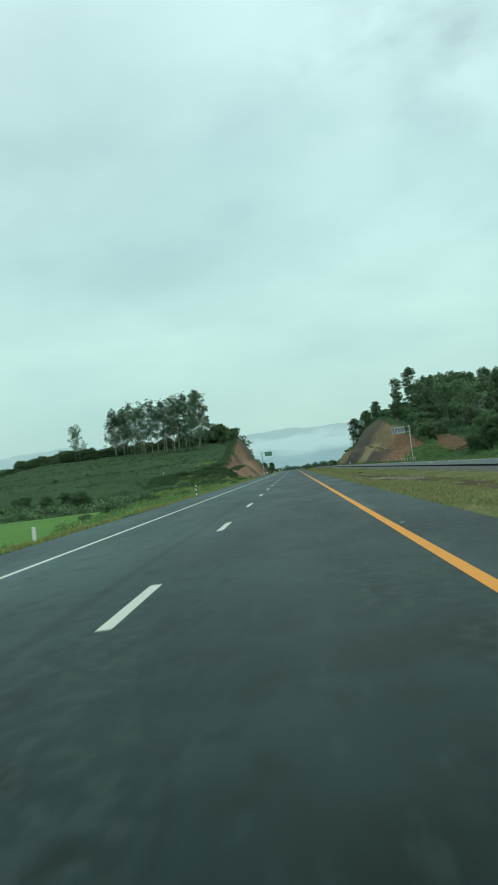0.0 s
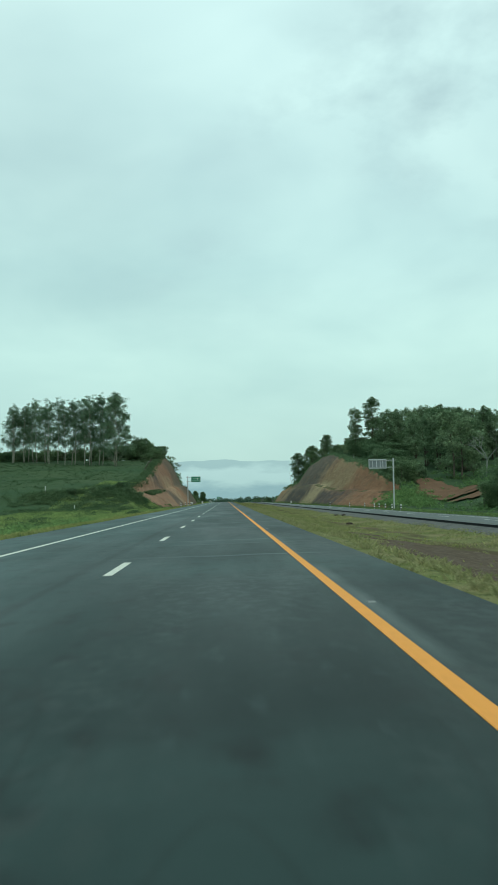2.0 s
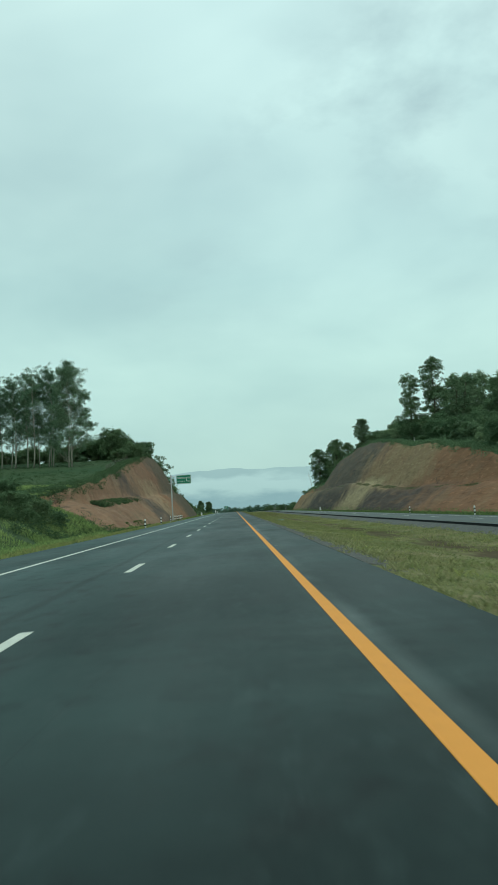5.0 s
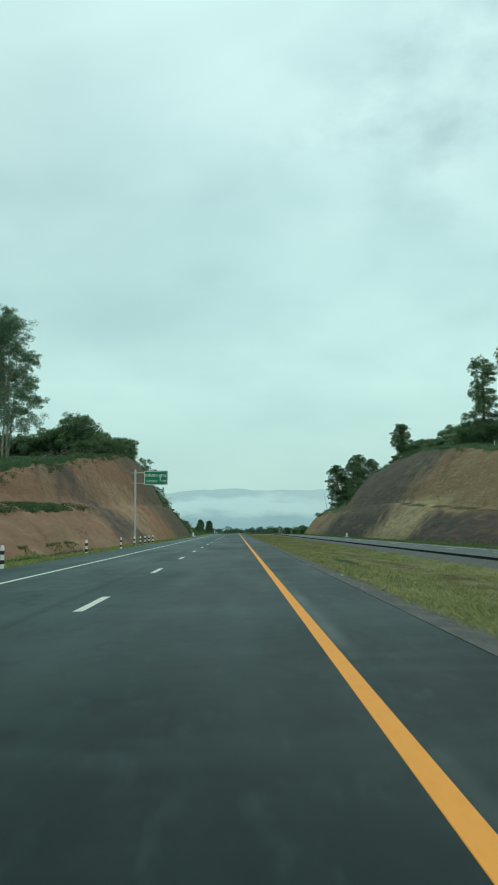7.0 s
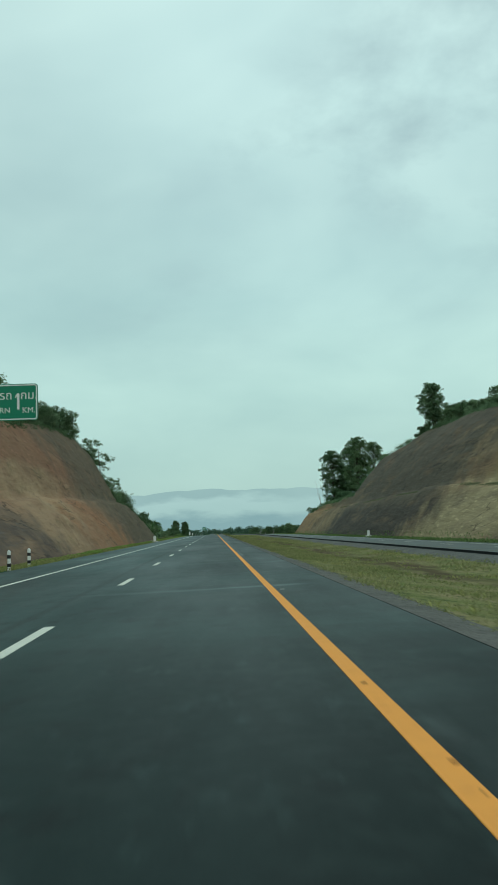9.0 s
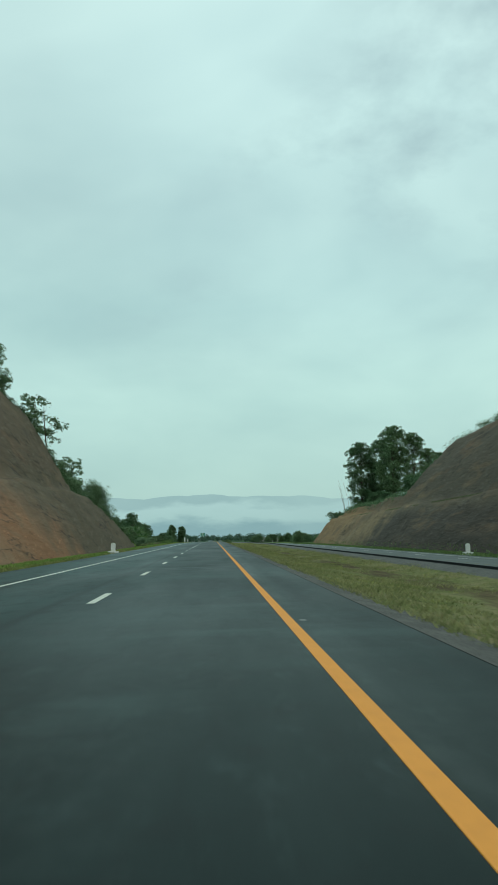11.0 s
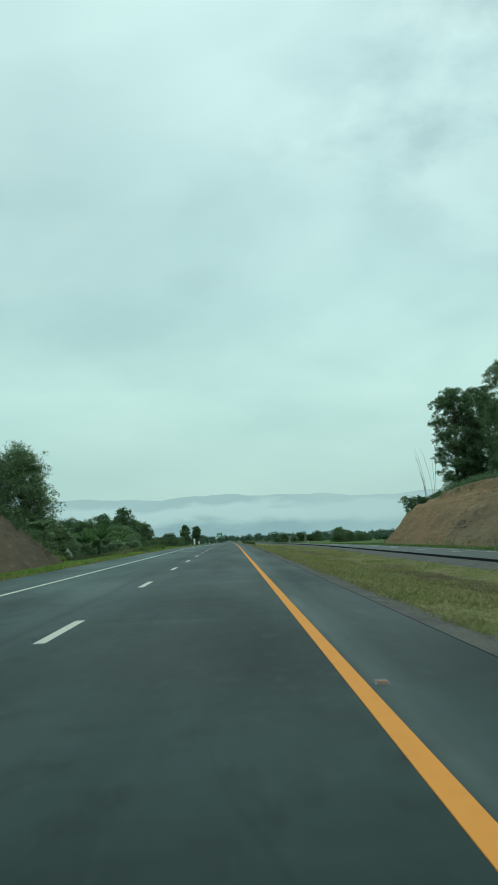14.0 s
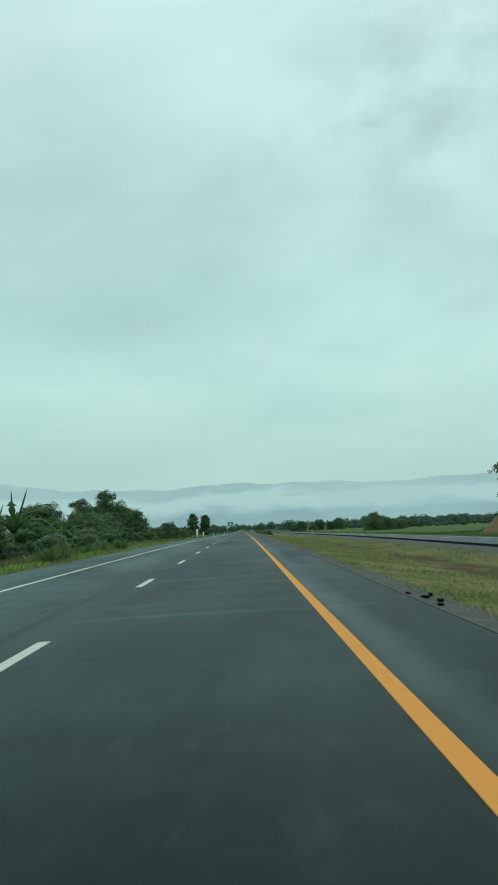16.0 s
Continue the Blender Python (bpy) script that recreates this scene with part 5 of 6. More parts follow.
# dark drifts of shrubs where the hillside meets the bank
n = 760
u = rng.random(n)
sx, sy = -16.5 - 17 * u + rng.normal(0, 0.9, n), 203 - 7 * u + rng.normal(0, 2.6, n)
k = ~in_cut(sx - 1, sy) & ~in_cut(sx + 1.5, sy) & (wobble(sx, sy, 5, 3) > -0.4)
scrub("hill_foot_shrubs", rng, sx[k], sy[k], rng.uniform(0.4, 1.0, int(k.sum())) * (1.35 - 0.5 * u[k]), 120, 0.09, LEAF_OLIVE, "dark shrubs across the foot of the hillside", "scrub", 0.7)
n = 420
u = rng.random(n)
sx, sy = -15 - 24 * u + rng.normal(0, 1.5, n), 184 + rng.normal(0, 6, n)
k = wobble(sx, sy, 4, 6) > 0.05
scrub("bank_top_shrubs", rng, sx[k], sy[k], rng.uniform(0.35, 0.8, int(k.sum())), 110, 0.08, LEAF_OLIVE, "dark shrubs scattered along the bank", "scrub", 0.6)
# rank grass on the bank next to the road
n = 190000
sx, sy = -10.2 - 18.0 * rng.random(n) ** 1.2, 20 + 226 * rng.random(n) ** 0.9
k = ~in_cut(sx, sy) & ~((sy > 205) & (sx > -12.5)) & (sx > -12.3 - 15.5 * np.clip((sy - 75) / 60, 0, 1)) & (wobble(sx, sy, 2.6, 5) + 0.7 * wobble(sx, sy, 7.0, 2) > -0.55)
sx, sy = sx[k], sy[k]
tall = np.clip(0.65 + 0.5 * wobble(sx, sy, 4.0, 9) + 0.3 * wobble(sx, sy, 1.3, 3), 0.15, 1.5)
P, F = blades(rng, sx, sy, rng.uniform(0.12, 0.46, len(sx)) * tall, rng.uniform(0.020, 0.050, len(sx)))
stuff("bank_grass", P, F, leaf_material("bank_blades", (0.230, 0.345, 0.120), (0.340, 0.420, 0.155), (0.110, 0.185, 0.075), 0.3), "rank bright green grass on the road bank", "grass")
n = 700
sx, sy = -11.5 - 17.0 * rng.random(n), rng.uniform(80, 235, n)
k = ~in_cut(sx, sy) & (sx > -12.5 - 15 * np.clip((sy - 80) / 60, 0, 1)) & (wobble(sx, sy, 9, 4) > 0.0)
sx, sy = sx[k], sy[k]
scrub("bank_scrub", rng, sx, sy, rng.uniform(0.3, 0.9, len(sx)), 130, 0.075, LEAF_OLIVE, "dark green weeds among the grass of the bank", "scrub", 0.45)
n = 500
sx, sy = rng.uniform(-14.5, -11.0, n), rng.uniform(20, 84, n)
scrub("field_edge_weeds", rng, sx, sy, rng.uniform(0.12, 0.3, n), 16, 0.12, LEAF_BRIGHT, "green weeds between road and rice field", "scrub")
# tangle at the foot of the hill behind the paddy
n = 600
sx, sy = rng.uniform(-130, -24, n), rng.normal(133, 8, n)
scrub("foot_of_hill_scrub", rng, sx, sy, rng.uniform(0.5, 1.2, n), 40, 0.3, LEAF_DARK, "dark tangled scrub along the foot of the hill", "scrub")
# grass and creepers on the benches and along the lips of the cuttings
n = 1300
by_ = 244 + 46 * rng.random(n)
bx_ = -16.9 - 1.5 * rng.random(n)
k = (natural(bx_, by_) > bench_left(by_) + 0.3) & ((by_ < 268) | (wobble(by_, bx_, 6, 1) > 0.2))
scrub("bench_growth_near", rng, bx_[k], by_[k], rng.uniform(0.18, 0.46, int(k.sum())), 34, 0.07, LEAF_OLIVE, "dark growth along the bench of the red cutting", "scrub")
n = 15000
by_, bx_ = 245 + 31 * rng.random(n), -16.9 - 1.9 * rng.random(n)
k = (natural(bx_, by_) > bench_left(by_) + 0.3)
by_, bx_ = by_[k], bx_[k]
P, F = blades(rng, bx_, by_, rng.uniform(0.2, 0.65, len(bx_)) * (0.8 + 0.4 * wobble(bx_, by_, 4, 2)), rng.uniform(0.02, 0.05, len(bx_)))
stuff("bench_grass_near", P, F, leaf_material("bench_blades", (0.110, 0.180, 0.085), (0.150, 0.215, 0.100), (0.080, 0.135, 0.062)), "rank green grass along the bench of the red cutting", "grass")
n = 26000
by_, bx_ = rng.uniform(215, 500, n), 30.5 + 1.9 * rng.random(n)
k = wobble(by_, bx_, 7, 3) > -0.45 - 0.4 * smooth(330, 380, by_)
by_, bx_ = by_[k], bx_[k]
P, F = blades(rng, bx_, by_, rng.uniform(0.04, 0.17, len(bx_)), rng.uniform(0.02, 0.05, len(bx_)), 0.04)
stuff("bench_grass_far", P, F, leaf_material("pale_bench_blades", (0.255, 0.275, 0.155), (0.310, 0.305, 0.190), (0.190, 0.215, 0.115)), "pale grass along the bench of the brown cutting", "grass")


def lip(side, y0, y1, n, rng):
    """Places along the upper edge of a cutting."""
    ys = rng.uniform(y0, y1, n)
    xs = np.linspace(14, 31, 400) if side < 0 else np.linspace(27, 50, 500)
    out = []
    for y in ys:
        X = side * xs if side < 0 else xs
        d = cut(X, np.full_like(X, y)) > natural(X, np.full_like(X, y))
        if d.any():
            out.append((X[np.argmax(d)] + side * rng.uniform(-0.5, 2.2), y))
    return np.array(out)


E = lip(-1, 200, 440, 1700, rng)
scrub("lip_growth_near", rng, E[:, 0], E[:, 1], rng.uniform(0.2, 0.6, len(E)), 60, 0.07, LEAF_OLIVE, "grass and creepers hanging over the red cutting", "scrub")
E = lip(1, 205, 500, 1000, rng)
scrub("lip_growth_far", rng, E[:, 0], E[:, 1], rng.uniform(0.3, 0.8, len(E)), 50, 0.10, LEAF_DARK, "dark growth along the top of the brown cutting", "scrub")
# green creepers over the near end of the brown cutting
n = 330
sx, sy = rng.normal(31.0, 2.6, n), rng.normal(200, 6, n)
sx = np.clip(sx, 27.5, 40)
scrub("creepers", rng, sx, sy, rng.uniform(0.3, 0.8, n), 40, 0.17, LEAF_CREEPER, "bright green creepers over the near end of the cutting", "scrub")
n = 1900
sx, sy = rng.uniform(30, 75, n), rng.uniform(95, 235, n)
k = ~in_cut(sx, sy) & (wobble(sx, sy, 9, 4) > -0.25) & ~((((sy - 198) / 21) ** 2 + ((sx - 40.0 + 0.05 * (sy - 198)) / 5.2) ** 2 < 0.9) & (wobble(sx, sy, 4, 1) < 0.45))
scrub("slope_scrub", rng, sx[k], sy[k], rng.uniform(0.3, 0.8, int(k.sum())), 40, 0.13, LEAF_CREEPER, "green scrub on the slope beside the opposite road", "scrub")


# loose chips along the broken edge of the asphalt
def chips(rng, x, y, z, r):
    """A small four-sided pebble at each place."""
    n = len(x)
    a = rng.uniform(0, 2 * math.pi, n)
    out = []
    for k in range(4):
        w = a + k * math.pi / 2
        out.append(np.stack([x + np.cos(w) * r, y + np.sin(w) * r * 1.2, z - 0.01], 1))
    out.append(np.stack([x + 0.3 * r * np.cos(a), y, z + r * 0.9], 1))
    P = np.stack(out, 1).reshape(-1, 3)
    base = np.arange(n)[:, None] * 5
    F = np.concatenate([base + np.array(q) for q in ((0, 1, 4), (1, 2, 4), (2, 3, 4), (3, 0, 4))])
    return P, F


n = 40000
cx, cy = 2.58 + 0.85 * rng.random(n) ** 1.1, 150 + 330 * rng.random(n)
cz = 0.03 - 0.075 * np.clip((cx - 2.6) / 0.74, 0, 1) + dip(cy)
P, F = chips(rng, cx, cy, cz, rng.uniform(0.005, 0.017, n))
CHIP = surface("gravel_chips", (0.11, 0.11, 0.105), (0.19, 0.185, 0.17), 2.0, (0.06, 0.06, 0.055), 20.0, 0.95, 0, island=0.4)
stuff("gravel_chips", P, F, CHIP, "loose grey stone chips along the asphalt edge", "gravel")

# weeds climbing the toe of the red cutting
n = 9000
sx, sy = -11.3 - 2.6 * rng.random(n) ** 0.8 - 3.5 * rng.random(n) * (rng.random(n) < 0.4), 200 + 62 * rng.random(n) ** 1.5
sx = np.where(sy > 228, np.maximum(sx, -13.9), sx)
k = wobble(sx, sy, 2.5, 3) + 0.6 * wobble(sx, sy, 6, 1) > -0.15
sx, sy = sx[k], sy[k]
P, F = blades(rng, sx, sy, rng.uniform(0.06, 0.3, len(sx)), rng.uniform(0.012, 0.03, len(sx)), 0.03)
stuff("toe_weeds", P, F, leaf_material("toe_blades", (0.130, 0.190, 0.075), (0.190, 0.230, 0.095), (0.085, 0.135, 0.055)), "green weeds climbing the toe of the red cutting", "grass")
# taller bright shrubs along the bank
n = 300
sx, sy = -11.4 - 7.0 * rng.random(n), 60 + 68 * rng.random(n) ** 1.1
scrub("bank_shrubs", rng, sx, sy, rng.uniform(0.4, 1.0, n), 260, 0.075, LEAF_CREEPER, "rank bright green shrubs on the road bank", "scrub", 0.6)
# ---- trees and bushes ----
EUC = "tall eucalyptus tree with pale trunk and airy crown"
euc = []
for k, (x, y, h, w) in enumerate(((-34.0, 312, 21.8, 4.9), (-40.0, 317, 21.8, 4.0), (-45.0, 319, 21.2, 3.8))):
    euc.append(tree("eucalyptus_tree", pose(x, y, gz(x, y)), 11 + k, h, 0.17 if k == 0 else 0.27, w, 96 if k == 0 else 52, 46000 if k == 0 else 21000, 0.14, BARK_PALE, LEAF_EUC, EUC, 3 if k == 0 else 2, 0.62, 0.14, 1.2, "eucalyptus row on the hilltop", 1.25, 1.35, 0.30))
for k, (x, y, s) in enumerate(((-49.5, 322, 0.94), (-52.5, 324, 0.90), (-56.0, 325, 0.98), (-59.5, 328, 0.88), (-62.5, 331, 0.95), (-66.5, 332, 0.90), (-42.5, 326, 0.97), (-70.5, 334, 0.84), (-68.0, 337, 0.82))):
    plant(euc[1 + k % 2], x, y, s, 47 * k)
plant(euc[2], -91, 346, 0.72, 20)

bushes = [tree("bush", pose(-27.5, 352, gz(-27.5, 352)), 41, 4.2, 0.03, 2.9, 32, 7500, 0.18, BARK, LEAF_DARK, "dark leafy bush on the hilltop", 3, 0.8, 0.06, 0.9, "", 0.85, 0.95),
          tree("bush", pose(-25.0, 366, gz(-25, 366)), 42, 3.0, 0.03, 2.2, 20, 3600, 0.19, BARK, LEAF_MID, "green leafy bush on the slope", 3, 0.8, 0.05, 0.7, "", 0.85, 0.75),
          tree("bush", pose(-15.5, 441, gz(-15.5, 441)), 43, 3.4, 0.0, 1.9, 16, 1500, 0.24, BARK, LEAF_DARK, "loose bush with thin upright shoots", 4, 0.9, 0.04, 0.6, "", 0.9, 0.55)]
round_tree = tree("broadleaf_tree", pose(-29.5, 343, gz(-29.5, 343)), 31, 6.9, 0.08, 4.1, 50, 15000, 0.19, BARK, LEAF_DARK, "dark rounded broadleaf tree above the red cutting", 2, 0.75, 0.16, 0.8, "", 0.85, 1.35)
tall_tree = tree("broadleaf_tree", pose(57.0, 331, gz(57, 331)), 32, 13.8, 0.14, 2.8, 44, 5200, 0.26, BARK, LEAF_MID, "tall ragged broadleaf tree on the hill", 1, 0.62, 0.22, 0.4, "trees of the hill wood", 0.85, 1.2)
wide_tree = tree("broadleaf_tree", pose(52, 318, gz(52, 318)), 34, 13.0, 0.15, 4.4, 44, 6200, 0.27, BARK, LEAF_MID, "spreading broadleaf tree of the hill wood", 2, 0.75, 0.2, 1.0, "trees of the hill wood", 0.85, 1.25)
dark_tree = tree("broadleaf_tree", pose(57, 300, gz(57, 300)), 35, 12.0, 0.10, 4.2, 46, 9000, 0.28, BARK, LEAF_DARK, "dense dark broadleaf tree of the hill wood", 2, 0.8, 0.2, 0.8, "trees of the hill wood", 0.85, 1.3)
big_tree = tree("broadleaf_tree", pose(48.0, 528, gz(48.0, 528)), 33, 20.0, 0.08, 4.6, 90, 30000, 0.19, BARK, LEAF_DARK, "large leafy tree above the end of the cutting", 2, 0.85, 0.25, 0.9, "trees at the end of the cutting", 0.85, 1.35)

# hilltop growth behind the eucalyptus and above the red cutting
r7 = random.Random(7)
for k in range(64):
    x = -24.5 - 1.75 * k * r7.uniform(0.95, 1.05)
    y = 352 + r7.uniform(-5, 9)
    plant(bushes[0] if k % 3 else round_tree, x, y, r7.uniform(0.95, 1.3) * (1 if k % 3 else 0.62) * (0.62 if k < 3 else 1), r7.uniform(0, 360), 0.3)
for x, y, s in ((-27.0, 333, 0.7), (-25.8, 358, 0.85), (-26.6, 374, 1.0), (-26.3, 383, 1.05), (-27.2, 392, 1.0), (-27.0, 399, 0.7), (-31, 368, 1.3), (-32, 380, 1.3), (-30, 395, 1.2)):
    plant(bushes[0], x, y, s, 31 * x, 0.3)
for x, y, s in ((-18.8, 415, 0.6), (-17.6, 423, 0.5), (-16.6, 433, 0.45)):
    plant(bushes[2], x, y, s, 57 * y, 0.25)
# below the far end of the red cutting
for x, y, s in ((-27, 420, 1.0), (-24.0, 436, 0.95), (-29.0, 440, 1.05), (-21.5, 428.5, 0.75), (-24.0, 446, 0.9), (-34, 432, 1.1), (-24, 417, 0.95), (-22.6, 411.5, 0.55), (-21.4, 417.5, 0.55), (-20.4, 424.0, 0.5)):
    plant(round_tree, x, y, s, 41 * y, 0.3)
for x, y, s in ((-22, 462, 0.9), (-26, 458, 1.2)):
    plant(bushes[0], x, y, s, 23 * y, 0.3)

end_tree = tree("broadleaf_tree", pose(-25.6, 473, gz(-25.6, 473)), 37, 13.4, 0.05, 4.2, 90, 34000, 0.15, BARK, LEAF_DARK, "large dark leafy tree where the red cutting ends", 2, 0.7, 0.25, 0.9, "", 0.85, 1.8)
plant(end_tree, -31.0, 472, 1.1, 140, 0.2)

sapling = tree("sapling_tree", pose(-22.2, 400, gz(-22.2, 400)), 51, 8.0, 0.22, 2.4, 26, 1500, 0.22, BARK, LEAF_DARK, "thin airy young tree above the cutting", 2, 0.9, 0.08, 0.7, "", 0.8, 0.75)
plant(sapling, -21.5, 420, 1.08, 70, 0.2)
plant(sapling, -26.5, 392, 0.8, 160, 0.2)
for x, y, s in ((-24.8, 398, 0.6), (-21.4, 404, 0.6), (-22.8, 409, 0.7), (-20.5, 412, 0.5)):
    plant(sapling, x, y, s, 57 * y, 0.25)
for x, y, s in ((-23.6, 397, 0.7), (-22.3, 402, 0.62), (-21.0, 406.5, 0.55), (-19.8, 418, 0.5), (-18.6, 426, 0.48)):
    plant(bushes[0], x, y, s, 61 * y, 0.3)

# belt of growth along the near side beyond the cutting
for k in range(70):
    y = 462 + 4.6 * k * r7.uniform(0.95, 1.05)
    x = -19.0 - r7.random() ** 1.3 * 24 - 0.012 * (y - 462)
    p = (bushes[0], bushes[1], round_tree, bushes[2])[r7.choice((0, 0, 1, 2, 2, 3))]
    plant(p, x, y, r7.uniform(0.6, 1.15) * (0.72 if p is round_tree else 1.0) * (0.75 if y < 490 else 1.0), r7.uniform(0, 360), 0.3)
for x, y, s in ((-35, 646, 1.45), (-30, 650, 1.2), (-41, 640, 1.3), (-33, 560, 1.0), (-27, 585, 0.85), (-38, 545, 1.05), (-45, 600, 1.2), (-52, 520, 1.2), (-60, 560, 1.3)):
    plant(round_tree, x, y, s, 17 * y, 0.3)

# the wood on the hill beside the opposite road
tree("broadleaf_tree", pose(49.3, 330, gz(49.3, 330)), 36, 18.3, 0.12, 4.0, 52, 15000, 0.18, BARK, LEAF_DARK, "tall layered tree standing over the cutting", 1, 0.75, 0.24, 0.4, "trees on the crest", 0.75, 1.3)
tree("broadleaf_tree", pose(43.2, 331, gz(43.2, 331)), 38, 15.5, 0.06, 2.7, 52, 16000, 0.165, BARK, LEAF_DARK, "narrow tall tree standing over the cutting", 1, 0.85, 0.2, 0.4, "trees on the crest", 0.8, 1.25)
tree("broadleaf_tree", pose(41.2, 391, gz(41.2, 391)), 45, 8.6, 0.24, 2.2, 64, 14000, 0.15, BARK, LEAF_MID, "lone round-headed tree on the crest of the cutting", 1, 0.85, 0.16, 0.4, "", 1.0, 0.8, 0.5)
for x, y, top in ((57.0, 332, 30.8), (63.5, 333, 31.4), (71.5, 331, 30.2), (79.0, 333, 31.0), (87.0, 330, 30.4)):
    plant(wide_tree, x, y, (top - gz(x, y)) / 13.0, 53 * x, 0.3)
for k in range(30):
    y = 296 + 3.1 * k
    x = 43.6 + r7.uniform(0, 5) + 0.02 * (y - 296)
    plant(bushes[k % 2], x, y, r7.uniform(0.85, 1.2), r7.uniform(0, 360), 0.3)
for x, y, s in ((43.5, 394, 0.95), (45.5, 388, 1.0), (43.0, 384, 0.8), (40.8, 396, 0.5)):
    plant(bushes[0], x, y, s, 29 * y, 0.4)
for k in range(26):
    y = 216 + 3.2 * k
    x = 33.5 + (y - 216) * 0.115 + r7.uniform(0.5, 5)
    plant(bushes[k % 2], x, y, r7.uniform(0.8, 1.15), r7.uniform(0, 360), 0.3)
for k in range(95):
    y = 180 + 150 * r7.random()
    x = 46 + 62 * r7.random() - 0.02 * (y - 200)
    if x < 41.5 + max(0.0, (y - 250)) * 0.055 or (180 < y < 216 and x < 57):
        continue
    z = gz(x, y)
    want = 1.24 + (0.097 if x > 0.26 * (y - 82) else 0.060) * (y - 43) * r7.uniform(0.86, 1.08) - z
    p = (tall_tree, wide_tree, dark_tree, wide_tree)[k % 4]
    if want < 6.0:
        plant(bushes[k % 2], x, y, r7.uniform(1.1, 1.4), r7.uniform(0, 360), 0.3)
        continue
    h = {tall_tree: 13.8, wide_tree: 13.0, dark_tree: 12.0}[p]
    plant(p, x, y, min(1.35, max(0.62, want / h)), r7.uniform(0, 360), 0.3)
for x, y, s in ((50.5, 331, 0.9), (56, 336, 0.9), (62, 340, 0.9)):
    plant(wide_tree, x, y, s, 61 * x, 0.3)
# bushes beside the opposite road
dense_bush = tree("bush", pose(36.5, 158, gz(36.5, 158)), 44, 6.4, 0.02, 4.0, 40, 15000, 0.17, BARK, LEAF_DARK, "tall dense dark bush beside the opposite road", 4, 0.8, 0.08, 1.2, "", 0.85, 1.3)
plant(dense_bush, 39.5, 154, 0.85, 120, 0.3)
plant(dense_bush, 52, 142, 0.95, 210, 0.3)
for x, y, s in ((34.5, 163, 0.8), (47, 150, 1.0), (41, 172, 0.7)):
    plant(bushes[0], x, y, s, 77 * x, 0.3)

# trees on the low end of the brown cutting
for x, y, top in ((47.3, 509, 29.9), (40.6, 516, 26.4), (53.4, 510, 28.4), (44.2, 519, 22.5), (50.0, 520, 25.0), (58.0, 512, 24.5), (63.0, 518, 24.0)):
    s = (top - gz(x, y)) / 20
    plant(big_tree, x, y, s, 83 * x, 0.3)
for x, y, s in ((37.0, 470, 0.6), (38.5, 485, 0.7), (36.6, 530, (8.0 - gz(36.6, 530)) / 4.2), (39.8, 533, (7.8 - gz(39.8, 533)) / 4.2), (42, 545, 1.1), (46, 549, 1.2), (44, 470, 0.9), (47, 482, 1.0)):
    plant(bushes[0], x, y, s, 91 * x, 0.3)


def bare_stalks(m, seed, h, n):
    """A few thin leafless bamboo culms leaning apart."""
    rng = random.Random(seed)
    root = thing("bamboo", m, "thin bare bamboo stalks leaning over the slope", "bamboo")
    for k in range(n):
        hh = h * rng.uniform(0.6, 1.0)
        dx, dy = rng.uniform(-0.22, 0.06) * hh, rng.uniform(-0.1, 0.1) * hh
        bx, by = rng.uniform(-1, 1), rng.uniform(-1, 1)
        v, f = tube([(bx, by, -0.2), (bx + dx * 0.3, by + dy * 0.3, hh * 0.5), (bx + dx * 0.7, by + dy * 0.7, hh * 0.85), (bx + dx, by + dy, hh)], [0.035, 0.03, 0.022, 0.01], 6)
        part_mesh("stalk", mesh_of("stalk", v, f, BARK_PALE, True), root)
    return root


bare_stalks(pose(39.0, 530, gz(39, 530)), 5, 17.8 - gz(39, 530), 7)


BARK_GREY = surface("bare_grey_bark", (0.26, 0.27, 0.25), (0.34, 0.345, 0.32), 2.0, (0.19, 0.20, 0.18), 9.0, 0.9, 0.4, 20.0, 0.01, local=True)


def bare_tree(m, seed, h):
    """Pale branching tree with hardly any leaves."""
    rng = random.Random(seed)
    root = thing("bare_tree", m, "pale leafless branching tree at the edge of the wood", "tree")
    V, F = [], []

    def limb(p, d, l, r, depth):
        q = p + d * l
        mid = p.lerp(q, 0.5) + Vector((rng.uniform(-0.08, 0.08) * l, rng.uniform(-0.08, 0.08) * l, 0))
        v, f = tube([p, mid, q], [r, r * 0.85, r * 0.65], 6)
        F.extend(tuple(i + len(V) for i in t) for t in f)
        V.extend(v)
        if depth:
            for _ in range(3 if depth > 1 else 2):
                e = (d + Vector((rng.uniform(-0.9, 0.9), rng.uniform(-0.9, 0.9), rng.uniform(-0.1, 0.5)))).normalized()
                limb(q, e, l * rng.uniform(0.55, 0.8), r * 0.6, depth - 1)

    limb(Vector((0, 0, -0.3)), Vector((0.05, 0, 1)), h * 0.36, 0.12, 4)
    part_mesh("trunk", mesh_of("trunk", V, F, BARK_GREY, True), root)
    return root


bare_tree(pose(49.5, 212, gz(49.5, 212)), 9, 10)


# ---- banana plants ----
BANANA = leaf_material("banana_leaves", (0.105, 0.190, 0.070), (0.140, 0.230, 0.085), (0.080, 0.145, 0.055))

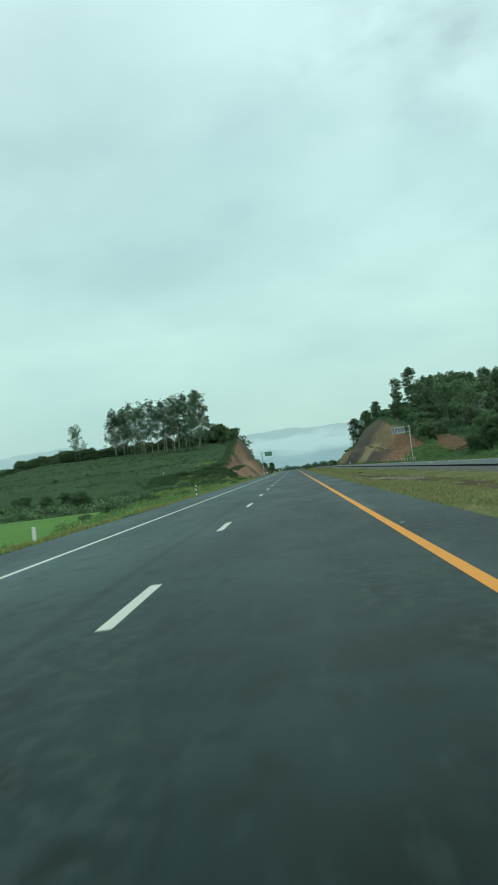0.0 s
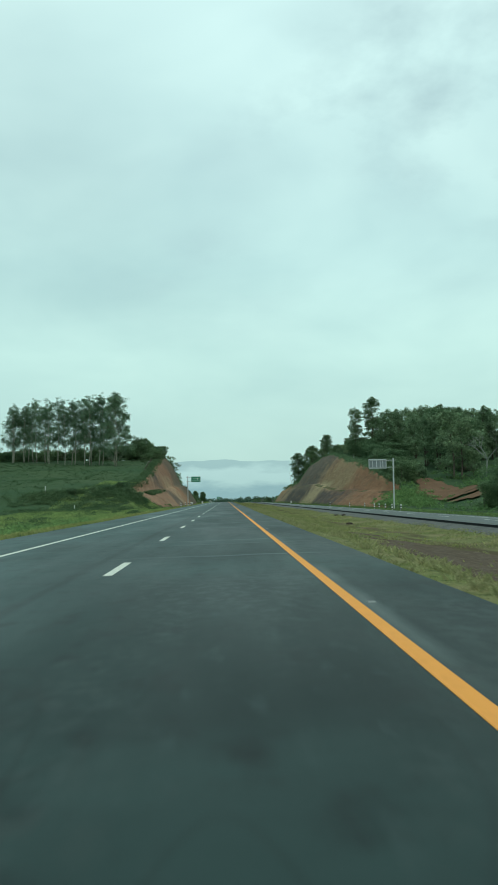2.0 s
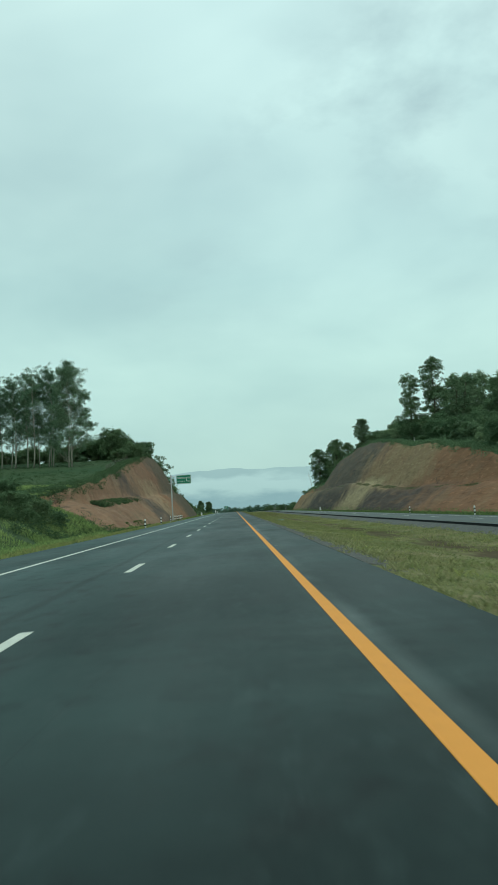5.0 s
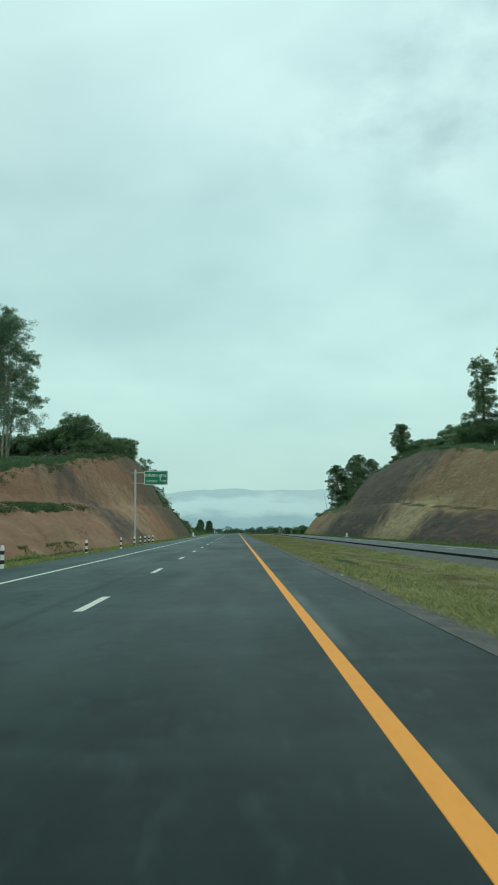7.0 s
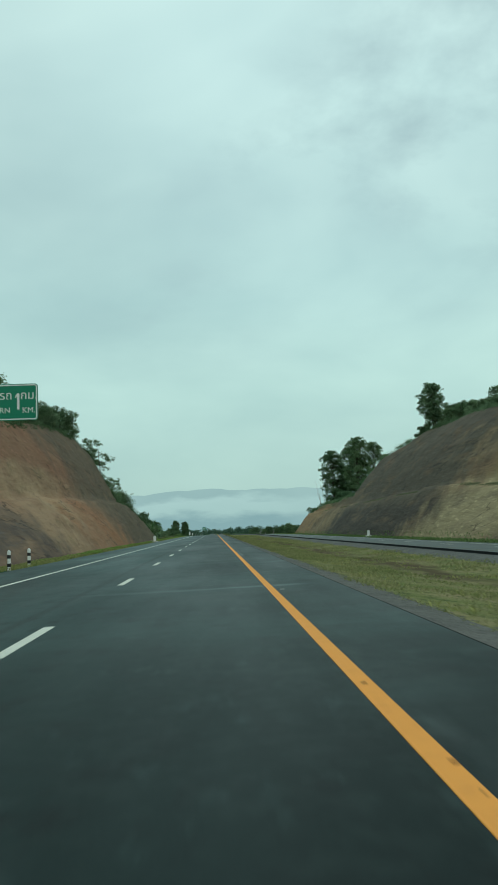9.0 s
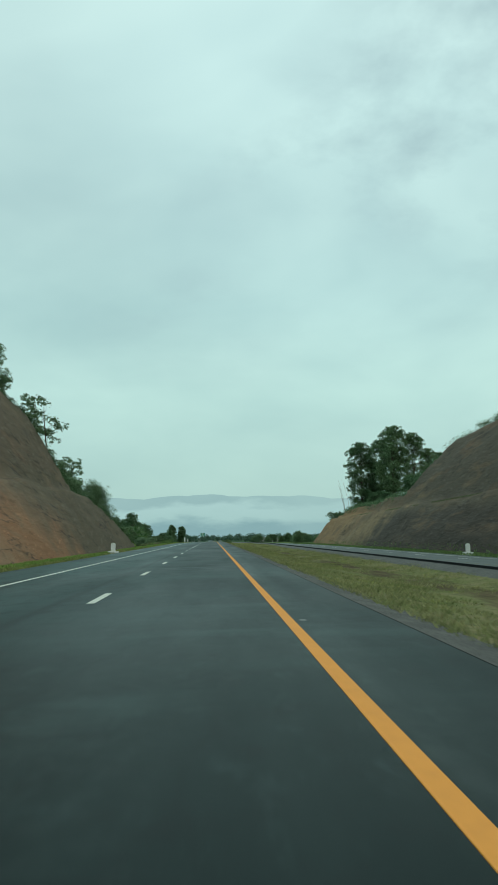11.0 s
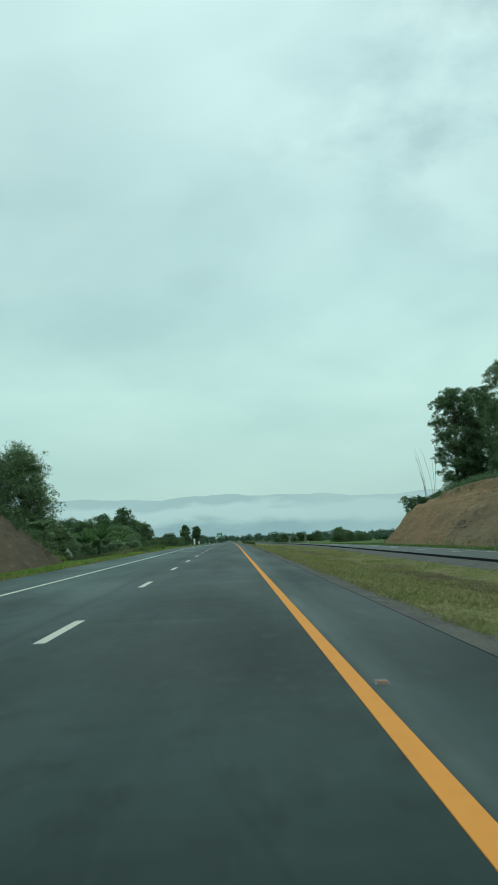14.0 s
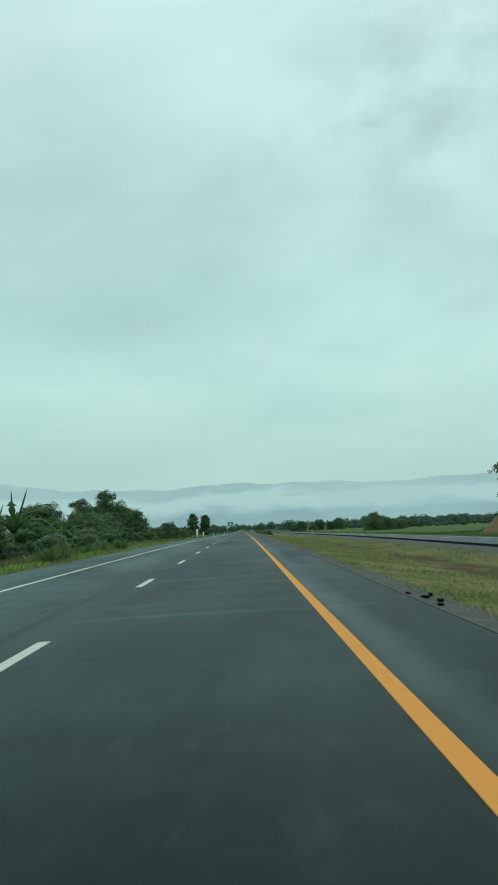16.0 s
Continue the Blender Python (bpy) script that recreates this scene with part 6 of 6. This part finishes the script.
def banana(m, seed, h, group="banana plants"):
    """Fleshy stem, long arching torn leaves, and rolled young leaves standing upright."""
    rng = random.Random(seed)
    root = thing("banana_plant", m, "banana plant with long ragged green leaves", "banana plant", group)
    v, f = tube([(0, 0, -0.2), (0.03, 0, h * 0.20), (0.05, 0.02, h * 0.40)], [0.16, 0.13, 0.08], 8)
    part_mesh("stem", mesh_of("stem", v, f, LEAF_MID, True), root)
    for k in range(14):
        a = 2.4 * k + rng.uniform(-0.3, 0.3)
        L, bend = h * rng.uniform(0.46, 0.62), rng.uniform(1.2, 2.2)
        rise = rng.uniform(0.7, 1.35)
        out, side = Vector((math.cos(a), math.sin(a), 0)), Vector((-math.sin(a), math.cos(a), 0))
        c, V, F = Vector((0.05, 0.02, h * 0.38)), [], []
        n = 13
        for i in range(n):
            s = i / (n - 1)
            t = rise - bend * s ** 1.4
            w = 0.44 * math.sin(math.pi * (0.10 + 0.88 * s)) ** 0.6 * (rng.uniform(0.35, 1.1) if 2 < i else 0.5)
            fold = Vector((0, 0, -0.45 * w))
            V += [c - side * w + fold, c.copy(), c + side * w * rng.uniform(0.75, 1.1) + fold]
            c = c + (out * math.cos(t) + Vector((0, 0, math.sin(t)))) * (L / (n - 1))
        for i in range(n - 1):
            F += [(3 * i, 3 * i + 1, 3 * i + 4, 3 * i + 3), (3 * i + 1, 3 * i + 2, 3 * i + 5, 3 * i + 4)]
        part_mesh("leaf", mesh_of("leaf", V, F, BANANA), root)
    for k in range(2):
        a, L = rng.uniform(0, 6.3), h * rng.uniform(0.55, 0.62)
        d = Vector((math.cos(a) * (0.10 + 0.25 * k), math.sin(a) * (0.10 + 0.25 * k), 1))
        p = Vector((0.05, 0.02, h * 0.36))
        v, f = tube([p, p + d * L * 0.45, p + d * L * 0.8, p + d * L], [0.05, 0.10, 0.075, 0.012], 6)
        part_mesh("young_leaf", mesh_of("young_leaf", v, f, BANANA, True), root, "rolled young leaf standing upright")
    return root


ban = banana(pose(-18.2, 489.3, gz(-18.2, 489.3) - 0.1), 1, 6.6)
ban2 = banana(pose(-24.3, 495.8, gz(-24.3, 495.8) - 0.1), 2, 5.2)
for x, y, s in ((-16.6, 486.0, 0.62), (-19.8, 484.5, 0.7), (-22.0, 488.5, 0.75), (-25.5, 489.0, 0.8), (-16.4, 495.0, 0.7), (-17.8, 501.0, 0.8), (-15.6, 508.0, 0.75)):
    plant(bushes[1], x, y, s, 29 * y, 0.3)
for k, (x, y, s) in enumerate(((-21.3, 494, 0.85), (-20.8, 501, 0.85), (-26.8, 499, 0.9), (-20.5, 520, 0.8), (-23.0, 526, 0.9), (-22, 551, 0.8), (-58, 128, 0.5), (-52, 131, 0.45), (-45, 126, 0.45), (-63, 133, 0.5), (-17.6, 505, 0.75))):
    plant((ban, ban2)[k % 2], x, y, s, 67 * k)

# bamboo standing over the belt
bamboo = tree("bamboo_clump", pose(-30.2, 612, gz(-30.2, 612)), 71, 11.6, 0.02, 3.0, 64, 17000, 0.17, BARK, LEAF_DARK, "dense dark clump of bamboo with arching tops", 5, 0.8, 0.06, 1.2, "bamboo clumps", 0.9, 1.15)
plant(bamboo, -38.2, 616, 0.9, 130, 0.2)
plant(bamboo, -26.4, 632, 0.68, 250, 0.2)

# shrubs before the near end of the red cutting
for x, y, s in ((-16.3, 204.5, 0.42), (-17.6, 201.5, 0.48), (-19.0, 204.0, 0.5), (-20.6, 201.0, 0.44), (-23.0, 199.0, 0.4), (-15.2, 208.0, 0.32), (-26.5, 198.0, 0.36), (-18.2, 208.0, 0.46)):
    plant(bushes[0], x, y, s, 47 * y, 0.25)
# dark shrubs at the field edge near the start
for x, y, s in ((-19.3, 76, 0.24), (-20.2, 79, 0.22), (-20.6, 90, 0.30), (-19.4, 93, 0.28)):
    plant(bushes[0], x, y, s, 19 * y, 0.2)
for k in range(24):
    x, y = -34 - 4.6 * k * r7.uniform(0.9, 1.1), 132 + r7.uniform(-8, 14)
    plant(bushes[0] if k % 2 else round_tree, x, y, r7.uniform(0.55, 0.95) * (1 if k % 2 else 0.5), r7.uniform(0, 360), 0.3)
for k in range(9):
    x, y = r7.uniform(-120, -50), r7.uniform(190, 290)
    if not in_cut(np.array([x + 3.0]), np.array([y]))[0]:
        plant(bushes[k % 2], x, y, r7.uniform(0.2, 0.4), r7.uniform(0, 360), 0.2)
for k in range(16):
    plant(bushes[k % 2], -98 - 5.5 * k, 345 + r7.uniform(-6, 6), r7.uniform(0.5, 0.95), r7.uniform(0, 360), 0.3)

# rusty seeding grass and bright tussocks beside the road
def tufted(rng, n, x0, x1, y0, y1, tufts, r):
    """Places gathered in loose tufts over a patch of ground."""
    cx, cy, k = rng.uniform(x0, x1, tufts), rng.uniform(y0, y1, tufts), rng.integers(0, tufts, n)
    d, a = r * rng.random(n) ** 0.7 * rng.uniform(0.5, 1.2, tufts)[k], rng.uniform(0, 2 * math.pi, n)
    return cx[k] + d * np.cos(a), cy[k] + d * np.sin(a), 1.1 - 0.6 * d / r


RUSTY = leaf_material("rusty_blades", (0.270, 0.250, 0.150), (0.330, 0.265, 0.175), (0.180, 0.215, 0.105))
tx, ty, f_ = tufted(rng, 4500, -11.8, -9.9, 460, 476, 15, 0.8)
P, F = blades(rng, tx, ty, rng.uniform(0.25, 0.95, len(tx)) * f_, rng.uniform(0.012, 0.03, len(tx)))
stuff("rusty_grass", P, F, RUSTY, "tall reddish seeding grass beside the road", "grass")
tx, ty, f_ = tufted(rng, 11000, -13.0, -9.9, 464, 494, 34, 0.9)
P, F = blades(rng, tx, ty, rng.uniform(0.3, 1.05, len(tx)) * f_, rng.uniform(0.015, 0.035, len(tx)))
stuff("green_tussocks", P, F, TUSSOCK, "rank green tussocks beside the road", "grass")
# dry tufts along the edge of the median
tx, ty, f_ = tufted(rng, 13000, 2.75, 4.4, 30, 170, 330, 0.35)
k = tx > 2.68
tx, ty, f_ = tx[k], ty[k], f_[k]
P, F = blades(rng, tx, ty, rng.uniform(0.05, 0.22, len(tx)) * f_, rng.uniform(0.006, 0.014, len(tx)))
stuff("median_edge_tufts", P, F, leaf_material("dry_tuft_blades", (0.31, 0.315, 0.145), (0.40, 0.37, 0.20), (0.22, 0.255, 0.10), 0.3), "dry pale tufts along the edge of the median", "grass")
# dull low growth between the verge and the belt
tx, ty, f_ = tufted(rng, 20000, -18.5, -13.6, 440, 482, 120, 1.2)
P, F = blades(rng, tx, ty, rng.uniform(0.15, 0.6, len(tx)) * f_, rng.uniform(0.015, 0.04, len(tx)))
stuff("dull_grass", P, F, leaf_material("dull_blades", (0.120, 0.158, 0.078), (0.165, 0.170, 0.090), (0.085, 0.125, 0.058)), "dull brownish grass behind the verge", "grass")
# tall dry grass in front of the belt
n = 34000
tx, ty = -12.6 - 3.8 * rng.random(n), rng.uniform(478, 640, n)
P, F = blades(rng, tx, ty, rng.uniform(0.3, 1.0, n) * (0.75 + 0.45 * wobble(tx, ty, 5, 3)), rng.uniform(0.03, 0.08, n))
stuff("reed_grass", P, F, leaf_material("dry_reed", (0.235, 0.275, 0.115), (0.34, 0.31, 0.17), (0.17, 0.23, 0.08)), "tall half-dry grass beside the road", "grass")

n = 110000
tx, ty = -9.3 - 5.2 * rng.random(n) ** 1.3, rng.uniform(300, 520, n)
k = ((tx > -13.0) | ~in_cut(tx, ty)) & (wobble(tx, ty, 2.6, 7) + 0.7 * wobble(tx, ty, 7, 4) > -0.1)
tx, ty = tx[k], ty[k]
n = len(tx)
P, F = blades(rng, tx, ty, rng.uniform(0.05, 0.26, n) * (1 + 0.4 * smooth(425, 440, ty)), rng.uniform(0.012, 0.032, n))
stuff("lime_grass", P, F, leaf_material("lime_blades", (0.190, 0.325, 0.080), (0.250, 0.365, 0.105), (0.140, 0.260, 0.062)), "bright lime-green grass along the verge", "grass")
BOULDER = surface("weathered_boulder", (0.27, 0.285, 0.24), (0.35, 0.35, 0.30), 1.5, (0.17, 0.19, 0.145), 6.0, 0.95, 0.6, 12.0, 0.03, local=True)
def boulder(m, seed, sx, sy, sz):
    """A weathered round stone, lumpy at two sizes and sunk in the ground."""
    bm = bmesh.new()
    bmesh.ops.create_icosphere(bm, subdivisions=4, radius=1.0)
    for v in bm.verts:
        p = v.co + Vector((seed, 0, 0))
        k = 1 + 0.30 * noise.noise(p * 1.1) + 0.10 * noise.noise(p * 3.5) + 0.03 * noise.noise(p * 9)
        v.co = Vector((v.co.x * sx * k, v.co.y * sy * k, max(-0.4, v.co.z) * sz * k + 0.35 * sz))
    for f in bm.faces:
        f.smooth = True
    root = thing("boulder", m, "rounded grey-green boulder in the grass behind the verge", "boulder")
    part("body", bm, BOULDER, root)
    return root


boulder(pose(-19.05, 468.1, gz(-19.05, 468.1), 0, 0, 30), 7.7, 0.72, 0.62, 1.05)
# crumbs of broken asphalt at the edge of the shoulder
for k, (x, y, r) in enumerate(((2.82, 436.9, 0.14), (2.95, 436.2, 0.17), (3.05, 435.6, 0.13), (2.88, 434.9, 0.11), (3.12, 436.6, 0.10))):
    slab_stone(pose(x, y, 0.01, 0, 0, 40 * k), 620 + k, 0.45 * r, 0.55 * r, 0.025, BITUMEN_AND_SHADE, "asphalt_chunk", "broken black asphalt chunk on the gravel shoulder", "asphalt chunk", "asphalt chunks")

# ---- the plain beyond ----
FIELD = surface("field_grass", (0.105, 0.165, 0.062), (0.150, 0.190, 0.075), 0.03, (0.075, 0.125, 0.048), 0.25, 0.95, 0.9, 4.0, 0.2, spec=0.04)
for name, xs in (("far_field", np.arange(29, 330, 7.0)), ("near_side_field", np.arange(-260, -16, 6.0))):
    strip_on_ground(name, xs, np.arange(548 if xs[0] > 0 else 515, 1130, 9.0), 0.10, FIELD, "pale green grazing land beyond the cuttings", "field")
bush_c = bushes[0]
for x, y, s in ((42.5, 693, 1.1), (46.8, 700, 0.95), (52, 705, 0.85), (56, 715, 0.8), (62, 760, 0.9)):
    plant(bush_c, x, y, s, 37 * y, 0.2)
for x, y, s in ((7.2, 655, 0.5), (8.6, 700, 0.45), (7.6, 742, 0.6), (6.5, 810, 0.55)):
    plant(bushes[1], x, y, s, 37 * y, 0.2)
for x, y, s in ((38.0, 664, 1.0), (41.5, 672, 0.85), (45.3, 679, 0.6), (43.0, 668, 0.7), (48.0, 676, 0.55)):
    plant(round_tree, x, y, s * 0.72, 37 * y, 0.3)
for x, y, s in ((33.0, 884, 0.75), (39.5, 890, 0.6), (43.5, 896, 0.8), (50.5, 900, 0.65), (55.0, 893, 0.9), (29.5, 898, 0.6)):
    plant(round_tree, x, y, s, 43 * y, 0.3)
twin = tree("conifer_tree", pose(-34.5, 1008, gz(-34.5, 1008)), 61, 15.0, 0.02, 3.4, 80, 6200, 0.6, BARK, LEAF_DARK, "dark narrow dense tree standing alone in the plain", 1, 0.75, 0.25, 0.4, "pair of dark trees", 0.9, 1.5)
plant(twin, -27.0, 1012, 0.93, 80, 0.2)


def woods(name, rng, n, x0, x1, y0, y1, h0, h1, per, size, material, label, edge=None):
    x, y = rng.uniform(x0, x1, n), rng.uniform(y0, y1, n)
    if edge is not None:
        k = edge(x, y); x, y = x[k], y[k]
    k = wobble(x, y, 34, 5) + 0.6 * wobble(x, y, 13, 2) > 0.0
    x, y = x[k], y[k]
    h = h0 + (h1 - h0) * rng.random(len(x)) ** 1.8
    c = np.stack([x, y, height(x, y) + h * 0.45], 1)
    P, F = leaf_cloud(rng, c, h * 0.55, per * len(x), size, 0.85, 0.0, 0.72)
    return stuff(name, P, F, material, label, "woods")


rg = np.random.default_rng(17)
off_road = lambda x, y: (x < -26) | (x > 40)
woods("far_woods", rg, 1900, -520, 560, 1150, 1500, 5, 12, 150, 0.85, LEAF_FAR_HAZE, "distant dark line of woods across the plain", off_road)
woods("far_woods_beyond", rg, 1700, -1100, 1200, 1700, 2300, 9, 17, 90, 1.7, LEAF_FAR_HAZE, "distant dark woods near the horizon")
woods("hedgerows", rg, 420, 60, 330, 760, 1100, 2, 6, 170, 0.55, LEAF_FAR_HAZE, "scattered bushes and hedges in the fields")
woods("near_side_hedges", rg, 420, -260, -36, 700, 1100, 3, 8, 180, 0.6, LEAF_FAR_HAZE, "bushes and small trees lining the fields")
woods("low_wooded_rise", rg, 640, 150, 520, 760, 1150, 3, 9, 170, 0.65, LEAF_MID, "low wooded rise behind the fields", lambda x, y: x > 120 + 0.3 * (y - 700))


# ---- small buildings in the distance ----
ROOF_DARK = surface("old_roof_sheet", (0.10, 0.095, 0.09), (0.15, 0.14, 0.13), 0.8, rough=0.7, bump=0.2, local=True)
ROOF_PALE = surface("pale_roof_sheet", (0.55, 0.57, 0.57), (0.44, 0.46, 0.46), 0.8, rough=0.6, bump=0.2, local=True)
WALL = surface("plastered_wall", (0.42, 0.40, 0.36), (0.34, 0.32, 0.29), 0.9, (0.27, 0.25, 0.22), 4.0, 0.85, 0.2, 20, 0.01, local=True)
PANE = surface("dark_window", (0.03, 0.035, 0.04), (0.05, 0.055, 0.06), 1.0, rough=0.2, bump=0, local=True)


def house(m, w, d, h, roof, label):
    root = thing("house", m, label, "house", "farm houses")
    part("wall", box_bm(-w / 2, -d / 2, -0.4, w / 2, d / 2, h), WALL, root)
    bm = bmesh.new()
    o, r = 0.7, h + w * 0.24
    a = [bm.verts.new(p) for p in ((-w / 2 - o, -d / 2 - o, h - 0.15), (w / 2 + o, -d / 2 - o, h - 0.15), (w / 2 + o, d / 2 + o, h - 0.15), (-w / 2 - o, d / 2 + o, h - 0.15))]
    t = [bm.verts.new(p) for p in ((0, -d / 2 - o, r), (0, d / 2 + o, r))]
    for q in ((a[0], t[0], t[1], a[3]), (a[1], a[2], t[1], t[0]), (a[0], a[1], t[0]), (a[2], a[3], t[1]), (a[3], a[2], a[1], a[0])):
        bm.faces.new(q)
    part("roof", bm, roof, root)
    for x in (-w * 0.28, w * 0.28):
        part("window", box_bm(x - 0.5, -d / 2 - 0.03, 1.0, x + 0.5, -d / 2 + 0.05, 2.1), PANE, root, "dark window opening")
    part("door", box_bm(-0.45, -d / 2 - 0.03, 0, 0.45, -d / 2 + 0.05, 2.0), ROOF_DARK, root, "plain dark door")
    return root


for x, y, w, d, h, roof, turn in ((36, 905, 6, 5, 2.3, ROOF_DARK, 70), (46, 918, 7, 6, 2.6, ROOF_DARK, -10), (142, 800, 9, 7, 3.2, ROOF_DARK, 35), (150, 790, 7, 6, 2.8, ROOF_PALE, -25), (66, 1440, 14, 9, 3.2, ROOF_PALE, 5), (-136, 338, 9, 7, 3.2, ROOF_DARK, 15)):
    house(pose(x, y, gz(x, y), 0, 0, turn), w, d, h, roof, "small farm house with a pale sheet roof among trees" if roof is ROOF_PALE else "small farm house with a dark pitched roof")


def tall_marker(m, h, w):
    root = thing("marker_post", m, "tall white marker board on a post by the road", "marker post", "white road markers")
    part("post", box_bm(-0.05, -0.05, -0.2, 0.05, 0.05, h - 0.3, 0.01), WHITE, root)
    part("board", box_bm(-w / 2, -0.08, h * 0.35, w / 2, -0.05, h, 0.005), WHITE, root)
    return root


tall_marker(pose(-10.9, 623, gz(-10.9, 623)), 2.4, 0.5)
tall_marker(pose(-10.2, 640, gz(-10.2, 640)), 1.5, 0.35)
marker_stub(pose(-10.0, 705, gz(-10.0, 705)), 1.1)
marker_stub(pose(-10.0, 760, gz(-10.0, 760)), 1.1)
marker_stub(pose(-10.0, 880, gz(-10.0, 880)), 1.1)
marker_stub(pose(25.0, 640, gz(25.0, 640)), 1.0)
marker_stub(pose(24.8, 720, gz(24.8, 720)), 1.0)
marker_stub(pose(40.5, 316, gz(40.5, 316)), 1.2)


# ---- fence on the hilltop ----
def fence(points, label):
    root = thing("fence", pose(0, 0, 0), label, "fence")
    pts = [Vector((x, y, gz(x, y))) for x, y in points]
    for p in pts:
        ob = part("post", box_bm(-0.04, -0.04, -0.3, 0.04, 0.04, 1.1, 0.01), BARK, root)
        ob.location = p
    for z in (0.4, 0.75, 1.1):
        v, f = [], []
        for a, b in zip(pts, pts[1:]):
            vv, ff = tube([a + Vector((0, 0, z)), b + Vector((0, 0, z))], [0.005, 0.005], 4)
            f += [tuple(i + len(v) for i in q) for q in ff]; v += vv
        part_mesh("wire", mesh_of("wire", v, f, STEEL), root)
    return root


fence([(-22.5 - 0.055 * (y - 285), y) for y in np.arange(285, 345, 4.0)], "wire fence with weathered wooden posts along the hilltop")
fence([(50 + 0.9 * k, 222 + 3.0 * k) for k in range(10)], "rough post fence at the edge of the wood")


# ---- mountains with banks of mist painted on ----
def backdrop_material(name, ridge, mist, low, top_fade, mist_top):
    m = bpy.data.materials.new(name)
    m.use_nodes = True
    nt = m.node_tree
    nt.nodes.clear()
    N, L = nt.nodes.new, nt.links.new
    # Glows by itself; mist and haze are colour bands up the ridge.
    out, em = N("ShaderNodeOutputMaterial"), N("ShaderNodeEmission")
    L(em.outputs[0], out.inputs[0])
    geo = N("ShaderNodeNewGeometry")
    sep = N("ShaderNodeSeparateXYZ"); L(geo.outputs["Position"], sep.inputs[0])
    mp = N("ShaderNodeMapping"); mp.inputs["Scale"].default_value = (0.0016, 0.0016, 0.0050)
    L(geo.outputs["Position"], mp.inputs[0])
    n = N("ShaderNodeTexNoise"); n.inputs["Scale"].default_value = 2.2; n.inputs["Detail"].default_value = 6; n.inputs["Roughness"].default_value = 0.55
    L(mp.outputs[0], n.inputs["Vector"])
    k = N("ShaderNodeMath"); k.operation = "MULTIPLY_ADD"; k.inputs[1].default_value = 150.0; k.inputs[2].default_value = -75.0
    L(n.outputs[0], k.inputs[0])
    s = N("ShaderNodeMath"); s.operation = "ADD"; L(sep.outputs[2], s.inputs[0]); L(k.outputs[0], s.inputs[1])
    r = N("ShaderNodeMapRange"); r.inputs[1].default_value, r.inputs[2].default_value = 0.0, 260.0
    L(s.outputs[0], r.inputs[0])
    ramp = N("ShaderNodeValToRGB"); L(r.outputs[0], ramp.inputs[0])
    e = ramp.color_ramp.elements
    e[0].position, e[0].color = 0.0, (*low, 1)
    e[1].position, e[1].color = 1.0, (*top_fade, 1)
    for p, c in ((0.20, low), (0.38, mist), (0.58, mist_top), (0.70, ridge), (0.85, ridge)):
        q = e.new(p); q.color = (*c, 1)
    # haze painted thinner and thicker along the ridge
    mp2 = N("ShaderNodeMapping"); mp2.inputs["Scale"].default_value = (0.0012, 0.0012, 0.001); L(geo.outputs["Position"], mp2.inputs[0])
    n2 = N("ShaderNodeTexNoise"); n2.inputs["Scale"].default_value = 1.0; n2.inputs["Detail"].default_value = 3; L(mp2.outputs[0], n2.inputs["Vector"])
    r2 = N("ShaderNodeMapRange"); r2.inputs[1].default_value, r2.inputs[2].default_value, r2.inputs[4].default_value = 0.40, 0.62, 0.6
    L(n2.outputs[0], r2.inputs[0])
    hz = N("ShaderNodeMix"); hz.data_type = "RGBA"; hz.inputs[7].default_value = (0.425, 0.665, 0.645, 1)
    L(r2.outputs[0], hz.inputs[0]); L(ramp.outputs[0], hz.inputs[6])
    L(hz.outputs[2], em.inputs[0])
    return m


def mountains(name, radius, a0, a1, base, amp, seed, material, label):
    """A ridge on a wide arc round the walk's far end."""
    V, F = [], []
    n = 260
    for i in range(n + 1):
        a = a0 + (a1 - a0) * i / n
        u = a * 22
        h = base + amp * (0.55 * math.sin(0.9 * u + seed) + 0.3 * math.sin(2.3 * u + 2 * seed) + 0.16 * math.sin(5.1 * u + seed) + 0.09 * math.sin(11.7 * u) + 0.05 * math.sin(23.3 * u + 1))
        h += 40 * math.exp(-((a + 0.30) / 0.10) ** 2)
        for t in (-0.06, 0.35, 0.7, 1.0):
            rr = radius + 260 * t
            V.append((rr * math.sin(a), 200 + rr * math.cos(a), h * t))
    for i in range(n):
        for k in range(3):
            F.append((4 * i + k, 4 * i + 4 + k, 4 * i + 5 + k, 4 * i + 1 + k))
    return tagged(new(name, mesh_of(name, V, F, material, True)), label, "mountains", kind="structure")


mountains("backdrop", 4250, -1.3, 1.3, 212, 17, 1.3, backdrop_material("painted_mist_mountains", (0.352, 0.565, 0.568), (0.445, 0.69, 0.668), (0.275, 0.475, 0.50), (0.405, 0.635, 0.62), (0.47, 0.72, 0.70)), "blue-grey mountain ridge with banks of white mist painted on")
